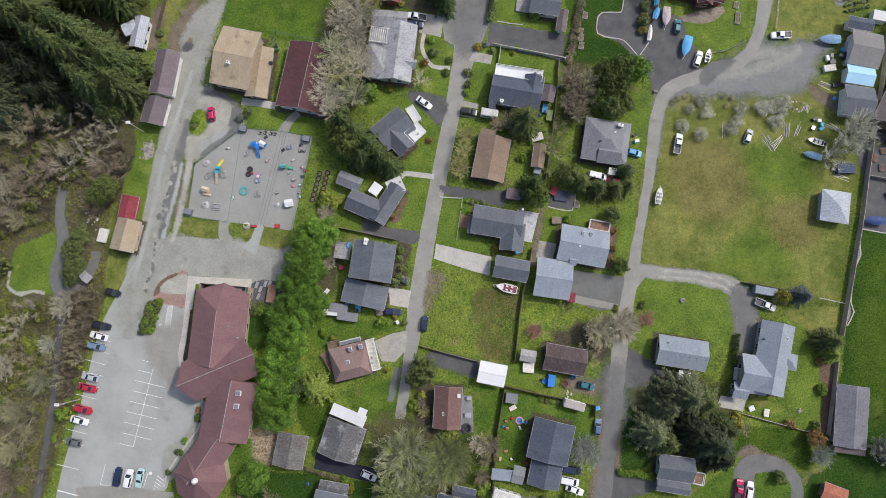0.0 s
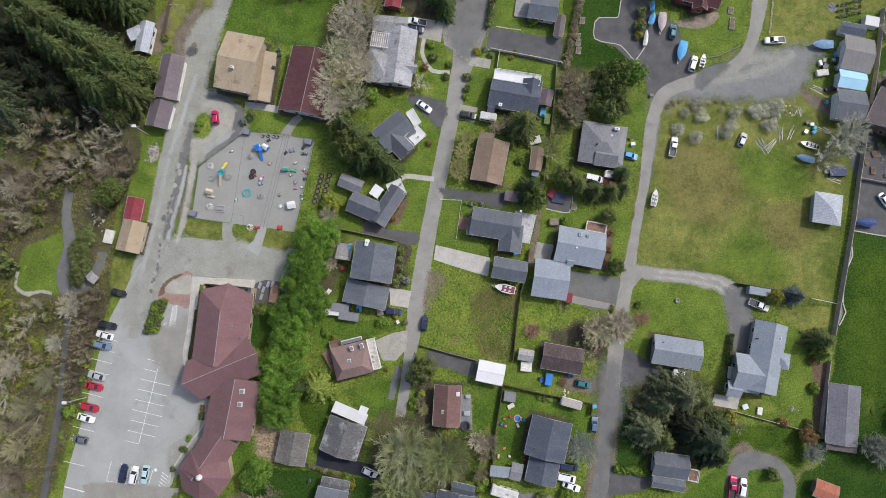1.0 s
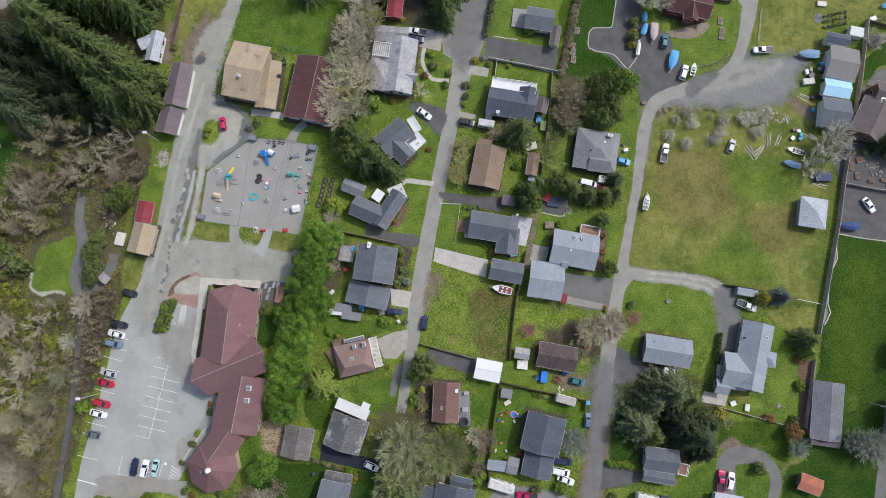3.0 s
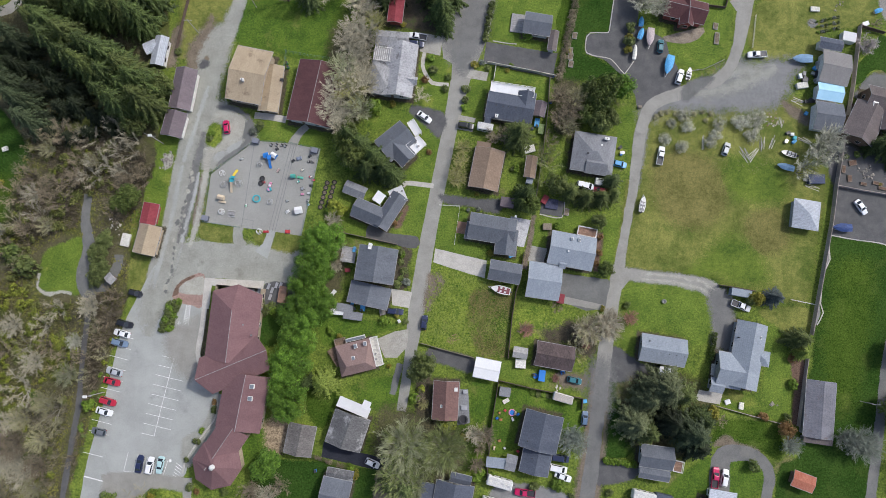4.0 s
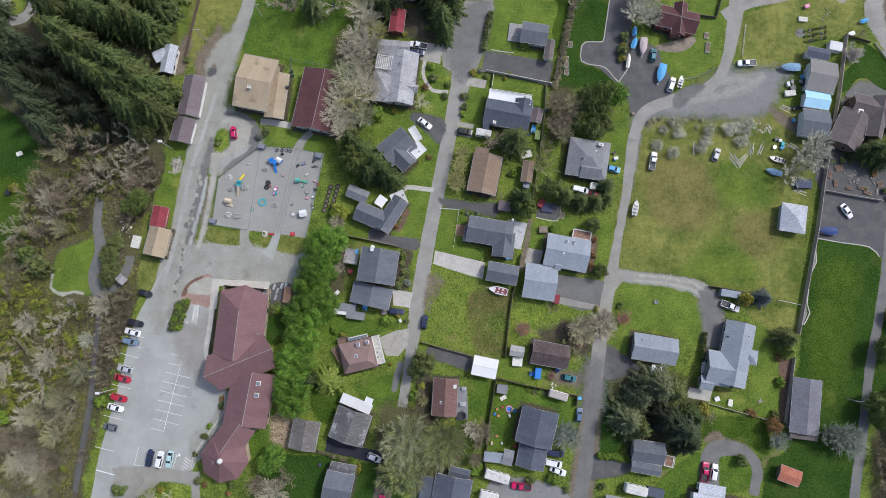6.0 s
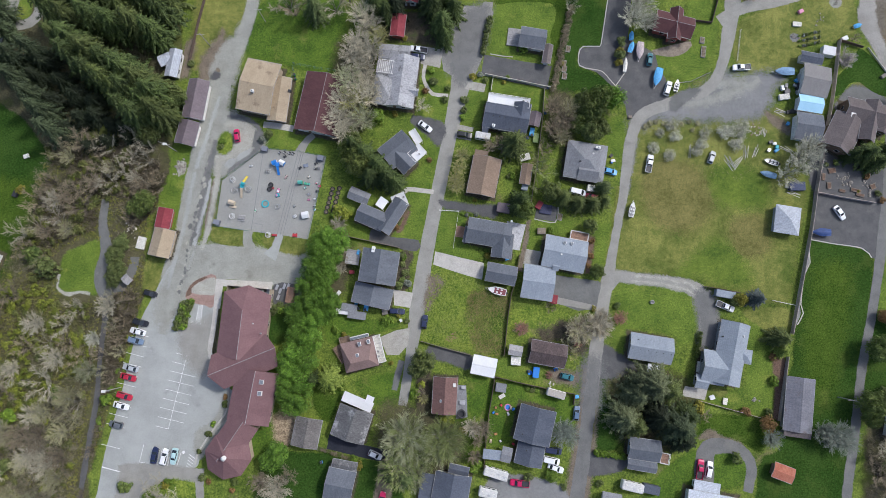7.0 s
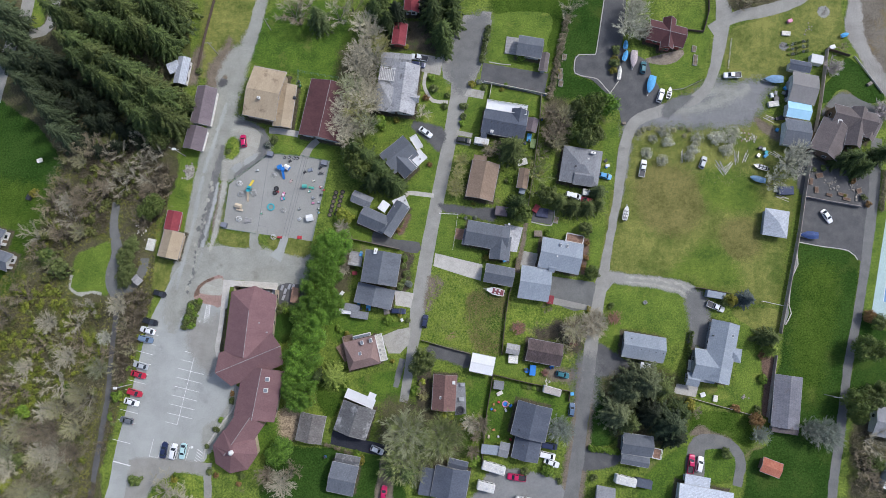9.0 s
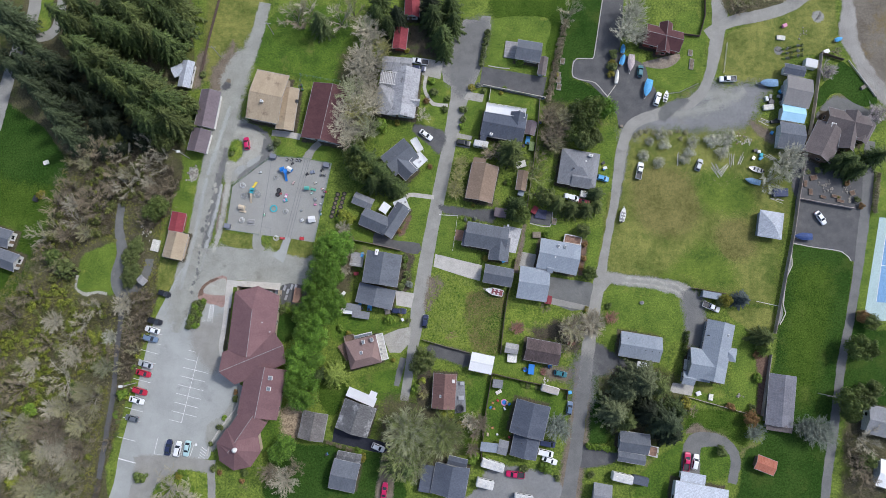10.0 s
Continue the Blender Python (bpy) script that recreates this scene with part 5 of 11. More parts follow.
area("brush_floor", [(125.4, -32.5), (135.9, -31.2), (149.9, -31.2), (146.9, -68.6), (121.0, -68.8), (122.8, -50.6)], 0.0315, FOREST, "brown brush floor beside the side road", "ground", rough=0.8, fray=2.0)
area("lawn", [(115.4, -25.4), (122.2, -23.6), (119.7, -40.6), (116.9, -52.3), (115.2, -63.9), (109.7, -63.9), (113.4, -47.4)], 0.0318, LAWN_DARK, "deep green verge of the side road", "lawn", rough=0.5, fray=2.0)
for x, y, r, m in ((124.1, 97.4, 2.0, LANE), (118.7, 91.1, 2.1, FIELD), (110.4, 85.7, 1.4, GRAVEL), (115.4, 85.7, 1.3, FIELD)):
    area("garden_ring", [(x + r * math.cos(k * 0.628), y + r * math.sin(k * 0.628)) for k in range(10)], 0.052, m, "round planting bed in rough grass", "planting bed", rough=0.2, fray=0.6)
strip("kerb", [(-62.4, -22.5), (-62.7, -29.1), (-65.4, -33.3), (-68.4, -37.6), (-70.8, -41.8), (-71.3, -44.6)], [0.45, 0.45], 0.16, CONCRETE, "pale concrete kerb along the church bed", "kerb", rough=0.02)
area("wall_bed", [(-66.6, 0.5), (-65.9, 0.5), (-66.3, -7.2), (-66.9, -13.0), (-67.8, -13.0), (-67.2, -6.9)], 0.115, FOREST, "dark planted strip along the church wall", "planting bed", rough=0.1)
strip("church_walk", [(-67.0, 1.7), (-67.7, -5.7), (-68.5, -11.8), (-68.0, -14.4)], [1.3, 1.4, 1.6, 1.2], 0.12, CONCRETE, "pale concrete walk along the church wall", "path", rough=0.04)
strip("lane_track", [(-75.3, 19.7), (-77.4, 13.3), (-79.7, 6.1), (-81.5, -0.7), (-82.9, -7.2)], [2.0, 3.0, 3.4, 3.2, 1.6], 0.0651, LANE, "worn beige track where the lane meets the car park", "road patch", rough=0.5, fray=2.0)
area("worn_patch", [(-77.3, -6.0), (-71.8, -3.5), (-68.0, -2.2), (-68.1, -13.0), (-69.9, -18.8), (-73.4, -17.1), (-76.4, -13.0)], 0.0567, ROAD, "darker patch of the car park", "road patch", rough=1.0, fray=3.2)


# ---------------------------------------------------------------- buildings
def put_window(parent, m, w, h):
    f = bmesh.new()
    box(f, -w / 2 - 0.06, w / 2 + 0.06, -0.03, 0.05, -0.06, 0)
    box(f, -w / 2 - 0.06, w / 2 + 0.06, -0.03, 0.05, h, h + 0.06)
    box(f, -w / 2 - 0.06, -w / 2, -0.03, 0.05, 0, h)
    box(f, w / 2, w / 2 + 0.06, -0.03, 0.05, 0, h)
    box(f, -0.02, 0.02, -0.02, 0.04, 0, h)
    win = part("window", f, TRIM, parent, "", m)
    part("pane", boxed(-w / 2, w / 2, -0.02, 0.02, 0, h), GLASS, win)
    return win


def block(parent, x, y, l, w, turn, eave, rise, kind, roof, wall, windows=True, over=0.62, base=0.0, caps=True):
    """One roofed block of a building: x, y its centre, l along the ridge, w across it, both of the roof's edge."""
    at = parent.matrix_basis.inverted() @ pose(x, y, 0, 0, 0, turn)
    L, W, top = l / 2, w / 2, eave + rise
    a, b = (L * 0.78 if kind == "prow" else L) - over, W - over
    slope = rise / W
    zb = eave - 0.16
    bm = bmesh.new()
    low = [bm.verts.new(p) for p in ((-a, -b, base), (a, -b, base), (a, b, base), (-a, b, base))]
    zw = zb + slope * over if kind in ("gable", "hip", "pyramid", "prow", "apse") else zb
    up = [bm.verts.new(p) for p in ((-a, -b, zw), (a, -b, zw), (a, b, zw), (-a, b, zw))]
    for i in range(4):
        if kind in ("gable", "prow") and i in (1, 3):
            j = (i + 1) % 4
            peak = bm.verts.new((a if i == 1 else -a, 0, top - 0.18))
            bm.faces.new((low[i], low[j], up[j], peak, up[i]))
        else:
            bm.faces.new((low[i], low[(i + 1) % 4], up[(i + 1) % 4], up[i]))
    part("wall", bm, wall, parent, "", at)
    bm = bmesh.new()
    t = 0.15
    if kind == "gable":
        for s in (-1, 1):
            q = [(-L, s * W, eave), (L, s * W, eave), (L, 0, top), (-L, 0, top)]
            slab(bm, q if s < 0 else q[::-1], t)
    elif kind in ("hip", "pyramid", "longhip"):
        r = max(0.02, L - W * 0.95) if kind == "hip" else L * 0.54 if kind == "longhip" else 0.02
        c = -0.44 * W if kind == "longhip" else 0.0
        for s in (-1, 1):
            q = [(-L, s * W, eave), (L, s * W, eave), (r, c, top), (-r, c, top)]
            slab(bm, q if s < 0 else q[::-1], t)
            q = [(s * L, -W, eave), (s * L, W, eave), (s * r, c, top)]
            slab(bm, q if s > 0 else q[::-1], t)
    elif kind == "prow":
        for s in (-1, 1):
            q = [(-L * 0.8, s * W, eave), (L * 0.8, s * W, eave), (L, 0, top), (-L, 0, top)]
            slab(bm, q if s < 0 else q[::-1], t)
    elif kind == "apse":
        for s in (-1, 1):
            q = [(-L + 0.35 * W, s * W, eave), (L, s * W, eave), (L, 0, top), (-L + 1.05 * W, 0, top)]
            slab(bm, q if s < 0 else q[::-1], t)
            q = [(-L, 0, eave), (-L + 0.35 * W, s * W, eave), (-L + 1.05 * W, 0, top)]
            slab(bm, q if s < 0 else q[::-1], t)
    elif kind == "flat":
        slab(bm, [(-L, -W, eave), (L, -W, eave), (L, W, eave), (-L, W, eave)], 0.2)
    elif kind == "shed":
        slab(bm, [(-L, -W, eave), (L, -W, eave), (L, W, eave + rise), (-L, W, eave + rise)], t)
    ob = part("roof", bm, roof, parent, "", at)
    if kind in ("gable", "prow", "apse") and caps:
        bm = bmesh.new()
        wide = 0.07 if roof in (CHURCH_ROOF, MAROON) else 0.2
        x0 = -L + 1.05 * W if kind == "apse" else -L - 0.02
        for s in (-1, 1):
            q = [(x0, s * wide, top - wide * slope + 0.03), (L + 0.02, s * wide, top - wide * slope + 0.03), (L + 0.02, 0, top + 0.035), (x0, 0, top + 0.035)]
            slab(bm, q if s < 0 else q[::-1], 0.02)
        part("ridge_cap", bm, EDGE if roof in (CHURCH_ROOF, MAROON) else roof, ob, "")
    if kind == "gable" and caps and roof is not CHURCH_ROOF:
        for e in (-1, 1):
            bm = bmesh.new()
            for s in (-1, 1):
                q = [(e * L, s * W, eave + 0.02), (e * (L + 0.04), s * W, eave + 0.02), (e * (L + 0.05), 0, top + 0.02), (e * L, 0, top + 0.02)]
                slab(bm, q if s * e < 0 else q[::-1], 0.2)
            part("bargeboard", bm, EDGE, ob, "")
    if kind in ("gable", "hip") and caps and roof is not CHURCH_ROOF:
        for s in (-1, 1):
            bm = box(bmesh.new(), -L, L, s * W, s * (W + 0.11), eave - 0.14, eave - 0.02) if s > 0 else box(bmesh.new(), -L, L, -W - 0.11, -W, eave - 0.14, eave - 0.02)
            part("gutter", bm, EDGE, ob)
    if windows and eave > 2.3:
        for s in (-1, 1):
            k = max(1, int(a * 2 / 3.6))
            for i in range(k):
                put_window(parent, at @ pose(-a + (i + 0.5) * 2 * a / k, s * b, base + 0.95, 0, 0, 0 if s < 0 else 180), 1.3, 1.1)
        for s in (-1, 1):
            put_window(parent, at @ pose(s * a, b * 0.35, base + 0.95, 0, 0, 90 * s), 1.1, 1.1)
        bm = boxed(-0.45, 0.45, -0.06, 0.04, 0.15, 2.15)
        d = part("door", bm, WALL_BROWN, parent, "", at @ pose(a, -b * 0.35, base, 0, 0, 90))
        part("door_handle", boxed(0.3, 0.38, -0.12, -0.05, 1.0, 1.08), STEEL, d)
    return at


def house(name, label, blocks, roof, wall, category="house", windows=True):
    """A building of one or more roofed blocks; each: x, y, l, w, turn, eave, rise, kind, and maybe its own roof."""
    e = thing(name, blocks[0][0], blocks[0][1], 0, blocks[0][4], label, category)
    for q in blocks:
        block(e, *q[:8], q[8] if len(q) > 8 else roof, wall, windows)
        # dark rim round the walls: earth beds together with painted eave shade
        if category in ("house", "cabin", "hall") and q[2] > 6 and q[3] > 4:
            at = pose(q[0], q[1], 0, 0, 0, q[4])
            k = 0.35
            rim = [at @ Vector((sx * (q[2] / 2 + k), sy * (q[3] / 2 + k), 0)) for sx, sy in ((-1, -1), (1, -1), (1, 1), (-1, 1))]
            area("foundation_bed", [(v.x, v.y) for v in rim], (0.0465 - 0.00006 * len(SHEETS)) / 0.8, BED, "narrow dark rim along the house walls, earth bed and painted shade", "planting bed", soft=False, rough=0.25, fray=0.9)
    return e


def chimney(h, x, y, z, w=0.7, d=0.6, tall=1.0, material=None):
    at = h.matrix_basis.inverted() @ pose(x, y, z, 0, 0, math.degrees(h.matrix_basis.to_euler().z))
    bm = box(bmesh.new(), -w / 2, w / 2, -d / 2, d / 2, -1.0, tall)
    box(bm, -w / 2 - 0.08, w / 2 + 0.08, -d / 2 - 0.08, d / 2 + 0.08, tall, tall + 0.12)
    c = part("chimney", bm, material or TRIM, h, "", at)
    part("flue", tube(bmesh.new(), (0, 0, tall + 0.1), (0, 0, tall + 0.4), 0.14, 0.14, 10), DARK, c)


def roof_piece(h, name, x, y, z, w, d, tall, material, tilt=0.0, round_one=False):
    at = h.matrix_basis.inverted() @ pose(x, y, z, 0, 0, math.degrees(h.matrix_basis.to_euler().z)) @ pose(0, 0, 0, tilt)
    bm = tube(bmesh.new(), (0, 0, -0.3), (0, 0, tall), w / 2, w / 2, 10) if round_one else box(bmesh.new(), -w / 2, w / 2, -d / 2, d / 2, -0.35, tall, 0.03)
    o = part(name, bm, material, h, "", at)
    if name == "skylight":
        part("skylight_pane", boxed(-w / 2 + 0.08, w / 2 - 0.08, -d / 2 + 0.08, d / 2 - 0.08, tall - 0.02, tall + 0.015), SKYLIGHT_GLASS, o)
    return o


def deck_things(x, y, z, turn, label):
    """Two garden chairs and a low table on a deck."""
    for k, (dx, dy) in enumerate(((-0.7, 0.4), (0.7, 0.3))):
        a = math.radians(turn)
        e = thing("garden_chair", x + dx * math.cos(a) - dy * math.sin(a), y + dx * math.sin(a) + dy * math.cos(a), z, turn + 150 * k, label, "chair", "deck chairs")
        part("seat", boxed(-0.27, 0.27, -0.27, 0.27, 0.38, 0.44), WOOD_GREY, e)
        part("backrest", boxed(-0.27, 0.27, 0.22, 0.28, 0.44, 0.9), WOOD_GREY, e)
        for sx in (-1, 1):
            for sy in (-1, 1):
                part("leg", boxed(sx * 0.24 - 0.02, sx * 0.24 + 0.02, sy * 0.24 - 0.02, sy * 0.24 + 0.02, 0, 0.38), DARK, e)


def deck(name, label, x, y, l, w, turn, z, material, rail=None, rail_h=1.0, open_side=None):
    """A raised deck or flat terrace on posts, with its boards, and a railing of posts and rails."""
    e = thing(name, x, y, 0, turn, label, "deck")
    n = 0 if name == "roof_deck" else max(3, int(w / 0.3))
    for i in range(n):
        y0 = -w / 2 + i * w / n
        part("deck_board", boxed(-l / 2, l / 2, y0 + 0.01, y0 + w / n - 0.01, z - 0.06, z), material, e)
    if not n:
        part("floor", boxed(-l / 2, l / 2, -w / 2, w / 2, z - 0.06, z), material, e)
    part("deck_frame", boxed(-l / 2, l / 2, -w / 2, w / 2, z - 0.3, z - 0.07), material, e)
    for sx in (-1, 1):
        for sy in (-1, 1):
            if z > 0.4:
                part("post", boxed(sx * (l / 2 - 0.1) - 0.07, sx * (l / 2 - 0.1) + 0.07, sy * (w / 2 - 0.1) - 0.07, sy * (w / 2 - 0.1) + 0.07, 0, z - 0.3), material, e)
    if rail:
        for side, (p, q) in enumerate((((-l / 2, -w / 2), (l / 2, -w / 2)), ((l / 2, -w / 2), (l / 2, w / 2)), ((l / 2, w / 2), (-l / 2, w / 2)), ((-l / 2, w / 2), (-l / 2, -w / 2)))):
            if side == open_side:
                continue
            bm = bmesh.new()
            d = Vector((q[0] - p[0], q[1] - p[1], 0))
            k = max(2, int(d.length / 1.2))
            nrm = Vector((-d.y, d.x, 0)).normalized() * 0.06
            for zz, hh in ((z + rail_h - 0.08, 0.08), (z + 0.12, 0.06)):
                slab(bm, [(p[0] - nrm.x, p[1] - nrm.y, zz + hh), (q[0] - nrm.x, q[1] - nrm.y, zz + hh), (q[0] + nrm.x, q[1] + nrm.y, zz + hh), (p[0] + nrm.x, p[1] + nrm.y, zz + hh)], hh)
            for i in range(k + 1):
                c = Vector((*p, 0)) + d * i / k
                box(bm, c.x - 0.05, c.x + 0.05, c.y - 0.05, c.y + 0.05, z, z + rail_h)
            part("railing", bm, rail, e)
    return e


h = house("hall", "two-storey tan house with a broad shingled gable roof", [
    (-55.5, 67.5, 10.5, 16.1, -11.4, 4.5, 2.2, "gable"),
    (-49.5, 64.1, 14.0, 5.8, -96.4, 3.0, 0.8, "gable")], TAN, WALL_TAN, "house")
chimney(h, -56.6, 65.2, 6.0, material=TRIM)
roof_piece(h, "vent", -46.3, 66.5, 3.3, 0.9, 0.7, 0.5, DARK)
h = house("church_hall", "long hall with a dark maroon gable roof and white walls", [(-36.5, 62.5, 18.5, 13.2, -101.2, 3.4, 1.9, "gable")], MAROON, WALL_WHITE, "hall")
h = house("house", "single-storey house with a bleached white-grey hipped roof", [
    (-12.3, 69.8, 16.2, 9.0, -96.8, 3.0, 1.9, "gable"),
    # these blocks are mottled, with their shade put into the roof colour
    (-17.5, 67.3, 7.0, 9.5, -9.2, 3.0, 1.6, "hip", WEATHERED),
    (-14.5, 79.2, 9.6, 4.5, -4.8, 3.0, 0.9, "gable", WEATHERED),
    (-17.4, 74.1, 5.4, 4.2, -6.8, 2.8, 0.3, "flat"), (-9.5, 66.7, 4.7, 2.2, -9.8, 3.0, 1.0, "gable")], WHITE_GREY, WALL_WHITE)
h = house("house", "white house with crossed dark slate gable roofs", [
    (-13.4, 48.5, 9.7, 7.7, 39.7, 3.0, 2.1, "gable"),
    (-12.0, 45.5, 7.9, 5.5, -46.0, 3.1, 1.8, "gable")], SLATE, WALL_WHITE)
deck("roof_deck", "bright white balcony of a slate-roofed house", -7.4, 47.4, 3.6, 4.6, -47.3, 2.6, WHITE_ROOF, TRIM, 0.9)
deck_things(-7.4, 47.4, 2.6, -47, "grey garden chair on a white balcony")
deck("roof_deck", "bright white balcony beside a slate gable", -7.9, 52.5, 4.4, 2.2, -58.5, 2.6, WHITE_ROOF, TRIM, 0.9)
h = house("house", "house with two dark slate gables set at an angle", [
    (-20.9, 27.8, 8.7, 5.6, -23.7, 3.0, 1.8, "gable"),
    (-14.7, 28.2, 11.0, 4.7, -122.1, 3.0, 1.9, "gable")], SLATE, WALL_GREY)
h = house("garage", "small garage with a grey shingled roof", [(-24.7, 34.3, 6.4, 3.6, -22.5, 2.6, 1.1, "gable")], GREY, WALL_GREY, "garage", False)
deck("roof_deck", "white flat terrace with a dark vent", -17.8, 32.1, 3.1, 2.7, 55.7, 3.2, WHITE_ROOF)
deck("roof_deck", "white terrace beside a slate roof", -12.5, 32.8, 4.2, 4.0, 23.4, 2.6, WHITE_ROOF, TRIM, 0.9)
deck_things(-11.9, 33.4, 2.6, 23, "grey garden chair on a white terrace")
h = house("house", "two-block house with charcoal slate roofs", [
    (-18.1, 12.8, 9.9, 10.8, -98.4, 5.2, 1.9, "gable"),
    (-20.2, 4.4, 6.1, 11.4, -102.8, 3.0, 1.6, "gable")], SLATE, WALL_GREY)
chimney(h, -19.7, 17.8, 5.8, 1.6, 0.8, 0.9)
deck("balcony", "grey timber balcony with planters and blue covers", -26.2, 15.8, 3.8, 4.2, -9.1, 2.4, WOOD_GREY, WOOD_GREY)
h = house("house", "house with a rose-brown hipped roof and three skylights", [(-23.7, -12.7, 9.8, 8.6, 13.6, 3.0, 2.0, "longhip")], ROSE, WALL_BROWN)
for sx, sy in ((-23.6, -9.6), (-21.0, -8.9), (-24.1, -12.9)):
    roof_piece(h, "skylight", sx, sy, 4.25, 0.9, 1.2, 0.3, TRIM, 0)
roof_piece(h, "skylight", -23.9, -7.6, 2.4, 5.5, 0.9, 0.25, TRIM, 20)
deck("balcony", "white railed balcony over the garage", -17.9, -11.0, 2.0, 8.0, 14.5, 2.8, PALE_WOOD, TRIM)
deck_things(-17.8, -12.4, 2.8, 100, "grey garden chair on a pale balcony")
h = house("house", "house with a mottled black and white weathered roof", [
    (-25.5, -32.4, 9.1, 9.9, -108.1, 3.2, 2.0, "gable"),
    (-24.0, -26.2, 9.2, 2.9, -22.4, 3.0, 0.2, "flat", WHITE_ROOF), (-20.5, -25.6, 2.2, 2.2, -22.6, 3.06, 0.1, "flat", WHITE_ROOF)], MOTTLED, WALL_WHITE)
h = house("barn", "old shed with a brown and grey sheet roof", [(-38.5, -34.9, 8.3, 7.6, -100.2, 2.8, 1.3, "gable")], STAINED, WALL_BROWN, "shed", False)

# the church: a long nave, a crossing, a south wing and an octagon
h = house("church", "long church with a faded maroon shingled roof and an octagonal end", [
    (-57.1, -3.3, 21.3, 13.8, -94.9, 4.5, 3.0, "apse"),
    (-56.6, -14.5, 20.6, 10.5, 22.8, 4.6, 2.9, "prow"),
    (-59.2, -36.7, 13.0, 8.8, -123.4, 4.5, 2.2, "gable"),
    (-53.9, -24.6, 15.1, 12.2, -99.2, 4.5, 2.2, "gable")], CHURCH_ROOF, WALL_TAN, "church")
ox, oy = -60.3, -41.0
at = h.matrix_basis.inverted() @ pose(ox, oy, 0, 0, 0, 12)
w8 = bmesh.new()
R8 = 6.8
ring = [(math.cos(math.radians(45 * i + 22.5)), math.sin(math.radians(45 * i + 22.5))) for i in range(8)]
for i in range(8):
    (c0, s0), (c1, s1) = ring[i], ring[(i + 1) % 8]
    k = R8 - 0.6
    w8.faces.new([w8.verts.new(p) for p in ((c0 * k, s0 * k, 0), (c1 * k, s1 * k, 0), (c1 * k, s1 * k, 4.4), (c0 * k, s0 * k, 4.4))])
    r8 = bmesh.new()
    slab(r8, [(c0 * R8, s0 * R8, 4.3), (c1 * R8, s1 * R8, 4.3), (0, 0, 7.8)], 0.15)
    part("roof_panel", r8, CHURCH_ROOF, h, "", at)
part("wall", w8, WALL_TAN, h, "", at)
cup = bmesh.new()
tube(cup, (0, 0, 7.3), (0, 0, 8.3), 0.7, 0.6, 8)
tube(cup, (0, 0, 8.3), (0, 0, 9.3), 0.75, 0.05, 8)
part("cupola", cup, TRIM, h, "small white cupola", at)
for sx, sy in ((-51.0, -20.3), (-51.4, -23.5)):
    roof_piece(h, "skylight", sx, sy, 6.0, 1.2, 1.2, 0.5, TRIM)
for k, (sx, sy) in enumerate(((-56.3, -3.6), (-54.0, -3.8), (-51.7, -6.6), (-56.4, -6.3))):
    roof_piece(h, "vent", sx, sy, 6.0, 0.4, 0.4, 0.6, STEEL, 0, True)
for cx, cy in ((-53.2, 2.8), (-51.2, 3.1)):
    e = thing("entrance_canopy", cx, cy, 0, 81, "narrow flat white canopy on posts beside the church", "canopy")
    part("canopy_roof", boxed(-3.3, 3.3, -0.55, 0.55, 2.8, 3.0), WHITE_ROOF, e)
    for sx in (-3.0, 0, 3.0):
        part("post", tube(bmesh.new(), (sx, -0.4, 0), (sx, -0.4, 2.8), 0.08), TRIM, e)
        part("post", tube(bmesh.new(), (sx, 0.4, 0), (sx, 0.4, 2.8), 0.08), TRIM, e)

h = house("house", "house with a dark blue-grey roof and white roof terrace", [
    (19.6, 58.4, 13.6, 7.8, -10.7, 3.2, 1.9, "gable"),
    (13.4, 55.7, 1.8, 3.4, -9.8, 2.7, 0.5, "gable"), (24.3, 60.4, 5.4, 5.2, -100.0, 3.2, 1.5, "gable")], SLATE_BLUE, WALL_WHITE)
for sx, sy in ((15.5, 58.5), (17.4, 58.2), (19.0, 58.0), (21.1, 57.7), (23.0, 57.3)):
    roof_piece(h, "vent", sx, sy, 4.6, 0.35, 0.35, 0.5, DARK, 0, True)
chimney(h, 15.6, 55.6, 3.6, 0.8, 0.7, 1.0)
deck("roof_deck", "bright white railed roof terrace", 20.4, 63.7, 12.7, 3.0, -9.0, 2.95, WHITE_ROOF, TRIM, 0.9)
deck_things(25.4, 63.0, 2.95, -9, "grey garden chair on a roof terrace")
house("shed", "small shed with a worn grey-brown roof", [(28.4, 58.3, 4.5, 3.3, -102.7, 2.5, 0.9, "gable")], PLUM, WALL_BROWN, "shed", False)
house("house", "house with a light brown shingled gable roof", [
    (12.8, 40.4, 11.9, 8.5, -101.2, 3.0, 1.5, "gable"), (12.0, 47.2, 4.1, 2.2, -8.7, 3.2, 0.4, "flat")], BROWN, WALL_BROWN)
house("shed", "narrow brown garden shed", [(25.5, 41.2, 6.4, 3.2, -99.0, 2.4, 0.8, "gable")], BROWN, WALL_BROWN, "shed", False)
h = house("house", "square house with a grey hipped shingle roof", [(43.4, 45.1, 12.2, 11.3, -9.5, 3.0, 2.2, "hip"), (44.1, 41.8, 6.1, 5.6, -8.8, 3.0, 1.6, "gable")], GREY, WALL_GREY)
chimney(h, 47.0, 48.9, 3.8, 1.2, 0.6, 0.8)
roof_piece(h, "vent", 45.5, 47.1, 4.0, 0.5, 0.5, 0.5, TRIM)
roof_piece(h, "vent", 41.4, 44.6, 4.6, 0.6, 0.4, 0.5, DARK)
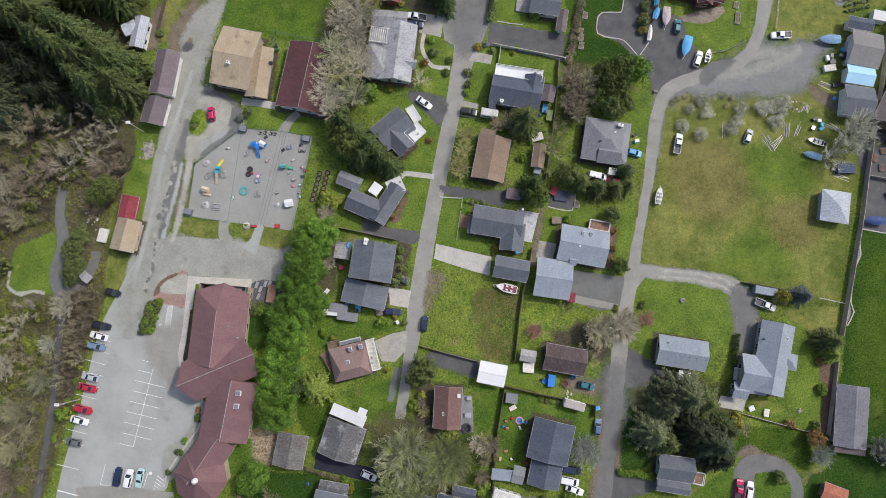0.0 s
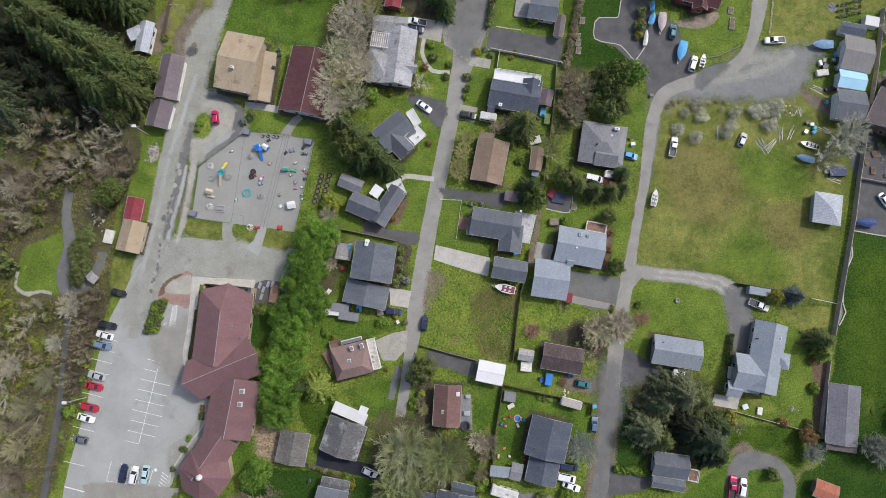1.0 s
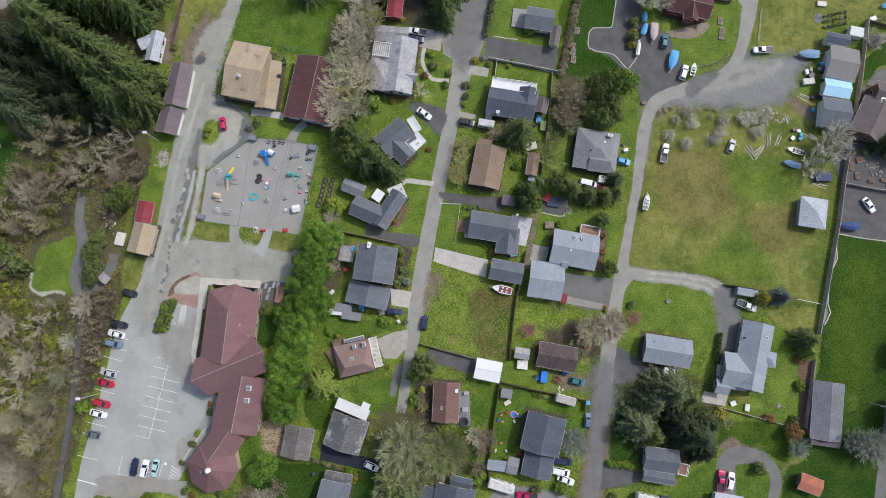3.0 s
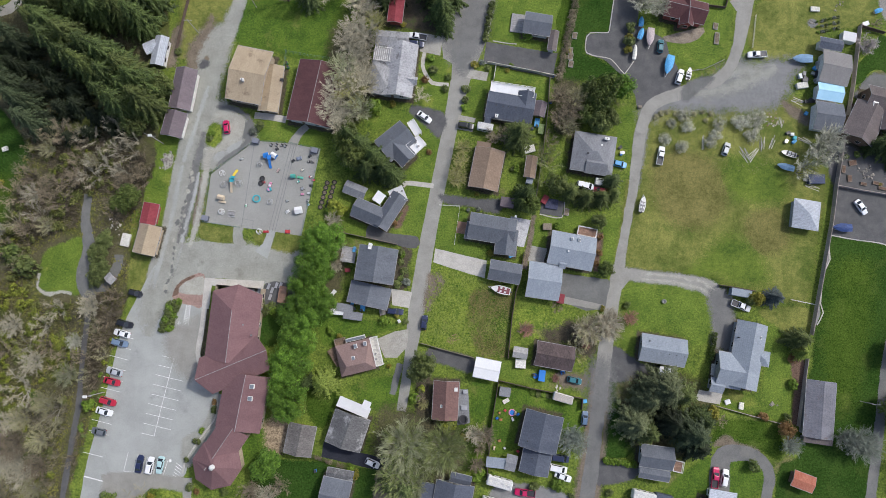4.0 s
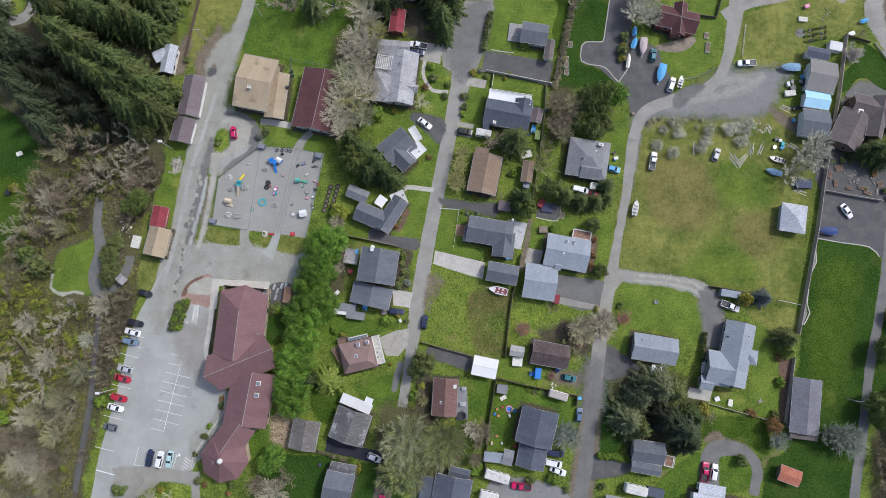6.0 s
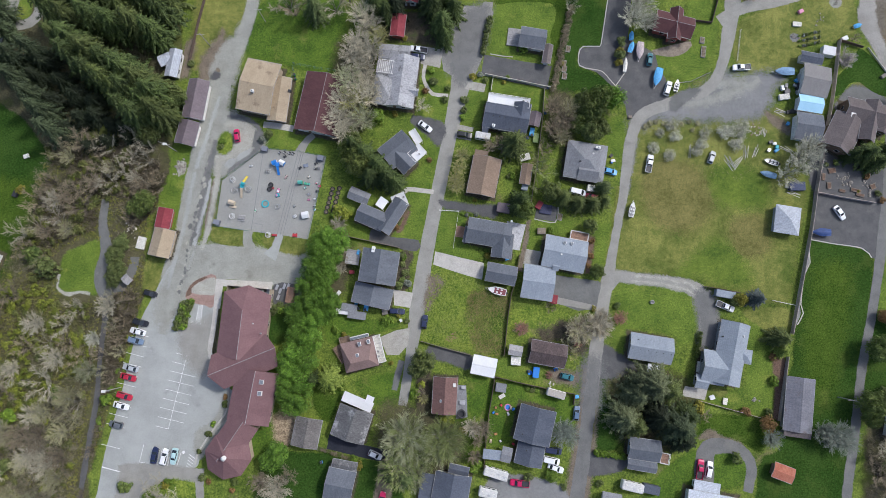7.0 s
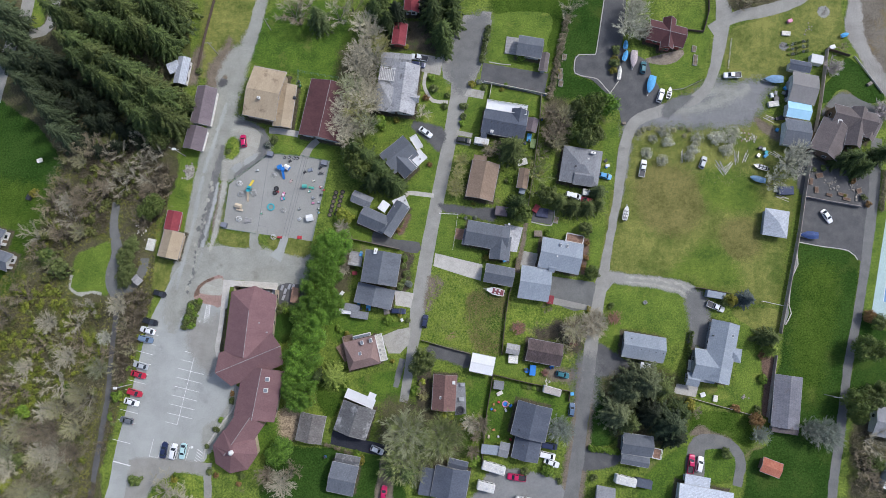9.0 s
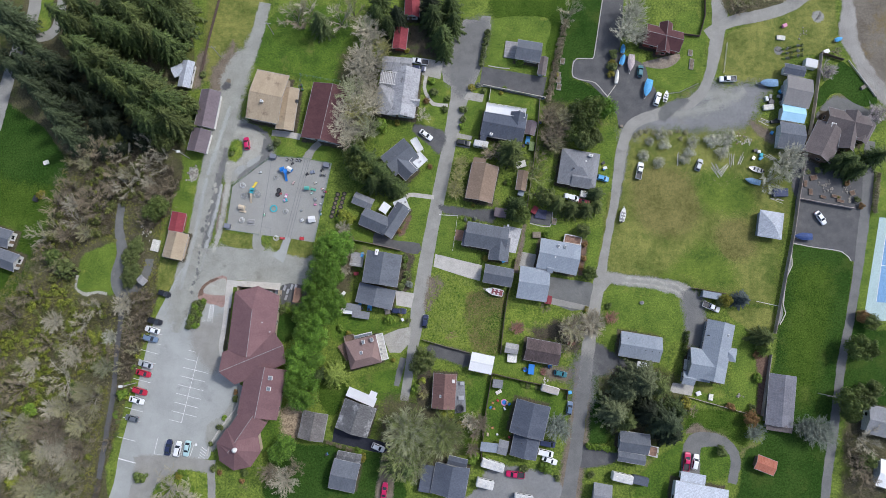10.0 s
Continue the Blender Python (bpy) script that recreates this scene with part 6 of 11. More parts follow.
h = house("house", "rambling house with dark slate roofs of several gables", [
    (14.2, 23.1, 13.2, 7.5, -9.8, 3.2, 1.9, "gable"),
    (18.2, 19.4, 7.5, 6.0, -97.4, 3.0, 1.8, "gable"),
    (7.9, 22.7, 2.3, 4.8, -11.4, 2.8, 0.5, "gable")], SLATE, WALL_WHITE)
roof_piece(h, "vent", 20.9, 26.6, 3.4, 0.6, 0.6, 0.5, TRIM)
h = house("garage", "detached garage with a dark slate gable roof", [(17.8, 11.0, 9.0, 5.6, -10.5, 2.8, 1.6, "gable")], SLATE, WALL_WHITE, "garage")
h = house("house", "house with a pale blue-grey roof and roof vents", [
    (36.6, 17.0, 12.7, 9.4, -10.8, 3.2, 1.8, "gable"), (33.9, 13.2, 1.8, 2.4, -9.5, 3.1, 0.7, "gable")], PALE, WALL_BLUE)
for sx, sy in ((36.5, 20.2), (38.6, 19.9)):
    roof_piece(h, "skylight", sx, sy, 4.0, 0.7, 0.9, 0.4, TRIM)
roof_piece(h, "vent", 35.3, 16.7, 4.5, 0.5, 0.5, 0.6, TRIM, 0, True)
h = house("garage", "double garage with a pale grey shingled roof", [(28.7, 8.5, 9.4, 10.0, -8.2, 2.8, 1.7, "gable")], PALE, WALL_GREY, "garage")
h = house("house", "long low building with a pale blue-grey roof", [(61.3, -10.6, 12.7, 7.5, -9.1, 3.0, 1.6, "gable")], PALE, WALL_GREY)
for i, (sx, sy) in enumerate(((55.6, -9.1), (55.6, -10.4), (57.4, -8.0), (57.8, -10.7), (59.2, -9.6), (60.2, -11.2), (62.5, -11.6), (64.4, -10.5), (64.5, -12.0), (66.7, -12.3))):
    roof_piece(h, "vent", sx, sy, 3.9, 0.3, 0.3, 0.4, DARK, 0, True)
house("awning_roof", "white sheet awning beside a low building", [(62.1, -16.5, 3.5, 2.5, -9.4, 2.4, 0.1, "flat")], WHITE_ROOF, TRIM, "awning", False)
h = house("house", "large house with a blue-grey cross-gabled roof", [
    (84.3, -11.9, 18.2, 8.4, -103.2, 3.3, 2.2, "gable"),
    (79.3, -16.0, 7.0, 9.6, -9.4, 3.2, 2.2, "gable"),
    (88.6, -12.8, 4.1, 4.0, -10.1, 3.0, 1.2, "hip"),
    (75.8, -20.1, 3.8, 3.9, -10.8, 2.8, 1.0, "gable")], PALE, WALL_GREY)
roof_piece(h, "skylight", 87.4, -7.0, 4.2, 0.9, 1.2, 0.3, TRIM)
roof_piece(h, "vent", 81.9, -7.0, 4.0, 0.4, 0.4, 0.5, DARK, 0, True)
h = house("barn", "grey metal barn with a rusting roof end", [(103.6, -26.5, 15.4, 8.2, -97.7, 3.0, 1.3, "gable")], BARN_METAL, WALL_GREY, "barn", False)
house("lean_to", "low open lean-to with a dark stained roof at a barn's end", [(102.8, -34.8, 7.9, 2.1, -8.1, 2.6, 0.3, "shed")], UMBER, WALL_GREY, "lean-to", False)
house("shed", "shed with a flat navy roof", [(113.7, 77.9, 6.7, 3.4, -11.2, 2.8, 0.7, "gable")], SLATE_BLUE, WALL_WHITE, "shed", False)
house("workshop", "long workshop with a warm grey roof", [(114.2, 70.5, 8.3, 9.6, -12.2, 3.2, 1.4, "gable")], WARM_GREY, WALL_WHITE, "workshop", False)
house("shed", "open shed with a light blue sheet roof", [(112.4, 63.3, 7.6, 5.2, -9.6, 2.9, 0.9, "gable", ICE_BLUE)], ICE_BLUE, WALL_WHITE, "shed", False)
house("workshop", "workshop with dark grey shingles beside the fence", [(111.2, 55.9, 8.0, 8.4, -9.0, 3.2, 1.6, "gable")], SLATE, WALL_WHITE, "workshop", False)
h = house("pavilion", "square pavilion with a bluish-white pyramid roof", [(103.5, 27.5, 7.6, 8.5, -9.2, 2.6, 1.7, "pyramid")], BLUE_WHITE, WALL_GREY, "pavilion", False)
for sx, sy in ((105.0, 28.4), (104.5, 26.2)):
    roof_piece(h, "vent", sx, sy, 3.2, 0.8, 0.6, 0.4, STEEL)
house("carport", "white flat-roofed carport beside a drive", [(12.6, -15.9, 7.1, 5.5, -11.6, 2.8, 0.3, "gable")], WHITE_ROOF, WALL_WHITE, "carport", False)
h = house("house", "small house with a reddish-brown shingled roof", [(1.2, -24.3, 10.5, 7.0, -93.0, 3.0, 1.7, "gable")], RUSSET, WALL_BROWN)
roof_piece(h, "skylight", 0.3, -25.7, 4.0, 0.8, 1.1, 0.3, TRIM)
roof_piece(h, "vent", 4.0, -21.3, 3.4, 1.0, 0.9, 0.6, TRIM)
house("house", "old cabin with a mossy dark brown roof", [(31.3, -12.3, 10.6, 6.7, -10.2, 2.8, 1.7, "gable")], MOSSY, WALL_BROWN)
house("shed", "small shed with a grey board roof", [(21.9, -11.4, 4.0, 2.9, -10.4, 2.3, 0.6, "gable")], WOOD_GREY, WALL_BROWN, "shed", False)
h = house("house", "two-block house with a charcoal roof and small vents", [
    (27.0, -32.3, 10.1, 10.3, -103.9, 4.6, 1.7, "gable"),
    (25.6, -40.8, 6.2, 7.9, -102.8, 3.0, 1.5, "gable")], SLATE_BLUE, WALL_GREY)
for sx, sy in ((26.4, -28.4), (25.7, -31.0), (24.7, -33.2), (23.2, -34.6), (24.5, -39.4)):
    roof_piece(h, "vent", sx, sy, 4.9 if sy > -36 else 3.6, 0.4, 0.4, 0.6, DARK, 0, True)
house("shed", "garden shed with a grey panel roof", [(19.0, -41.0, 2.9, 4.1, -13.6, 2.4, 0.5, "gable")], GREY, WALL_GREY, "shed", False)
house("greenhouse", "lean-to with grey translucent roof panels", [(14.9, -41.0, 5.3, 2.9, -6.0, 2.2, 0.4, "shed")], PALE, WALL_GREY, "shed", False)
house("house", "house with a dark slate roof under conifers", [
    (58.5, -39.3, 9.1, 6.0, -7.8, 3.0, 1.6, "gable"), (57.8, -43.9, 8.3, 2.8, -9.5, 2.7, 0.6, "gable")], SLATE, WALL_GREY)
deck("deck", "reddish timber deck with white railing", 64.8, -42.1, 2.6, 2.9, -12.2, 1.0, WOOD_RED, TRIM)

deck("deck", "brown deck with a white railing behind a pale roof", 41.4, 22.5, 5.3, 2.5, -11.5, 1.2, WOOD_RED, TRIM)
deck("deck", "dark brown deck beside a rose-roofed house", -29.4, -12.7, 2.1, 5.1, 33.7, 1.2, WALL_BROWN, WALL_BROWN)
deck("deck", "dark brown porch behind a rose-roofed house", -28.2, -8.6, 3.0, 2.0, 14.0, 1.5, WALL_BROWN, WOOD)

# western edge
house("cabin", "tan-roofed cabin beside the lane", [(-83.1, 19.9, 8.4, 6.4, -102.0, 2.8, 1.3, "gable")], TAN, WALL_TAN, "cabin")
house("shed", "long shed with a faded red roof", [(-83.0, 27.4, 6.1, 4.6, -99.4, 2.5, 0.6, "gable")], RED, WALL_RED, "shed", False)
house("barn", "long barn with a plum-grey sheet roof", [(-74.9, 63.8, 12.3, 6.3, -98.5, 3.2, 1.6, "gable")], PLUM, WALL_WHITE, "barn", False)
house("barn", "lower barn with a plum-grey sheet roof", [(-77.2, 53.5, 7.5, 6.1, -102.2, 2.9, 1.4, "gable")], PLUM, WALL_WHITE, "barn", False)
house("house", "light grey sheet-roofed house under tall conifers", [
    (-82.4, 75.4, 8.8, 3.9, -99.0, 3.0, 0.9, "gable"), (-85.2, 76.7, 3.8, 3.5, 25.0, 2.8, 0.7, "gable")], BLUE_WHITE, WALL_WHITE)
house("kiosk", "small square timber shelter with a board roof", [(-93.0, 9.0, 2.2, 2.7, 46.9, 2.6, 0.6, "gable")], WOOD_GREY, WALL_BROWN, "shelter", False)

# northern and southern edge, and beyond the eastern fence
h = house("house", "small house with a dark grey roof and pale terrace", [(28.0, 83.8, 8.0, 6.5, -9.4, 3.0, 1.4, "gable")], SLATE, WALL_WHITE)
deck("deck", "pale plank terrace beside a grey-roofed house", 22.6, 85.3, 4.3, 5.7, -7.5, 0.5, WOOD_GREY)
house("shed", "narrow shed with a dark roof and white end", [(32.5, 78.9, 6.2, 2.6, -99.2, 2.6, 0.6, "gable")], UMBER, WALL_WHITE, "shed", False)
h = house("house", "house with a maroon cross-gabled roof", [
    (71.6, 88.3, 12.0, 6.8, -14.5, 3.2, 1.9, "gable"), (72.0, 88.3, 10.1, 4.1, -98.1, 3.4, 1.7, "gable")], MAROON, WALL_RED)
house("shed", "shed with a bright red roof", [(-13.6, 87.9, 7.3, 4.4, -96.4, 2.8, 0.8, "gable")], RED, WALL_RED, "shed", False)
house("house", "house with a bright red roof among conifers", [(-9.8, 100.3, 10.5, 4.8, -91.3, 3.0, 1.6, "gable")], RED, WALL_WHITE)
h = house("house", "large house with a dark brown roof of several gables", [
    (128.7, 60.0, 13.5, 7.4, -14.0, 4.0, 2.0, "gable"),
    (121.3, 54.0, 11.3, 9.3, -117.8, 3.6, 2.0, "gable"),
    (129.2, 57.5, 12.8, 4.9, -105.0, 4.2, 1.9, "gable"),
    (134.5, 57.3, 7.6, 4.1, -118.9, 3.6, 1.0, "gable")], UMBER, WALL_BROWN)
for sx, sy in ((123.6, 58.9), (134.1, 59.1)):
    roof_piece(h, "skylight", sx, sy, 4.9, 1.4, 1.6, 0.4, TRIM)
house("house", "slate-roofed house beyond the meadow", [(-137.1, 15.7, 10.7, 5.4, -19.0, 3.0, 1.8, "gable"), (-138.3, 22.4, 7.6, 5.5, -16.2, 3.0, 1.2, "gable")], SLATE, WALL_WHITE)
house("shed", "open shed with a patched orange-red tile roof", [(98.2, -45.7, 6.1, 4.3, -20.4, 2.6, 0.5, "gable")], TILE, WALL_BROWN, "shed", False)
house("house", "house with a dark slate roof beside big trees", [
    (3.1, -50.5, 9.0, 10.3, -100.4, 3.2, 1.8, "gable"), (5.3, -45.2, 5.8, 2.6, -12.9, 2.8, 0.5, "gable"), (-3.8, -50.2, 8.0, 4.1, -99.3, 2.7, 0.4, "flat")], SLATE_BLUE, WALL_WHITE)
house("house", "house with a weathered grey gable roof", [(-28.7, -49.4, 8.0, 8.6, -11.5, 3.0, 1.7, "gable"), (-27.4, -44.0, 7.3, 2.6, -10.1, 2.8, 0.5, "gable", MOTTLED)], SLATE, WALL_WHITE)
house("house", "large flat-roofed house with white roofing", [(77.1, -59.0, 16.0, 15.3, -10.3, 3.4, 1.0, "gable"), (76.0, -49.6, 7.5, 3.0, -9.7, 3.0, 0.2, "flat")], BLUE_WHITE, WALL_WHITE)
house("garage", "garage with a grey gable roof", [(48.5, -54.7, 5.5, 6.6, -10.0, 2.8, 1.2, "gable")], GREY, WALL_GREY, "garage", False)
house("house", "house with a grey sheet roof beside the side road", [(137.9, -33.7, 17.6, 8.6, -12.9, 3.0, 1.4, "gable")], GREY, WALL_WHITE)
house("shed", "white-roofed shed among brush", [(135.0, -48.4, 6.9, 8.1, -16.3, 2.8, 1.0, "gable")], WHITE_ROOF, WALL_WHITE, "shed", False)


# ---------------------------------------------------------------- plants
LOOKS = {
    "fir": (BARK, leafy("fir_needles", (0.013, 0.026, 0.006), (0.102, 0.14, 0.034))),
    "spruce": (BARK, leafy("dull_spruce_needles", (0.016, 0.028, 0.011), (0.1, 0.13, 0.058))),
    # near-black needles; inside the wood they paint its deep shade
    "yew": (BARK, leafy("dark_shade_toned_needles", (0.009, 0.015, 0.006), (0.03, 0.042, 0.015))),
    "cedar": (BARK, leafy("cedar_fronds", (0.032, 0.05, 0.012), (0.15, 0.18, 0.046))),
    "blue_spruce": (BARK, leafy("spruce_needles", (0.05, 0.07, 0.064), (0.15, 0.18, 0.17))),
    "laurel": (BARK, leafy("laurel_leaves", (0.031, 0.084, 0.01), (0.2, 0.34, 0.04))),
    "holly": (BARK, leafy("dark_leaves", (0.036, 0.064, 0.013), (0.17, 0.21, 0.052))),
    "olive": (BARK, leafy("olive_leaves", (0.045, 0.065, 0.018), (0.17, 0.2, 0.06))),
    "lime": (BARK, leafy("fresh_green_leaves", (0.06, 0.11, 0.012), (0.19, 0.28, 0.03))),
    "gold": (BARK, leafy("yellow_green_leaves", (0.12, 0.12, 0.015), (0.3, 0.27, 0.04))),
    "rust": (BARK, leafy("rusty_leaves", (0.12, 0.065, 0.022), (0.27, 0.165, 0.065))),
    "greyleaf": (BARK, leafy("grey_green_leaves", (0.1, 0.115, 0.09), (0.22, 0.24, 0.19))),
    "pale": (GREY_BARK, leafy("pale_twigs", (0.34, 0.31, 0.215), (0.55, 0.505, 0.365), 0.9)),
    "ash": (GREY_BARK, leafy("ash_twigs", (0.28, 0.256, 0.18), (0.48, 0.44, 0.325), 0.9)),
    "brown": (BARK, leafy("brown_twigs", (0.165, 0.137, 0.09), (0.32, 0.268, 0.18), 0.9)),
    "mossy": (GREY_BARK, leafy("mossy_twigs", (0.22, 0.21, 0.11), (0.4, 0.38, 0.21), 0.9)),
    "silver": (GREY_BARK, leafy("silver_twigs", (0.27, 0.27, 0.2), (0.56, 0.555, 0.44), 0.9)),
    "budding": (GREY_BARK, leafy("budding_twigs", (0.105, 0.132, 0.04), (0.32, 0.365, 0.13), 0.9)),
    "fresh": (BARK, leafy("fresh_cedar_fronds", (0.08, 0.12, 0.014), (0.28, 0.345, 0.06))),
    "broom": (BARK, leafy("broom_sprays", (0.055, 0.075, 0.009), (0.3, 0.335, 0.04))),
    "feather": (GREY_BARK, leafy("pale_feathery_twigs", (0.145, 0.155, 0.08), (0.4, 0.415, 0.24), 0.9)),
    "larch": (BARK, leafy("soft_green_needles", (0.03, 0.048, 0.012), (0.15, 0.19, 0.062))),
    "broom_low": (BARK, leafy("broom_drift_sprays", (0.05, 0.07, 0.009), (0.27, 0.3, 0.04), 0.6, 0, 0.3)),
    "olive_low": (BARK, leafy("undergrowth_sprays", (0.045, 0.06, 0.015), (0.19, 0.2, 0.055), 0.6, 0, 0.3)),
    "sage": (GREY_BARK, leafy("sage_grey_twigs", (0.09, 0.105, 0.08), (0.27, 0.3, 0.245), 0.9)),
    "willow": (GREY_BARK, leafy("yellow_twigs", (0.17, 0.165, 0.05), (0.43, 0.41, 0.17), 0.9)),
    "copper": (BARK, leafy("coppery_red_twigs", (0.17, 0.085, 0.062), (0.4, 0.215, 0.165), 0.9)),
    "hemlock": (BARK, leafy("grey_olive_sprays", (0.03, 0.04, 0.015), (0.165, 0.185, 0.085))),
    "blossom": (GREY_BARK, leafy("blossom_twigs", (0.34, 0.28, 0.28), (0.6, 0.54, 0.53), 0.9)),
}


def prism(V, F, p, q, r0, r1):
    """A three-sided twig from p to q, added to the lists of vertices and faces."""
    d = (q - p)
    a = d.orthogonal().normalized()
    b = d.normalized().cross(a)
    k = len(V)
    for c, r in ((p, r0), (q, r1)):
        for i in range(3):
            w = a * math.cos(2.094 * i) + b * math.sin(2.094 * i)
            V.append(tuple(c + w * r))
    for i in range(3):
        j = (i + 1) % 3
        F.append((k + i, k + j, k + 3 + j, k + 3 + i))


def blade(V, F, p, q, r0, r1):
    """A fine twig: a narrow flat blade from p to q, its broad side up."""
    d = q - p
    w = Vector((-d.y, d.x, 0))
    w = w.normalized() if w.length > 1e-6 else Vector((1, 0, 0))
    k = len(V)
    for v in (p - w * r0, p + w * r0, q + w * r1, q - w * r1):
        V.append(tuple(v))
    F.append((k, k + 3, k + 2, k + 1))


def card(V, F, c, nrm, u, s, t):
    """One pointed leaf or spray: a four-cornered blade at c along u."""
    v = nrm.cross(u)
    k = len(V)
    for p in (c - u * s * 0.5, c + v * t - u * s * 0.05 - nrm * s * 0.08, c + u * s * 0.6 - nrm * s * 0.12, c - v * t - u * s * 0.05 - nrm * s * 0.08):
        V.append(tuple(p))
    F.append((k, k + 1, k + 2, k + 3))


def unit(rnd):
    z = rnd.uniform(-1, 1)
    a = rnd.uniform(0, 2 * math.pi)
    s = math.sqrt(1 - z * z)
    return Vector((s * math.cos(a), s * math.sin(a), z))


def conifer_mesh(rnd):
    V, F, T, G = [], [], [], []
    prism(T, G, Vector((0, 0, -0.01)), Vector((0, 0, 0.97)), 0.075, 0.008)
    levels = 21
    for i in range(levels):
        z = 0.1 + 0.87 * (i / (levels - 1)) ** 0.9
        reach = (1.02 - z) ** 0.6 * rnd.uniform(0.88, 1.06) / 0.92
        n = 9 if z < 0.7 else 7 if z < 0.9 else 5
        off = rnd.uniform(0, 6.28)
        for j in range(n):
            a = off + 2 * math.pi * (j + rnd.uniform(-0.32, 0.32)) / n
            r = reach * rnd.uniform(0.45, 1.12)
            out = Vector((math.cos(a), math.sin(a), 0))
            side = Vector((-math.sin(a), math.cos(a), 0))
            drop = 0.05 + 0.07 * rnd.random()
            zz = z + rnd.uniform(-0.012, 0.012)
            for k in range(11):
                s = 0.1 + 0.88 * k / 10
                c = out * r * s + Vector((0, 0, zz + 0.02 * s - drop * s * s))
                ln = r * (0.2 * (1 - s) + 0.115) * rnd.uniform(0.65, 1.25)
                for e in (-1, 1):
                    u = (out * rnd.uniform(0.1, 1.0) + side * e * rnd.uniform(0.3, 1.0)).normalized()
                    u.z = -0.06 - 0.07 * rnd.random()
                    nr = Vector((rnd.uniform(-0.35, 0.35), rnd.uniform(-0.35, 0.35), 1)).normalized()
                    card(V, F, c + u * ln * 0.45, nr, u, ln, ln * 0.28)
            card(V, F, out * r + Vector((0, 0, zz - drop)), Vector((0, 0, 1)), out, r * 0.25, r * 0.04)
    return (T, G), (V, F)


def leaf_mesh(rnd, lumps=44, each=66, size=0.099, core=0.28):
    V, F, T, G = [], [], [], []
    prism(T, G, Vector((0, 0, -0.02)), Vector((0, 0, 0.55)), 0.07, 0.03)
    for i in range(lumps):
        d = unit(rnd)
        d.z = abs(d.z) * 1.0 - 0.25
        c = Vector((d.x * 0.72, d.y * 0.72, 0.52 + d.z * 0.36)) * rnd.uniform(0.72, 1.08)
        prism(T, G, Vector((0, 0, 0.3)), c, 0.02, 0.008)
        rad = core * rnd.uniform(0.7, 1.25)
        for k in range(each):
            w = unit(rnd)
            w.z = w.z if w.z > -0.3 else -w.z
            p = c + Vector((w.x * rad, w.y * rad, w.z * rad * 0.75)) * rnd.uniform(0.75, 1.1)
            nr = (w + unit(rnd) * 0.55 + Vector((0, 0, 0.35))).normalized()
            u = nr.orthogonal().normalized()
            u = (Matrix.Rotation(rnd.uniform(0, 6.28), 3, nr) @ u)
            s = size * rnd.uniform(0.6, 1.3)
            card(V, F, p, nr, u, s, s * 0.36)
    return (T, G), (V, F)


def bare_mesh(rnd, twigs=14):
    """A leafless tree: crooked limbs that fork outwards, side branches, and fine twigs."""
    V, F, T, G = [], [], [], []
    top = Vector((rnd.uniform(-0.05, 0.05), rnd.uniform(-0.05, 0.05), 0.26))
    prism(T, G, Vector((0, 0, -0.02)), top, 0.055, 0.045)
    n = 10
    for i in range(n):
        a = 2 * math.pi * (i + rnd.uniform(-0.35, 0.35)) / n
        reach = rnd.uniform(0.72, 1.0) if i % 3 else rnd.uniform(0.2, 0.5)
        high = 0.98 - 0.42 * reach ** 2
        p, way = top, a
        for s in range(4):
            way = a + rnd.uniform(-0.55, 0.55)
            q = p + Vector((math.cos(way) * reach / 4, math.sin(way) * reach / 4, (high - top.z) / 4 * (1.3 - 0.2 * s)))
            prism(T, G, p, q, 0.021 - 0.004 * s, 0.017 - 0.004 * s)
            for e in range(1 if s == 0 else 3):
                b = way + rnd.choice((-1, 1)) * rnd.uniform(0.35, 1.25)
                u = p.lerp(q, rnd.uniform(0.3, 1.0))
                ln = rnd.uniform(0.16, 0.34)
                m = u + Vector((math.cos(b), math.sin(b), rnd.uniform(0.1, 0.5))) * ln * 0.55
                b += rnd.uniform(-0.6, 0.6)
                w = m + Vector((math.cos(b), math.sin(b), rnd.uniform(0.0, 0.45))) * ln * 0.5
                prism(V, F, u, m, 0.008, 0.006)
                prism(V, F, m, w, 0.006, 0.003)
                for k in range(twigs):
                    t = rnd.uniform(0.1, 1.0)
                    g = u.lerp(m, t * 2) if t < 0.5 else m.lerp(w, t * 2 - 1)
                    c = b + rnd.uniform(-1.1, 1.1)
                    blade(V, F, g, g + Vector((math.cos(c), math.sin(c), rnd.uniform(-0.1, 0.6))) * rnd.uniform(0.06, 0.17), 0.0046, 0.0022)
            p = q
    return (T, G), (V, F)


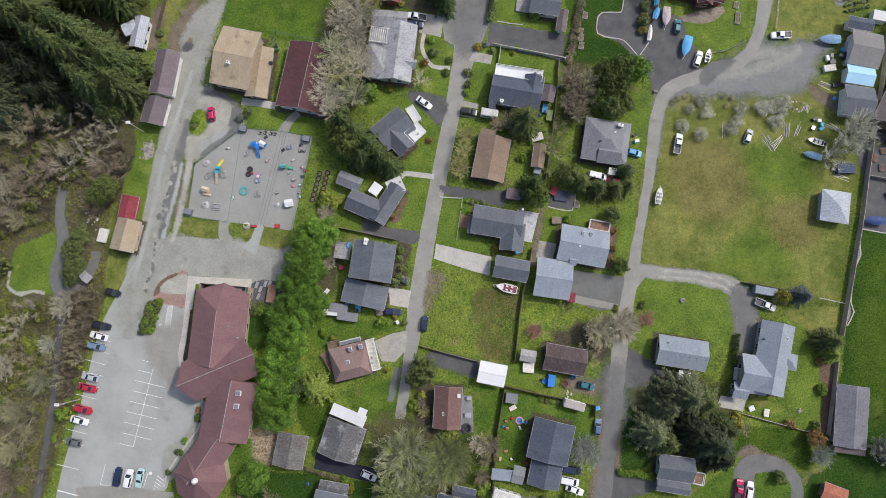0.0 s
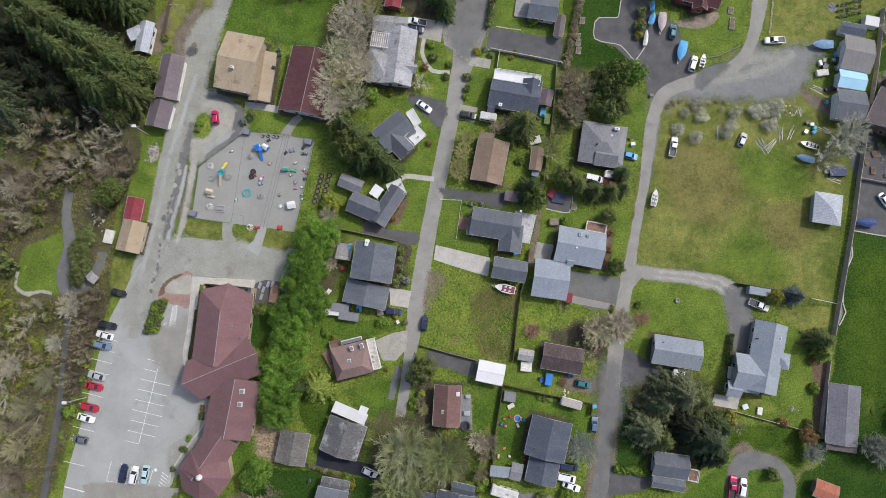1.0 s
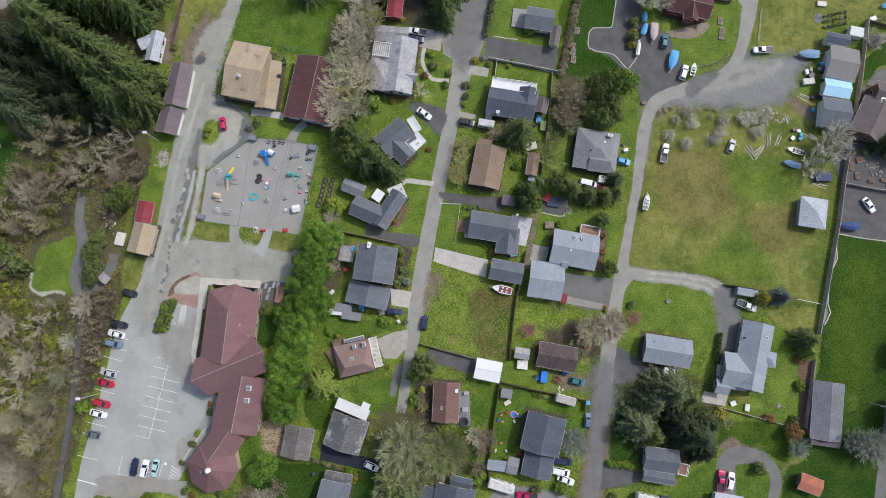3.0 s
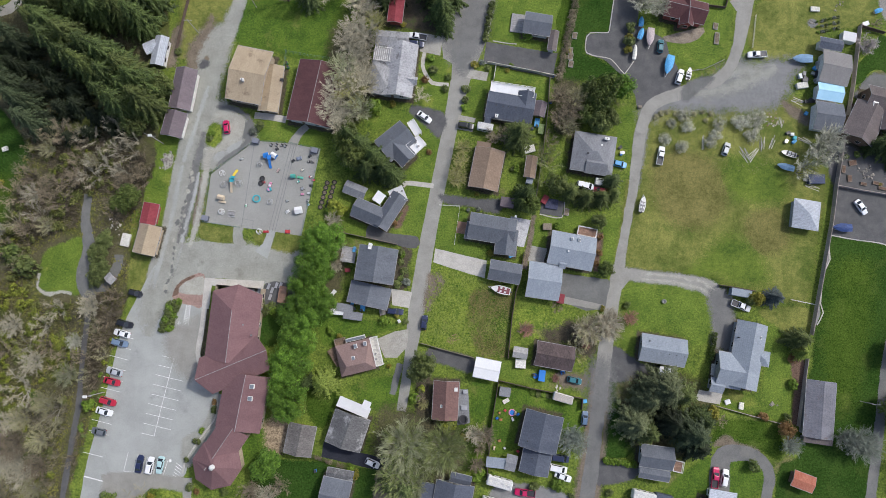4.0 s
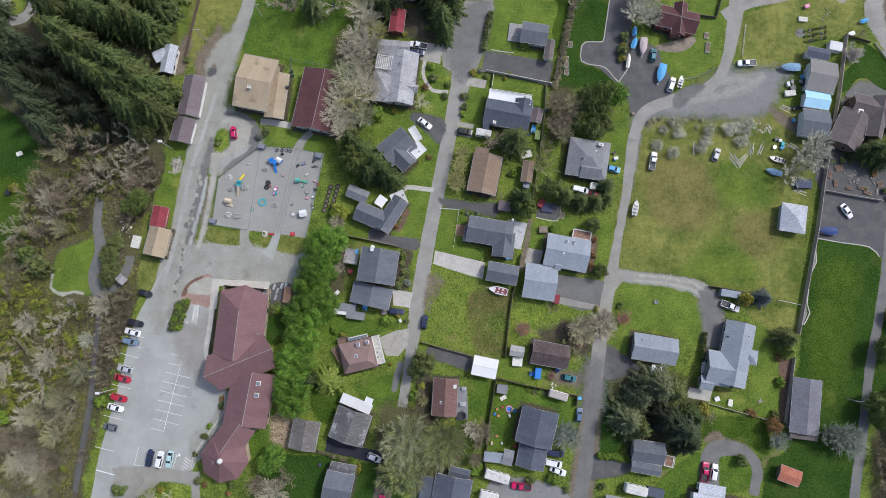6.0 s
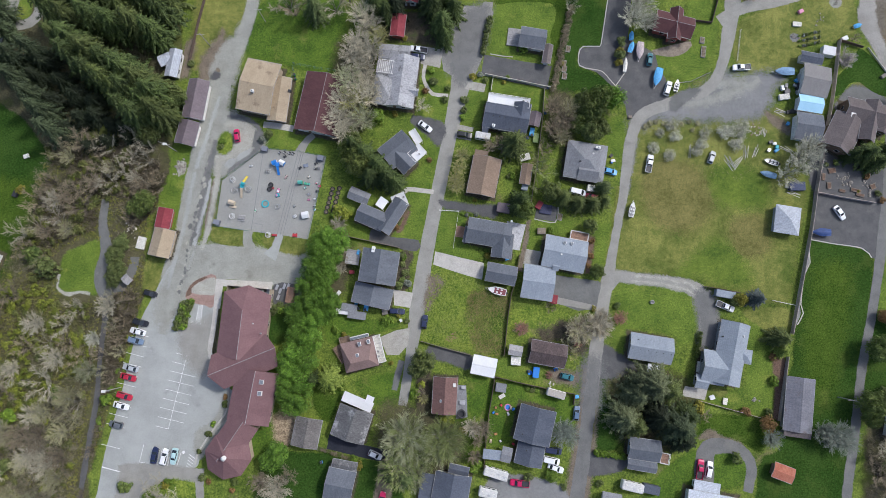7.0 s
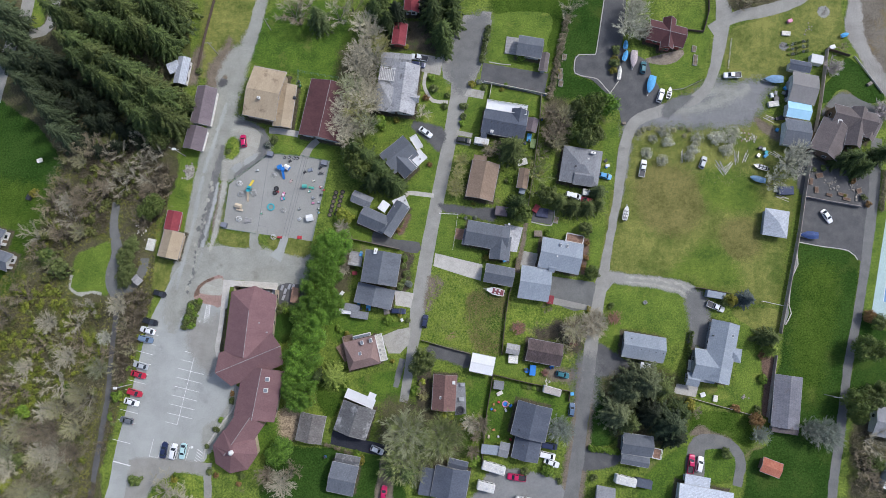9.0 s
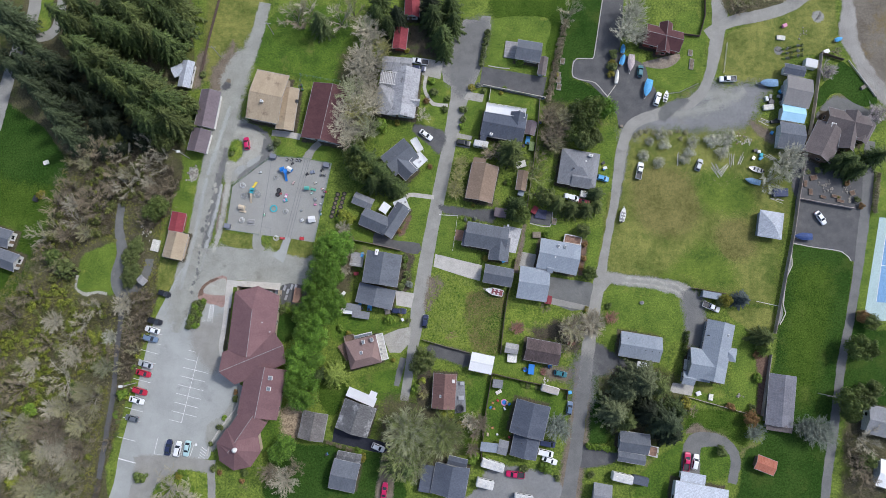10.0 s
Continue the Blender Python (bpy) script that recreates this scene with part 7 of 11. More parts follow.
def alder_mesh(rnd):
    """A leafless many-stemmed tree: stems that rise steeply from one foot and spread into a fan of fine twigs."""
    V, F, T, G = [], [], [], []
    n = 7
    for i in range(n):
        a = 2 * math.pi * (i + rnd.uniform(-0.4, 0.4)) / n
        reach = rnd.uniform(0.35, 1.0)
        high = rnd.uniform(0.9, 1.0) - 0.3 * reach
        p = Vector((math.cos(a) * 0.04, math.sin(a) * 0.04, -0.02))
        for s in range(5):
            way = a + rnd.uniform(-0.45, 0.45)
            q = p + Vector((math.cos(way) * reach / 5, math.sin(way) * reach / 5, high / 5 * (1.25 - 0.12 * s)))
            prism(T, G, p, q, 0.027 - 0.0045 * s, 0.0225 - 0.0045 * s)
            for e in range((0, 2, 4, 5, 6)[s]):
                b = way + rnd.choice((-1, 1)) * rnd.uniform(0.2, 1.2)
                u = p.lerp(q, rnd.uniform(0.2, 1.0))
                ln = rnd.uniform(0.15, 0.36)
                m = u + Vector((math.cos(b) * ln, math.sin(b) * ln, rnd.uniform(0.02, 0.12)))
                prism(V, F, u, m, 0.0075, 0.003)
                for k in range(9):
                    g = u.lerp(m, rnd.uniform(0.15, 1.0))
                    c = b + rnd.uniform(-1.2, 1.2)
                    d = rnd.uniform(0.06, 0.16)
                    blade(V, F, g, g + Vector((math.cos(c) * d, math.sin(c) * d, rnd.uniform(0.0, 0.09))), 0.0046, 0.002)
            p = q
    return (T, G), (V, F)


def fan_mesh(rnd):
    """A leafless tree with a dense dome of fine twigs that radiate from a few stems."""
    V, F, T, G = [], [], [], []
    prism(T, G, Vector((0, 0, -0.02)), Vector((0, 0, 0.2)), 0.05, 0.04)
    n = 32
    for i in range(n):
        a = 2 * math.pi * (i * 0.618 + rnd.uniform(-0.03, 0.03))
        reach = math.sqrt((i + 0.5) / n) * rnd.uniform(0.78, 1.0)
        tip = Vector((math.cos(a) * reach, math.sin(a) * reach, 0.96 - 0.42 * reach * reach - rnd.uniform(0, 0.05)))
        foot = Vector((math.cos(a) * 0.05, math.sin(a) * 0.05, 0.16 + 0.1 * rnd.random()))
        bend = foot.lerp(tip, 0.5) + Vector((rnd.uniform(-0.07, 0.07), rnd.uniform(-0.07, 0.07), 0.08))
        prism(T, G, foot, bend, 0.016, 0.011)
        prism(T, G, bend, tip, 0.011, 0.004)
        for e in range(11):
            t = rnd.uniform(0.12, 1.0)
            u = foot.lerp(bend, t * 2) if t < 0.5 else bend.lerp(tip, t * 2 - 1)
            b = a + rnd.uniform(-0.7, 0.7) * (4.4 if reach < 0.36 else 1)
            ln = rnd.uniform(0.14, 0.34)
            m = u + Vector((math.cos(b) * ln, math.sin(b) * ln, rnd.uniform(0.02, 0.14)))
            prism(V, F, u, m, 0.005, 0.0025)
            for k in range(6):
                g = u.lerp(m, rnd.uniform(0.1, 1.0))
                c = b + rnd.uniform(-0.7, 0.7)
                d = rnd.uniform(0.08, 0.2)
                blade(V, F, g, g + Vector((math.cos(c) * d, math.sin(c) * d, rnd.uniform(0.0, 0.08))), 0.0062, 0.0026)
    return (T, G), (V, F)


MAKERS = {"fan": (fan_mesh, "bare_tree", "tree"), "hedge": (lambda r: leaf_mesh(r, 46, 90, 0.075, 0.3), "hedge_tree", "tree"), "alder": (alder_mesh, "bare_tree", "tree"), "broom": (lambda r: leaf_mesh(r, 9, 26, 0.3, 0.4), "shrub", "shrub"), "conifer": (conifer_mesh, "conifer_tree", "conifer"), "leafy": (leaf_mesh, "broadleaf_tree", "tree"), "bare": (bare_mesh, "bare_tree", "tree"),
          "shrub": (lambda r: leaf_mesh(r, 12, 42, 0.26, 0.42), "shrub", "shrub"), "bush": (lambda r: leaf_mesh(r, 20, 46, 0.11, 0.36), "twiggy_bush", "shrub"), "dome": (lambda r: leaf_mesh(r, 24, 64, 0.075, 0.36), "twiggy_bush", "shrub")}
WORDS = {"fir": "dark green", "yew": "very dark green", "spruce": "dull dark green", "cedar": "olive green", "blue_spruce": "pale blue-green", "laurel": "glossy bright green", "holly": "dark evergreen", "olive": "olive green",
         "lime": "fresh lime green", "gold": "yellow-green", "rust": "rusty brown", "copper": "coppery red", "hemlock": "grey-olive", "greyleaf": "silvery grey-green", "pale": "pale leafless", "ash": "grey leafless", "brown": "brown leafless",
         "mossy": "mossy yellow-grey leafless", "broom": "yellow-green", "feather": "pale grey-green feathery", "willow": "yellow-twigged leafless", "sage": "sage-grey", "larch": "soft green feathery", "silver": "silvery grey", "budding": "budding yellow-green", "fresh": "bright yellow-green", "blossom": "pinkish white blossoming"}
GROVE = {}
seeds = random.Random(11)


def plant(kind, look_name, x, y, h, r, where="in the yards", group=""):
    """A tree or shrub of height h and crown radius r; three shapes of each kind take turns."""
    maker, name, category = MAKERS[kind]
    shape = seeds.randrange(3)
    key = (kind, look_name, shape)
    m = Matrix.LocRotScale((x, y, 0), Euler((0, 0, seeds.uniform(0, 6.28))), (r * seeds.uniform(0.92, 1.08), r * seeds.uniform(0.92, 1.08), h))
    if key in GROVE:
        o = copy_thing(GROVE[key], m)
    else:
        trunk, crown = maker(random.Random(hash_of(kind) * 10 + shape))
        o = new(name)
        part("trunk", trunk, LOOKS[look_name][0], o)
        part("crown", crown, LOOKS[look_name][1], o)
        GROVE[key] = o
        o = copy_thing(o, m)
        scene.collection.objects.unlink(GROVE[key])
        for c in GROVE[key].children:
            scene.collection.objects.unlink(c)
    size = "tall" if h > 15 else "medium-sized" if h > 6 else "small"
    tagged(o, "%s %s %s %s" % (size, WORDS[look_name], category, where), category, group)
    return o


def hash_of(word):
    return sum(ord(c) * (i + 1) for i, c in enumerate(word))


MEADOW = [(-158.7, 67.0), (-132.5, 61.4), (-122.2, 51.7), (-118.8, 44.7), (-122.9, 31.4), (-128.1, 18.6), (-134.1, 3.8), (-152.6, 0.1)]


def within(outline, px, py):
    inside = False
    for (ax, ay), (bx, by) in zip(outline, outline[1:] + outline[:1]):
        if (ay > py) != (by > py) and px < (bx - ax) * (py - ay) / (by - ay) + ax:
            inside = not inside
    return inside


def scatter(kind, looks, outline, spacing, h, r, where, group, seed):
    """Plants at uneven spacing inside an outline; h and r are ranges."""
    rnd = random.Random(seed)
    xs, ys = [p[0] for p in outline], [p[1] for p in outline]
    x = min(xs)
    while x < max(xs):
        y = min(ys)
        while y < max(ys):
            px, py = x + rnd.uniform(-0.45, 0.45) * spacing, y + rnd.uniform(-0.45, 0.45) * spacing
            hh, rr, lk = rnd.uniform(*h), rnd.uniform(*r), rnd.choice(looks)
            if within(outline, px, py) and not within(MEADOW, px, py):
                plant(kind, lk, px, py, hh, rr, where, group)
            y += spacing
        x += spacing


# conifer wood in the north-west
UPPER = [-114.5, 94.0, -108.2, 91.8, -102.2, 94.0, -95.9, 90.9, -90.3, 93.4, -84.8, 90.1, -110.5, 86.7, -103.8, 86.7, -97.8, 84.9, -92.1, 85.5, -86.7, 83.1, -117.7, 89.9, -83.7, 95.6, -102.6, 100.1, -91.1, 99.6]
LOWER = [-113.6, 80.7, -109.0, 79.5, -108.7, 74.6, -103.6, 76.1, -103.2, 70.0, -98.6, 73.2, -97.6, 67.2, -93.3, 70.6, -91.9, 64.7, -87.9, 67.2, -86.9, 61.2, -83.6, 63.0, -82.6, 57.7, -88.4, 56.6, -92.6, 59.4]
OUTER = [-131.4, 73.8, -127.0, 74.9, -126.2, 68.5, -121.6, 63.5, -118.2, 58.9, -115.4, 52.9, -133.3, 84.3, -134.9, 90.7, -140.9, 95.3, -139.5, 78.9, -122.0, 77.5]
for k, (row, look_name, h, r) in enumerate(((UPPER, "fir", 18, 5.7), (LOWER, "fir", 19, 5.9), (OUTER, "spruce", 17, 4.4))):
    for i in range(0, len(row), 2):
        plant("conifer", "cedar" if k < 2 and i % 6 == 0 else look_name, row[i], row[i + 1], h + (i * 7 % 5) * 0.7, r + (i * 5 % 4) * 0.3, "in the dense north-western wood", "conifers of the wood")
plant("leafy", "olive", -80.3, 64.5, 9, 3.6, "at the edge of the wood")
plant("leafy", "olive", -87.8, 52.6, 9, 3.6, "at the edge of the wood")
plant("leafy", "holly", -91.6, 57.1, 10, 3.6, "at the edge of the wood")
plant("leafy", "holly", -88.3, 32.2, 8, 3.8, "beside the path in the wood")
plant("leafy", "holly", -91.1, 30.0, 7, 3.4, "beside the path in the wood")
plant("leafy", "olive", -97.2, 16.3, 4.5, 3.4, "beside the path in the wood")
plant("leafy", "olive", -96.5, 11.9, 4.5, 3.2, "beside the path in the wood")
plant("leafy", "olive", -97.4, 9.0, 4, 2.8, "beside the path in the wood")
plant("leafy", "olive", -95.2, 20.1, 4, 3.0, "beside the path in the wood")

# added trees that fill the shaded gap, its darkness put into their needles
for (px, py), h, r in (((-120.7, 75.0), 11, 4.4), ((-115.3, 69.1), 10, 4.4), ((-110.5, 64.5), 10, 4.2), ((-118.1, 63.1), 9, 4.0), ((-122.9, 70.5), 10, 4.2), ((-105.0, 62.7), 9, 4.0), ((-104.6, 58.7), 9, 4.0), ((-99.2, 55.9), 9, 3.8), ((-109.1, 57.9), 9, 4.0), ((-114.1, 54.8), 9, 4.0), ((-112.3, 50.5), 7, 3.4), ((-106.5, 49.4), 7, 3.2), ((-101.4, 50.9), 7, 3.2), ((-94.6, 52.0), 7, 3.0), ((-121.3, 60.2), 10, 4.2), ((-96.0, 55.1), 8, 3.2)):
    plant("conifer", "yew", px, py, h, r, "added in the wood's dark gap, shade put into the needles", "dark trees of the wood")

# bare wood down the western side
BROOM_ZONE = [(-136.0, 12.0), (-116.5, 6.5), (-114.0, 3.0), (-103.5, 2.0), (-102.2, -18.0), (-113.0, -20.0), (-118.0, -36.0), (-140.0, -36.0), (-144.0, -8.0)]
BARE_NORTH = [(-120.7, 53.0), (-108.3, 52.2), (-91.3, 49.9), (-86.0, 42.8), (-88.0, 33.5), (-94.1, 33.5), (-100.5, 34.5), (-104.6, 23.5), (-115.2, 20.9), (-121.4, 7.6), (-128.3, 22.0)]
BARE_SOUTH = [(-104.0, -24.0), (-104.6, -35.9), (-107.4, -49.8), (-110.0, -66.0), (-146.0, -66.0), (-142.0, -36.0), (-122.0, -33.0), (-114.0, -22.0)]
LANE_SIDE = [(-98.5, 33.5), (-94.4, 25.8), (-93.6, 38.1), (-87.2, 45.9), (-83.0, 42.0), (-85.0, 33.5), (-89.9, 27.3), (-95.3, 21.7), (-93.9, 25.0)]
THICKET = [(-98.2, 4.4), (-94.7, 6.0), (-90.8, 5.4), (-89.2, 3.9), (-90.5, -1.3), (-92.3, -6.6), (-94.9, -17.3), (-97.4, -27.1), (-100.4, -39.5), (-102.4, -50.1), (-103.4, -60.1), (-105.0, -60.0), (-101.4, -35.9), (-99.4, -24.5), (-98.9, -13.0), (-98.2, -4.2)]
scatter("alder", ["brown", "ash", "brown", "mossy"], BARE_NORTH, 7.4, (5, 8), (3.2, 4.6), "in the bare western wood", "bare trees of the wood", 3)
scatter("fan", ["brown", "ash", "brown", "mossy", "brown"], BARE_NORTH, 9.0, (4.5, 6.5), (2.4, 3.4), "in the bare western wood", "bare trees of the wood", 8)
scatter("fan", ["ash", "feather", "mossy", "pale", "brown"], BARE_SOUTH, 6.4, (4.5, 7), (3.2, 4.6), "in the bare western wood", "bare trees of the wood", 13)
scatter("alder", ["brown", "ash", "brown"], LANE_SIDE, 4.6, (4, 6.5), (2.4, 3.4), "in the thicket beside the lane", "thicket trees", 4)
scatter("alder", ["brown", "brown", "mossy"], THICKET, 3.6, (3.5, 5.5), (1.7, 2.5), "in the brush beside the car park", "thicket trees", 22)
scatter("alder", ["ash", "brown"], [(-111.1, 51.5), (-100.9, 55.4), (-90.0, 53.8), (-84.2, 47.5), (-87.1, 44.4), (-101.8, 45.9)], 5.5, (7, 10), (2.6, 3.8), "at the edge of the conifer wood", "bare trees of the wood", 6)
for px, py, h, r, lk in ((-119.2, -4.0, 5, 3.8, "pale"), (-112.8, -14.3, 5, 3.8, "pale"), (-98.2, 1.2, 5, 3.9, "ash"), (-101.9, -8.6, 4, 2.6, "silver"), (-103.0, -17.6, 5, 3.6, "feather"), (-125.2, -17.2, 4, 3.0, "pale")):
    plant("fan", lk, px, py, h, r, "in the bare western wood", "bare trees of the wood")
for px, py, h, r, lk in ((-111.0, -4.7, 5, 3.6, "pale"), (-107.0, 0.4, 5, 3.6, "pale"), (-115.0, -21.1, 7, 5.0, "pale"), (-126.3, -19.0, 6, 3.4, "ash"), (-106.3, -27.1, 7, 5.0, "mossy"), (-130.4, -33.6, 7, 4.6, "ash"), (-128.2, -24.1, 7, 5.0, "brown"),
                         (-133.0, -3.0, 7, 5.0, "brown"), (-128.0, 4.0, 6, 4.4, "brown"), (-104.5, -13.5, 5, 3.4, "brown"), (-122.0, -11.0, 5, 3.4, "brown"), (-136.0, -14.0, 7, 4.6, "brown"), (-116.0, -10.0, 4, 3.0, "mossy"), (-110.0, -9.6, 4, 3.0, "brown")):
    plant("alder", lk, px, py, h, r * 1.1, "in the bare western wood", "bare trees of the wood")


def drifts(name, label, outline, spacing, h, r, look_name, seed, bare=0.0):
    """Low shrubs in drifts, thick in places, joined into one piece of undergrowth."""
    rnd = random.Random(seed)
    V, F = [], []
    shapes = [leaf_mesh(random.Random(60 + q), 9, 26, 0.3, 0.4)[1] for q in range(4)]
    x = min(p[0] for p in outline)
    while x < max(p[0] for p in outline):
        y = min(p[1] for p in outline)
        while y < max(p[1] for p in outline):
            px, py = x + rnd.uniform(-0.5, 0.5) * spacing, y + rnd.uniform(-0.5, 0.5) * spacing
            rr, hh, a = rnd.uniform(*r), rnd.uniform(*h), rnd.uniform(0, 6.28)
            vv, ff = shapes[rnd.randrange(4)]
            thick = noise.noise(Vector((px * 0.14, py * 0.14, seed))) + 0.4 * noise.noise(Vector((px * 0.4, py * 0.4, 1.0)))
            if within(outline, px, py) and not within(MEADOW, px, py) and thick > bare + rnd.uniform(-0.25, 0.2):
                k = len(V)
                V += [(px + rr * (v[0] * math.cos(a) - v[1] * math.sin(a)), py + rr * (v[0] * math.sin(a) + v[1] * math.cos(a)), hh * v[2]) for v in vv]
                F += [tuple(q + k for q in f) for f in ff]
            y += spacing
        x += spacing
    return tagged(part(name, (V, F), LOOKS[look_name][1], None), label, "undergrowth", kind="stuff")


drifts("broom_drift", "yellow-green broom in drifts under bare trees", BROOM_ZONE, 2.0, (0.8, 1.9), (0.8, 1.6), "broom_low", 41, -0.05)
drifts("shrub_drift", "olive undergrowth shrubs under bare trees", BROOM_ZONE, 3.4, (0.8, 1.6), (0.8, 1.5), "olive_low", 42)
drifts("shrub_drift", "olive undergrowth shrubs in the bare wood", BARE_NORTH, 3.0, (1.2, 2.4), (1.0, 1.9), "olive_low", 5, -0.1)
drifts("broom_drift", "yellow-green broom in the bare wood", BARE_NORTH, 3.6, (1.0, 1.8), (0.8, 1.5), "broom_low", 6, 0.05)
drifts("shrub_drift", "olive undergrowth shrubs in the southern wood", BARE_SOUTH, 4.0, (1.2, 2.2), (1.0, 1.8), "olive_low", 15)
drifts("broom_drift", "yellow-green broom in the southern wood", BARE_SOUTH, 4.4, (1.0, 1.8), (0.8, 1.4), "broom_low", 16, 0.05)
scatter("broom", ["lime", "olive", "broom"], [(-91.7, -5.7), (-90.3, -1.3), (-92.3, -8.6), (-94.5, -20.2), (-97.3, -33.1), (-99.4, -44.3), (-101.6, -44.3), (-99.6, -31.6), (-96.0, -18.8), (-93.7, -8.6)], 3.2, (0.8, 1.6), (0.9, 1.5), "along the car park's edge", "verge shrubs", 7)
for px, py, h, r, lk in ((-111.8, -24.8, 3.5, 2.4, "holly"), (-125.4, -30.6, 3.2, 2.6, "lime"), (-127.0, -33.5, 2.4, 1.6, "lime"), (-97.4, -26.1, 3.0, 2.0, "lime"), (-126.4, -45.7, 3.4, 3.0, "olive"), (-129.0, -52.0, 3.0, 2.6, "broom"), (-116.6, 12.0, 5, 3.2, "olive"), (-121.0, 16.0, 5, 3.4, "holly")):
    plant("shrub", lk, px, py, h, r, "among bare trees of the wood", "evergreens of the wood")

# tall evergreen hedge behind the church
HEDGE = [-34.5, 21.3, -30.6, 20.3, -36.3, 17.6, -32.9, 15.4, -37.6, 12.5, -33.6, 10.3, -39.4, 7.7, -35.3, 5.2, -32.4, 1.6, -38.8, 2.3, -42.3, -1.2, -37.2, -2.7,
         -41.8, -6.9, -37.8, -8.6, -43.4, -12.6, -39.4, -14.0, -44.4, -18.2, -40.3, -19.6, -44.5, -23.7, -40.5, -24.9, -42.4, -27.3, -35.2, -0.5]
for i in range(0, len(HEDGE), 2):
    plant("hedge", "laurel", HEDGE[i], HEDGE[i + 1], 7.2 + (i * 3 % 5) * 0.35, 4.0 + (i * 7 % 4) * 0.16, "in the broad hedge behind the church", "hedge trees")
plant("conifer", "fresh", -32.1, -19.6, 9, 5.2, "behind the church hedge")
plant("conifer", "fir", -36.8, -19.6, 9, 2.6, "behind the church hedge")
plant("leafy", "laurel", -47.2, -41.3, 6.5, 4.4, "behind the octagon")
plant("leafy", "laurel", -49.2, -43.3, 5.5, 3.4, "behind the octagon")
plant("fan", "ash", -46.8, -50.8, 5, 4.4, "behind the octagon", "bare bushes behind the octagon")
plant("fan", "brown", -51.0, -48.4, 4, 2.6, "behind the octagon", "bare bushes behind the octagon")
plant("bare", "brown", -51.2, -48.8, 6, 3.6, "behind the octagon")
plant("bare", "brown", -43.6, -47.2, 6, 3.6, "behind the octagon")
plant("bare", "pale", -80.5, -53.1, 8, 6.4, "below the car park")
plant("bare", "pale", -75.3, -55.5, 7, 5.0, "below the car park")

# yards west of the middle street
for i, (px, py, r) in enumerate(((-25.3, 81.5, 4.4), (-26.9, 77.6, 5.0), (-24.2, 73.0, 5.2), (-28.3, 69.4, 4.8), (-22.8, 68.6, 4.6), (-30.0, 63.0, 5.2), (-26.1, 62.2, 5.0), (-21.8, 64.2, 4.2), (-31.2, 57.6, 5.0), (-27.1, 56.1, 4.6), (-23.3, 57.6, 4.2),
                                 (-29.3, 53.0, 3.8), (-22.2, 86.6, 4.6), (-19.2, 83.0, 4.0), (-25.4, 66.2, 4.6), (-21.8, 78.4, 4.4), (-24.8, 90.4, 4.6))):
    plant("fan", ("pale", "ash", "pale", "feather", "pale", "ash", "willow")[i % 7], px, py, 7.5 + 0.6 * (i % 4), r, "between the hall and the white-roofed house", "bare trees between the houses")
for (px, py), h, r, lk in (((-26.5, 49.5), 11, 4.2, "fir"), ((-23.0, 46.5), 12, 4.8, "fir"), ((-19.0, 43.0), 13, 5.2, "fir"), ((-21.2, 40.2), 11, 4.8, "fir"), ((-16.3, 39.6), 12, 4.8, "fir"), ((-13.8, 38.1), 9, 3.6, "fir"), ((-25.3, 43.4), 11, 4.4, "cedar"), ((-28.1, 47.8), 8, 3.4, "holly"), ((-27.0, 51.4), 8, 3.4, "olive")):
    plant("conifer" if lk == "fir" else "leafy", lk, px, py, h, r, "between two slate-roofed houses", "dark trees between the houses")
plant("shrub", "lime", -19.8, 58.7, 3.2, 2.4, "beside the white-roofed house")
plant("shrub", "broom", -29.8, 29.2, 3.2, 3.0, "below the vegetable beds")
plant("shrub", "lime", -31.3, 28.2, 2.6, 2.2, "below the vegetable beds")
for px, py, r, lk in ((-30.6, 25.8, 2.6, "ash"), (-29.6, 22.8, 2.2, "brown"), (-29.2, 18.6, 2.0, "ash"), (-29.6, 15.2, 2.4, "brown"), (-29.8, 12.6, 2.0, "ash")):
    plant("fan", lk, px, py, 3.6, r, "beside the hedge", "bare bushes along the hedge")
plant("bare", "brown", -8.3, 67.4, 3, 1.9, "beside the white-roofed house")
plant("bare", "ash", -5.9, 62.4, 4, 2.8, "beside the white-roofed house")
plant("leafy", "olive", -5.1, -14.7, 8.5, 4.2, "at the end of the street")
plant("leafy", "olive", -7.0, -17.2, 6.5, 3.0, "at the end of the street")
for (px, py), h, r, lk in (((-9.2, -46.4), 12, 5.0, "larch"), ((-13.6, -46.0), 11, 4.0, "larch")):
    plant("conifer", lk, px, py, h, r, "south of the street's end", "southern feathery trees")
for (px, py), h, r, lk in (((-9.6, -35.4), 12, 8.0, "feather"), ((-9.0, -35.8), 11, 7.2, "budding"), ((-10.6, -36.8), 10, 6.6, "feather"), ((0.4, -36.2), 12, 6.6, "budding"), ((1.0, -35.6), 11, 6.0, "budding"), ((-0.6, -38.2), 10, 5.6, "feather"),
                           ((-11.4, -44.0), 11, 6.2, "budding"), ((-8.4, -45.0), 10, 5.6, "feather"), ((-4.4, -41.0), 9, 4.8, "budding")):
    plant("fan", lk, px, py, h, r, "south of the street's end", "southern feathery trees")
plant("shrub", "rust", -6.9, -37.6, 3, 2.4, "under the feathery trees")
for px, py, h, r, lk in ((9.0, -33.4, 4.6, 3.0, "ash"), (12.0, -33.8, 4.8, 3.2, "brown"), (9.8, -41.6, 3.6, 2.4, "brown"), (10.6, -37.6, 2.6, 1.6, "brown")):
    plant("fan", lk, px, py, h, r, "along a back yard fence", "bare back yard bushes")
plant("shrub", "broom", 2.0, -31.2, 2.4, 2.3, "beside a brown house")
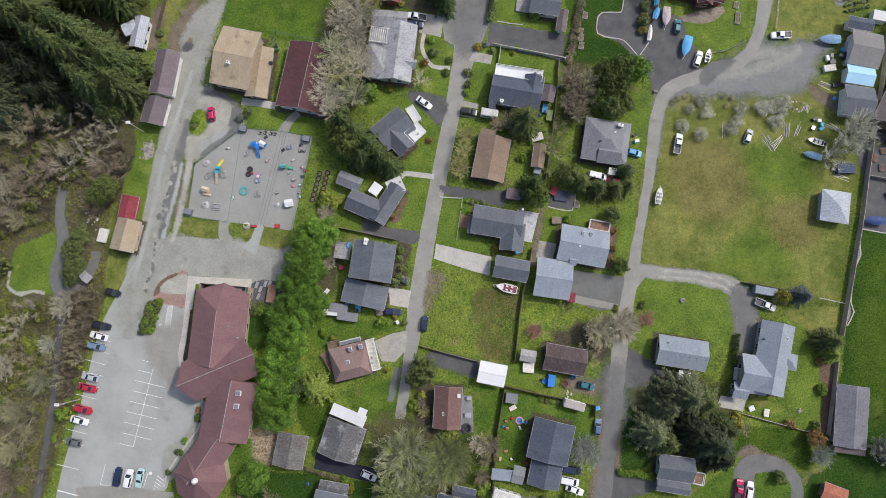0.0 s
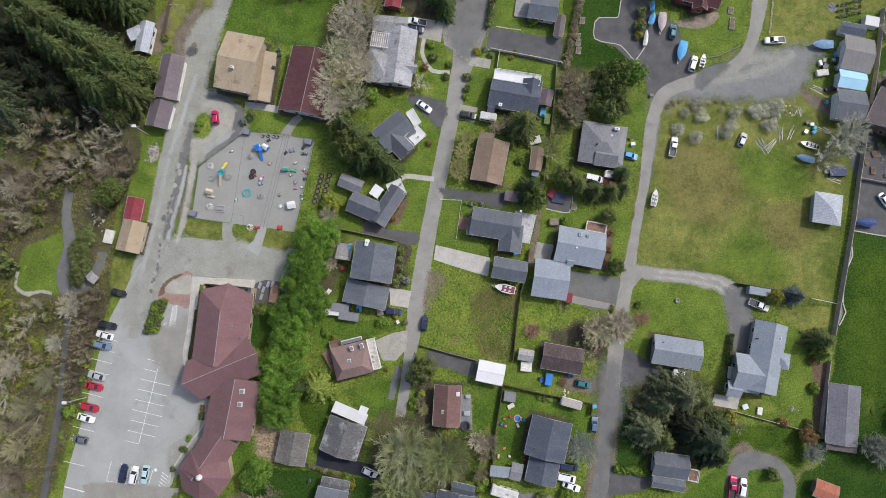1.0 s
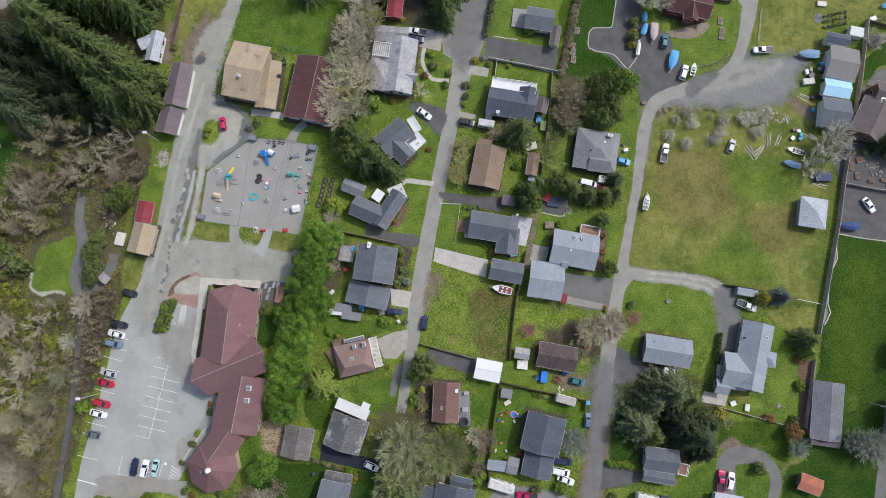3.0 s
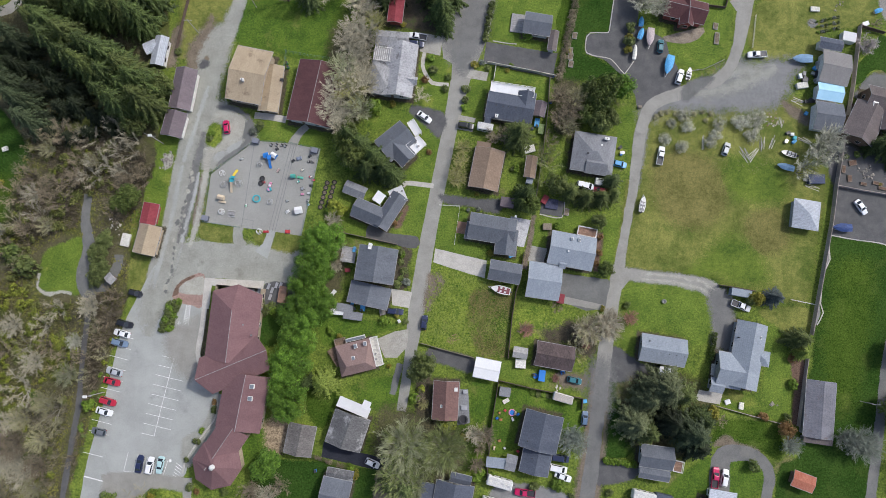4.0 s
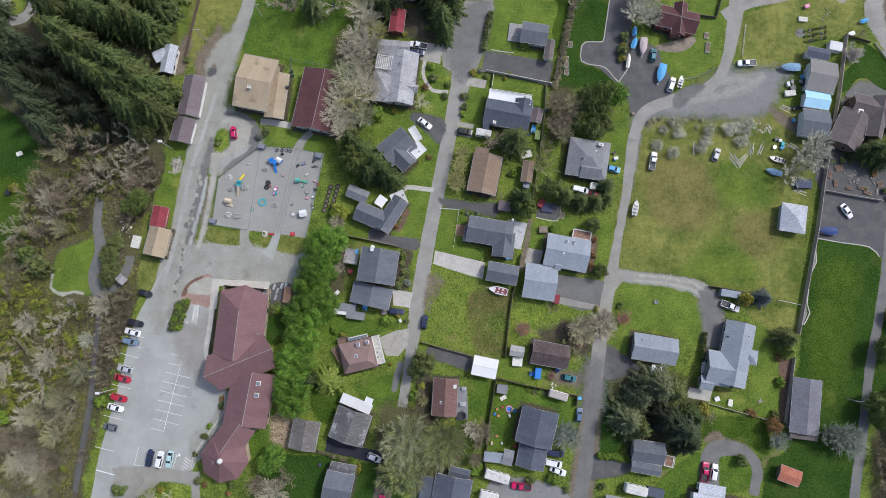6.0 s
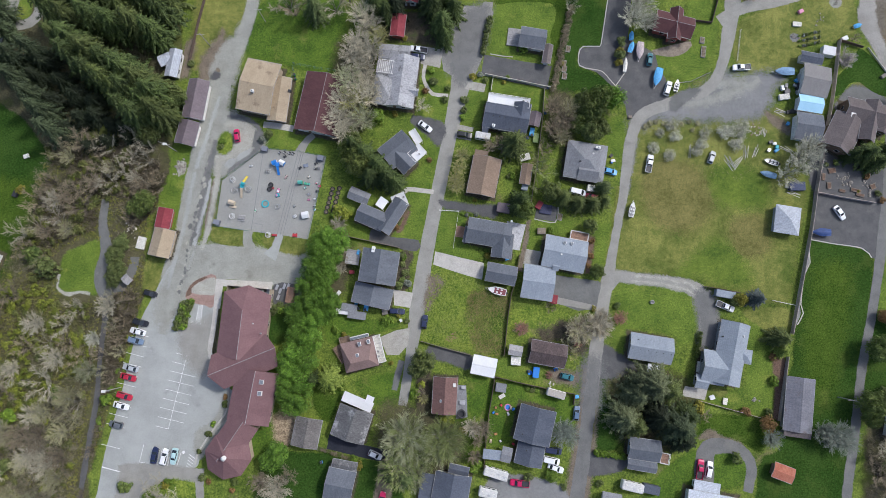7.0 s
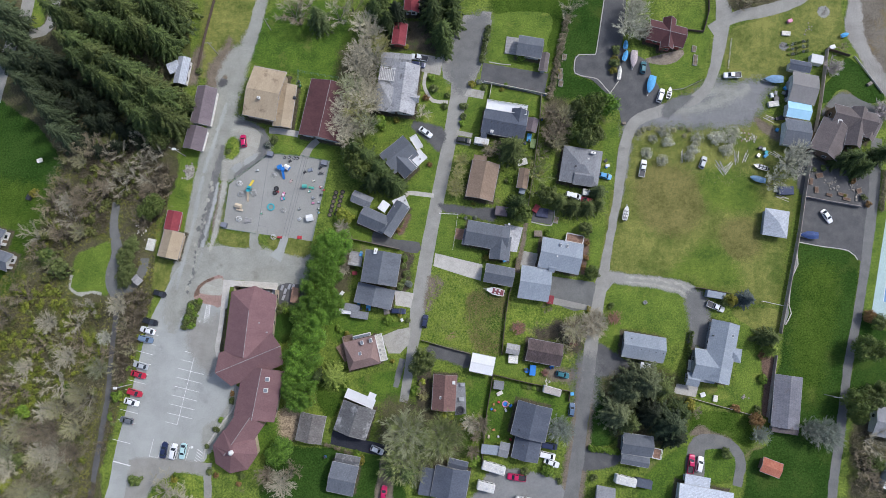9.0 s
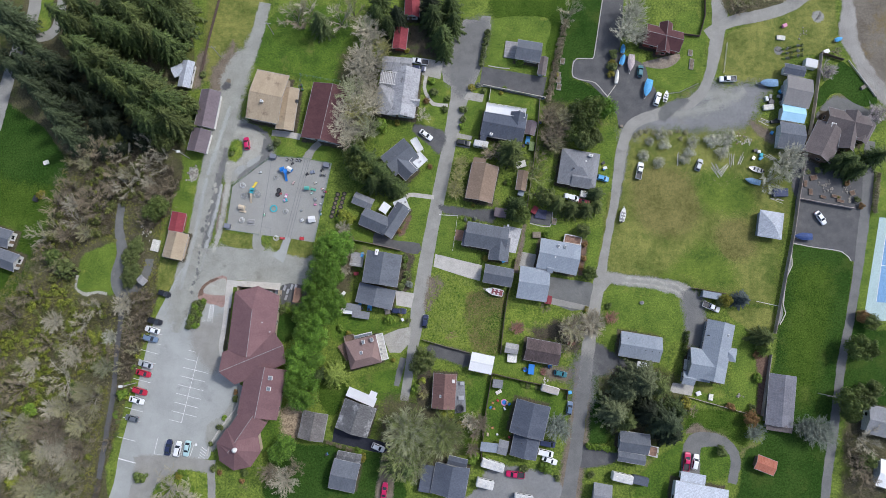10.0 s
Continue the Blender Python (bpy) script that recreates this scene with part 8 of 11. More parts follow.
plant("shrub", "broom", -5.6, -21.4, 1.8, 1.4, "in a planting bed")
plant("fan", "willow", -5.0, -25.6, 2.2, 1.7, "in a planting bed")
plant("bare", "brown", -5.6, -23.5, 3, 2.0, "beside the street's end")
plant("shrub", "lime", -7.5, -24.1, 2.0, 1.6, "beside the street's end")

# yards between the two streets
plant("conifer", "cedar", 21.6, 49.9, 13, 5.4, "behind a blue-roofed house")
for (px, py), h, r, lk in (((47.5, 63.7), 9.5, 4.8, "holly"), ((51.6, 64.2), 8.5, 4.4, "laurel"), ((45.1, 59.8), 9.5, 4.6, "holly"), ((43.0, 63.3), 8.5, 3.6, "olive"), ((45.3, 54.8), 8, 4.2, "olive"), ((41.5, 56.3), 7, 3.6, "holly"), ((48.3, 54.8), 7, 3.4, "olive")):
    plant("leafy", lk, px, py, h, r, "north of the grey hipped house", "evergreens by the drive")
for (px, py), h, r in (((33.8, 61.8), 7, 3.8), ((37.0, 57.1), 7.5, 4.4), ((34.0, 54.8), 7, 3.8), ((36.2, 52.5), 6.5, 3.4), ((38.7, 61.0), 7, 3.6)):
    plant("fan", "brown" if r > 3.7 else "mossy", px, py, h, r * 0.9, "north of the grey hipped house", "bare trees by the fence")
for (px, py), h, r, lk in (((23.7, 33.2), 10, 4.0, "fir"), ((25.1, 29.8), 8, 3.4, "holly"), ((22.2, 30.6), 8, 2.8, "fir"), ((32.8, 35.8), 7, 3.4, "olive"), ((36.5, 33.8), 7.5, 3.8, "cedar"), ((40.9, 32.1), 7.5, 3.8, "cedar"),
                           ((45.3, 32.1), 7, 3.6, "cedar"), ((48.4, 37.2), 7.5, 3.6, "larch"), ((49.0, 33.2), 6, 2.8, "cedar"), ((44.7, 25.3), 5, 2.6, "olive"), ((46.3, 11.9), 4.2, 2.5, "holly")):
    plant("conifer" if lk in ("fir", "cedar", "larch") else "leafy", lk, px, py, h, r, "in the yards between the streets", "yard trees")
for (px, py), h, r, lk in (((30.7, 41.7), 7, 3.4, "budding"), ((30.0, 45.5), 6.5, 3.0, "budding"), ((29.9, 37.2), 6.5, 3.2, "budding"), ((31.0, 49.0), 5, 2.6, "brown"), ((29.6, 43.4), 5, 3.0, "willow"), ((16.0, 50.6), 5, 3.0, "brown"), ((19.4, 51.2), 4, 2.6, "brown")):
    plant("alder", lk, px, py, h, r, "in the yards between the streets", "yard trees")
for (px, py), r in (((4.7, 37.6), 3.0), ((5.4, 43.0), 2.8), ((6.2, 46.9), 2.6), ((4.2, 39.9), 2.4), ((18.3, 50.5), 2.4), ((14.6, 49.7), 2.2)):
    plant("fan", "willow" if px < 10 else "brown", px, py, 4, r, "beside a brown-roofed house", "hedge bushes")
for (px, py), h, r, lk in (((38.0, -12.4), 4, 2.8, "willow"), ((37.4, -9.8), 4, 2.6, "mossy"), ((23.6, -4.9), 2.4, 2.2, "brown"), ((32.6, 0.9), 2.4, 2.0, "brown")):
    plant("alder", lk, px, py, h, r, "beside the eastern road")
for px, py, h, r, lk in ((40.6, -5.2, 6, 4.3, "mossy"), (40.8, -5.0, 5.8, 4.2, "brown"), (40.5, -5.3, 5.6, 4.0, "ash"), (46.0, -3.5, 6.5, 4.4, "ash"), (46.2, -3.4, 6.3, 4.3, "brown"), (45.9, -3.7, 6.0, 4.1, "ash")):
    plant("fan", lk, px, py, h, r, "beside the eastern road", "rounded roadside trees")
plant("fan", "copper", 24.0, -5.0, 2.2, 2.4, "in a rough green yard", "coppery bushes")
plant("fan", "copper", 40.4, -9.5, 1.6, 1.5, "beside an old cabin", "coppery bushes")
plant("fan", "copper", 31.8, -18.5, 1.0, 1.2, "in a dirt yard", "coppery bushes")
plant("dome", "sage", 35.7, -34.8, 5.6, 3.8, "beside the eastern road", "sage-grey trees")
plant("fan", "sage", 35.9, -34.6, 6.4, 4.6, "beside the eastern road", "sage-grey trees")
plant("fan", "copper", 53.0, -1.9, 2.6, 2.4, "beside the eastern road", "coppery bushes")

# conifers and gardens east of the road
for (px, py), h, r, lk in (((60.3, -20.6), 15, 7.6, "hemlock"), ((56.4, -23.6), 11, 5.4, "hemlock"), ((65.2, -22.4), 12, 5.6, "cedar"), ((52.4, -30.2), 12, 6.0, "hemlock"), ((56.0, -32.6), 10, 4.6, "cedar"), ((67.6, -32.4), 13, 6.8, "spruce"), ((62.2, -29.6), 11, 5.4, "yew"), ((71.0, -29.4), 10, 4.6, "fir"), ((69.4, -36.4), 10, 4.6, "yew")):
    plant("conifer", lk, px, py, h, r, "in the clump by the eastern road", "eastern conifers")
plant("shrub", "gold", 75.0, -27.7, 3.4, 2.2, "at the end of a garden wall")
plant("bare", "brown", 77.1, -29.8, 3, 2.0, "at the end of a garden wall")
plant("conifer", "blue_spruce", 93.3, 4.0, 6.5, 3.3, "beside the field")
plant("leafy", "gold", 88.5, 3.8, 4.2, 2.5, "beside the field")
plant("leafy", "olive", 86.9, 3.1, 3.2, 1.8, "beside the field")
plant("conifer", "cedar", 99.0, -7.6, 8.5, 4.2, "beside the long fence")
plant("conifer", "fresh", 99.8, -11.0, 6, 3.0, "beside the long fence")
plant("leafy", "rust", 94.6, -32.2, 5, 2.7, "at a lawn's corner")
for kind, px, py, h, r in (("dome", 95.3, -36.4, 4.4, 2.6), ("fan", 95.2, -36.2, 5.2, 3.3), ("dome", 112.6, -35.2, 6.6, 3.6), ("fan", 112.8, -35.0, 7.6, 5.0), ("fan", 109.9, -34.2, 6.4, 3.6), ("dome", 115.9, -36.4, 5.4, 3.2), ("fan", 115.8, -36.2, 6.2, 4.4)):
    plant(kind, "sage", px, py, h, r, "beside the grey barn", "sage-grey trees")
for (px, py), h, r in (((107.8, 46.0), 9, 5.8), ((110.3, 49.1), 9, 4.4), ((104.6, 42.2), 8, 4.8), ((102.9, 40.2), 7, 4.0), ((110.6, 43.7), 8, 4.0)):
    plant("fan" if h > 8 else "alder", "silver", px, py, h, r * 0.9, "beside the workshops", "bare trees by the workshops")
for (px, py), h, r in (((127.3, 47.5), 10, 4.8), ((130.7, 44.8), 9, 4.0), ((123.8, 47.4), 8, 3.0)):
    plant("conifer", "fir", px, py, h, r, "in the court of a brown house")
plant("conifer", "fir", 137.2, 49.3, 10, 4.6, "in the court of a brown house")
for px, py, h, r in ((124.7, 77.6, 4.5, 3.0), (139.7, 63.7, 5, 3.6)):
    plant("dome", "blossom", px, py, h, r, "by the shore lawn", "blossoming trees")
    plant("alder", "blossom", px, py, h * 1.05, r * 1.1, "by the shore lawn", "blossoming trees")
area("brush_bed", [(93.9, 106.0), (117.0, 104.5), (110.0, 99.8), (101.0, 98.6), (95.2, 97.4)], 0.0442, FOREST, "brown brush and bare soil beside the road", "ground", rough=0.5, fray=1.5)
for px, py, r in ((98.0, 101.0, 2.4), (102.6, 103.0, 2.8), (107.0, 103.4, 2.6), (111.0, 103.8, 2.2), (96.4, 104.4, 2.2)):
    plant("alder", "mossy", px, py, 3, r, "in the brush beside the road", "roadside brush")
for i in range(18):
    plant("broom", ("lime", "greyleaf", "olive")[i % 3], 111.8 + (i % 6) * 1.25, 82.6 + (i // 6) * 1.7 + 0.3 * (i % 6), 0.7, 0.7, "in a kitchen garden", "kitchen garden rows")
plant("bare", "brown", 128.5, 84.8, 2.8, 2.0, "by the shore")
for (px, py), h, r, lk in (((127.3, -10.3), 9, 4.6, "holly"), ((130.3, -10.8), 8, 3.4, "holly"), ((133.2, -2.7), 5, 2.8, "olive"), ((130.7, -1.0), 4, 2.2, "rust"), ((123.3, -26.3), 9, 4.4, "holly"), ((127.6, -25.4), 8, 4.0, "olive"), ((123.9, -30.4), 7, 3.2, "holly"), ((131.9, -23.0), 6, 3.2, "olive")):
    plant("leafy", lk, px, py, h, r, "along the side road", "trees along the side road")
plant("alder", "ash", 128.3, -38.0, 7, 4.6, "along the side road")
plant("alder", "brown", 124.8, -42.0, 5, 3.2, "along the side road")
plant("leafy", "holly", 129.6, -44.6, 4, 3.0, "along the side road")
plant("bare", "brown", 125.9, -46.5, 5, 3.6, "along the side road")
plant("bare", "brown", 128.2, -49.8, 5, 3.6, "along the side road")
plant("shrub", "holly", 85.5, -42.0, 3.0, 2.0, "on the lawn inside the horseshoe drive")

# northern edge
for (px, py), h, r, lk in (((-38.9, 91.6), 13, 5.0, "larch"), ((-20.9, 94.3), 12, 4.4, "fir"), ((-17.2, 91.4), 11, 3.8, "fir"), ((-14.5, 93.6), 13, 4.4, "yew"), ((-20.0, 99.0), 13, 4.6, "fir")):
    plant("conifer", lk, px, py, h, r, "on the northern edge", "conifers of the northern edge")
plant("alder", "feather", -22.9, 89.6, 9, 4.2, "on the northern edge")
for (px, py), h, r, lk in (((-2.9, 93.3), 14, 5.4, "fir"), ((0.1, 87.2), 13, 5.0, "fir"), ((0.9, 83.4), 10, 3.8, "fir"), ((-4.0, 97.1), 14, 5.2, "yew"), ((3.5, 92.0), 12, 4.2, "fir"), ((2.6, 97.5), 13, 4.6, "fir")):
    plant("conifer", lk, px, py, h, r, "at the head of the street", "conifers at the street's head")
for (px, py), h, r, lk in (((-47.9, 94.9), 9, 5.0, "ash"), ((-43.4, 98.7), 9, 4.6, "ash"), ((-33.4, 94.0), 9, 4.8, "ash"), ((-29.0, 96.6), 9, 4.6, "mossy"), ((-46.0, 92.4), 9, 4.8, "brown"), ((60.9, 93.6), 9, 5.0, "ash"), ((59.0, 89.8), 8, 4.6, "ash"), ((62.8, 88.6), 8, 4.2, "pale"), ((61.4, 97.6), 9, 4.8, "ash"), ((41.6, 97.8), 7, 4.0, "pale"), ((39.9, 94.5), 5, 2.8, "pale"), ((97.0, 98.6), 4, 3.0, "brown"), ((100.8, 100.6), 4, 3.0, "brown")):
    plant("fan" if 55 < px < 65 else "alder", "silver" if 55 < px < 65 else lk, px, py, h, r, "on the northern edge", "bare trees of the northern edge")
plant("shrub", "olive", 55.3, 79.3, 2.6, 1.9, "beside the dark drive")
plant("shrub", "olive", 55.6, 83.7, 2.4, 1.7, "beside the dark drive")
plant("shrub", "holly", -90.6, -50.5, 2.6, 2.0, "on the gravel bed by the car park")
for i in range(7):
    for j in range(2):
        p = Vector((-76.4, 2.1, 0)).lerp(Vector((-78.3, -4.9, 0)), i / 6)
        plant("shrub", ("olive", "lime", "olive")[(i + j) % 3], p.x + j * 1.9, p.y + j * 0.2, 1.5, 1.25, "in the clipped bed beside the church", "clipped bed")

# grey twiggy bushes on the field
for px, py, r in ((66.9, 54.5, 1.5), (70.8, 56.5, 1.9), (71.5, 53.4, 1.8), (64.7, 49.6, 1.8), (69.5, 47.4, 1.9), (80.8, 54.5, 1.9), (79.5, 51.1, 1.7), (77.7, 48.9, 1.9), (86.2, 54.8, 2.1), (88.5, 55.1, 1.9), (92.0, 56.4, 1.9), (91.8, 53.5, 1.5), (90.0, 51.0, 2.0)):
    plant("dome", "silver", px, py, r * 1.2, r * 1.3, "on the field's gravel edge", "grey bushes on the field")
for px, py, r in ((62.7, 56.7, 1.1), (64.2, 57.7, 1.2), (66.1, 58.3, 1.0), (68.3, 57.7, 1.1), (73.8, 57.7, 1.0), (76.3, 58.3, 0.9), (77.3, 55.7, 1.0), (78.8, 57.7, 1.0)):
    plant("bush", "mossy", px, py, r * 0.7, r, "on the field's gravel edge", "weedy shrubs on the field")


# ---------------------------------------------------------------- vehicles
def ring8(x, hw, zb, zt):
    return [(x, -hw * 0.92, zb), (x, -hw, zb + 0.2), (x, -hw, zt - 0.16), (x, -hw * 0.87, zt), (x, hw * 0.87, zt), (x, hw, zt - 0.16), (x, hw, zb + 0.2), (x, hw * 0.92, zb)]


def cabin_part(e, paint, x0, x1, r0, r1, zb, zr, hb, hr, glass_sides=2):
    """The cabin: a painted shell from the waist x0..x1 to the roof r0..r1, with a pane in each side."""
    low = [(x0, -hb, zb), (x1, -hb, zb), (x1, hb, zb), (x0, hb, zb)]
    up = [(r0, -hr, zr), (r1, -hr, zr), (r1, hr, zr), (r0, hr, zr)]
    bm = bmesh.new()
    mid = [(r0 + 0.12, -hr + 0.1, zr + 0.05), (r1 - 0.12, -hr + 0.1, zr + 0.05), (r1 - 0.12, hr - 0.1, zr + 0.05), (r0 + 0.12, hr - 0.1, zr + 0.05)]
    loft(bm, [low, up, mid])
    c = part("cabin", bm, paint, e)
    mids = Vector(((x0 + x1) / 2, 0, (zb + zr) / 2))
    for name, a, b in (("side_window", 0, 1), ("windscreen", 1, 2), ("side_window", 2, 3), ("rear_window", 3, 0)):
        q = [Vector(low[a]), Vector(low[b]), Vector(up[b]), Vector(up[a])]
        cen = sum(q, Vector()) / 4
        nrm = (q[1] - q[0]).cross(q[3] - q[0]).normalized()
        if nrm.dot(cen - mids) < 0:
            nrm = -nrm
        k = 0.86 if name != "side_window" else 0.8
        p = [cen + (v - cen) * k + nrm * 0.012 for v in q]
        bm = bmesh.new()
        outer = [bm.verts.new(v) for v in p]
        inner = [bm.verts.new(v - nrm * 0.03) for v in p]
        bm.faces.new(outer)
        bm.faces.new(inner[::-1])
        for i in range(4):
            bm.faces.new((outer[i], inner[i], inner[(i + 1) % 4], outer[(i + 1) % 4]))
        part(name, bm, GLASS, c)


def wheels(e, xs, y, r=0.33, w=0.22):
    for x in xs:
        for s in (-1, 1):
            t = part("wheel", tube(bmesh.new(), (x, s * (y - w / 2), r), (x, s * (y + w / 2), r), r, r, 14), RUBBER, e)
            part("rim", tube(bmesh.new(), (x, s * (y + w / 2 - 0.02), r), (x, s * (y + w / 2 + 0.015), r), r * 0.6, r * 0.5, 10), STEEL, t)


FLEET = {}
CAR_WORDS = {"sedan": "saloon car", "suv": "estate car", "pickup": "pickup truck", "van": "van", "hatch": "small hatchback"}
LAMP_RED, LAMP_CLEAR = plain("tail_lamp_red", (0.4, 0.02, 0.02), 0.25), plain("headlamp_lens", (0.7, 0.7, 0.68), 0.15)


def car(kind, colour, x, y, turn, where, extra=""):
    key = (kind, colour)
    m = pose(x, y, 0.06, 0, 0, turn)
    label = "%s %s%s parked %s" % (colour, CAR_WORDS[kind], extra, where)
    if key in FLEET:
        return tagged(copy_thing(FLEET[key], m), label)
    paint = PAINTS[colour]
    e = thing({"pickup": "pickup_truck", "van": "van"}.get(kind, "car"), 0, 0, 0, 0, label, "truck" if kind == "pickup" else "van" if kind == "van" else "car", "parked vehicles")
    L = {"sedan": 4.75, "suv": 4.7, "pickup": 5.6, "van": 5.0, "hatch": 4.1}[kind]
    h = L / 2
    W = 0.93 if kind in ("pickup", "van") else 0.89
    if kind == "pickup":
        st = [(-h, W * 0.9, 0.5, 0.74), (-h + 0.1, W * 0.97, 0.4, 0.78), (-0.65, W, 0.35, 0.78), (-0.6, W, 0.35, 1.08), (1.2, W, 0.35, 1.08), (h - 0.5, W * 0.97, 0.35, 1.02), (h - 0.12, W * 0.9, 0.4, 0.92), (h, W * 0.78, 0.5, 0.78)]
    elif kind == "van":
        st = [(-h, W * 0.92, 0.4, 1.0), (-h + 0.1, W, 0.3, 1.1), (1.2, W, 0.28, 1.1), (h - 0.5, W * 0.97, 0.28, 1.0), (h - 0.1, W * 0.9, 0.34, 0.86), (h, W * 0.75, 0.42, 0.72)]
    else:
        b = 1.02 if kind == "suv" else 0.95
        st = [(-h, W * 0.8, 0.45, b - 0.16), (-h + 0.14, W * 0.95, 0.27, b - 0.03), (-h + 0.8, W, 0.22, b), (0, W, 0.2, b), (1.0, W, 0.22, b - 0.02), (h - 0.5, W * 0.96, 0.24, b - 0.12), (h - 0.1, W * 0.84, 0.34, b - 0.24), (h, W * 0.66, 0.42, b - 0.34)]
    body = part("body", loft(bmesh.new(), [ring8(*q) for q in st]), paint, e)
    if kind == "sedan":
        cabin_part(e, paint, -1.85, 1.1, -1.1, 0.3, 0.93, 1.42, 0.8, 0.62)
    elif kind == "hatch":
        cabin_part(e, paint, -1.95, 1.0, -1.5, 0.25, 0.93, 1.47, 0.8, 0.62)
    elif kind == "suv":
        cabin_part(e, paint, -2.22, 1.1, -1.95, 0.35, 1.0, 1.66, 0.82, 0.66)
    elif kind == "van":
        cabin_part(e, paint, -2.42, 1.75, -2.3, 0.85, 1.08, 1.85, 0.88, 0.76)
    else:
        cabin_part(e, paint, -0.62, 1.5, -0.45, 0.72, 1.06, 1.72, 0.85, 0.68)
        for s in (-1, 1):
            part("bed_side", box(bmesh.new(), -h + 0.05, -0.6, s * W - 0.05 - 0.04 * s, s * W + 0.05 - 0.04 * s, 0.72, 1.1, 0.02), paint, e)
        part("tailgate", box(bmesh.new(), -h, -h + 0.08, -W + 0.06, W - 0.06, 0.72, 1.08, 0.02), paint, e)
        part("bed_liner", boxed(-h + 0.1, -0.66, -W + 0.1, W - 0.1, 0.74, 0.8), DARK, e)
    wheels(e, (-h * 0.62, h * 0.6), W - 0.1, 0.36 if kind in ("pickup", "suv") else 0.32)
    for s in (-1, 1):
        part("headlight", boxed(h - 0.24, h - 0.06, s * W * 0.68 - 0.14, s * W * 0.68 + 0.14, 0.58, 0.72), LAMP_CLEAR, body)
        part("tail_light", boxed(-h - 0.005, -h + 0.1, s * W * 0.75 - 0.1, s * W * 0.75 + 0.1, 0.62, 0.78), LAMP_RED, body)
        part("mirror", boxed(0.75, 0.9, s * (W + 0.08) - 0.09, s * (W + 0.08) + 0.09, 0.98, 1.1), paint, body)
    part("bumper", box(bmesh.new(), h - 0.12, h + 0.02, -W * 0.7, W * 0.7, 0.36, 0.5, 0.02), DARK, body)
    e.matrix_basis = m
    FLEET[key] = e
    return e


for kind, colour, (x, y, turn), where in (
        ("hatch", "black", (-86.7, 4.9, -15.4), "beside the lane"), ("suv", "black", (-89.1, -3.7, -14.2), "in the car park's western row"),
        ("sedan", "white", (-89.8, -6.4, 163.9), "in the car park's western row"), ("suv", "steelblue", (-90.2, -9.0, -14.5), "in the car park's western row"),
        ("sedan", "silver", (-91.3, -17.0, 165.1), "in the car park's western row"), ("sedan", "red", (-91.8, -19.7, -14.9), "in the car park's western row"),
        ("suv", "red", (-92.6, -25.1, -16.7), "in the car park's western row"), ("sedan", "white", (-93.4, -27.9, -15.1), "in the car park's western row"),
        ("hatch", "grey", (-94.6, -33.3, 167.5), "in the car park's western row"),
        ("sedan", "navy", (-82.9, -41.9, 82.2), "in the car park's southern row"), ("suv", "white", (-80.0, -42.3, 79.5), "in the car park's southern row"), ("sedan", "aqua", (-77.2, -42.2, -98.4), "in the car park's southern row"),
        ("hatch", "crimson", (-62.8, 53.3, 98.7), "by the oval grass island"), ("hatch", "navy", (-4.9, -3.2, 81.4), "on the middle street"),
        ("suv", "navy", (-13.1, -0.1, -3.7), "beside a charcoal-roofed house"), ("sedan", "white", (-5.1, 56.4, -36.7), "on a dark drive"),
        ("pickup", "white", (-7.3, 81.0, 170.1), "on a concrete pad"), ("suv", "navy", (-7.6, 78.6, -4.0), "on a concrete pad"),
        ("suv", "black", (7.0, 53.8, -8.1), "beside a hedge"), ("pickup", "white", (93.0, 75.6, -178.3), "on the gravel yard"),
        ("suv", "white", (69.9, 68.8, 70.6), "on the dark drive"), ("pickup", "white", (63.4, 45.0, 77.9), "beside the eastern road"),
        ("hatch", "silver", (82.5, 47.0, 67.3), "on the field among grey bushes"), ("hatch", "teal", (64.6, 78.1, 80.6), "on the dark drive"),
        ("van", "white", (41.4, 36.1, -13.6), "behind the grey hipped house"), ("hatch", "red", (45.6, 34.7, 166.7), "behind the grey hipped house"),
        ("hatch", "skyblue", (51.5, 42.5, -14.5), "beside the grey hipped house"), ("pickup", "white", (84.5, 1.7, -22.8), "on the curved drive"),
        ("sedan", "white", (120.5, 30.0, -57.3), "on the fenced parking pad"), 
        ("hatch", "white", (-18.9, -41.6, -23.9), "on fresh black asphalt"), ("van", "navy", (32.7, -40.1, -9.7), "beside a charcoal-roofed house"),
        ("van", "white", (32.1, -42.9, -12.4), "beside a charcoal-roofed house"), ("hatch", "blue", (39.7, -29.5, 82.2), "beside the eastern road"),
        ("hatch", "teal", (37.1, -19.1, -12.8), "in a dirt yard"),
        ("pickup", "crimson", (75.1, -45.2, 81.5), "on the horseshoe drive"), ("suv", "white", (77.7, -45.3, 75.8), "on the horseshoe drive"),
        ("pickup", "crimson", (22.9, -49.3, 173.4), "on the caravan yard"), ("sedan", "crimson", (-16.8, -54.2, 81.1), "on a pale drive"),
        ("sedan", "white", (33.4, -45.1, -19.8), "beside a charcoal-roofed house")):
    car(kind, colour, x, y, turn, where)


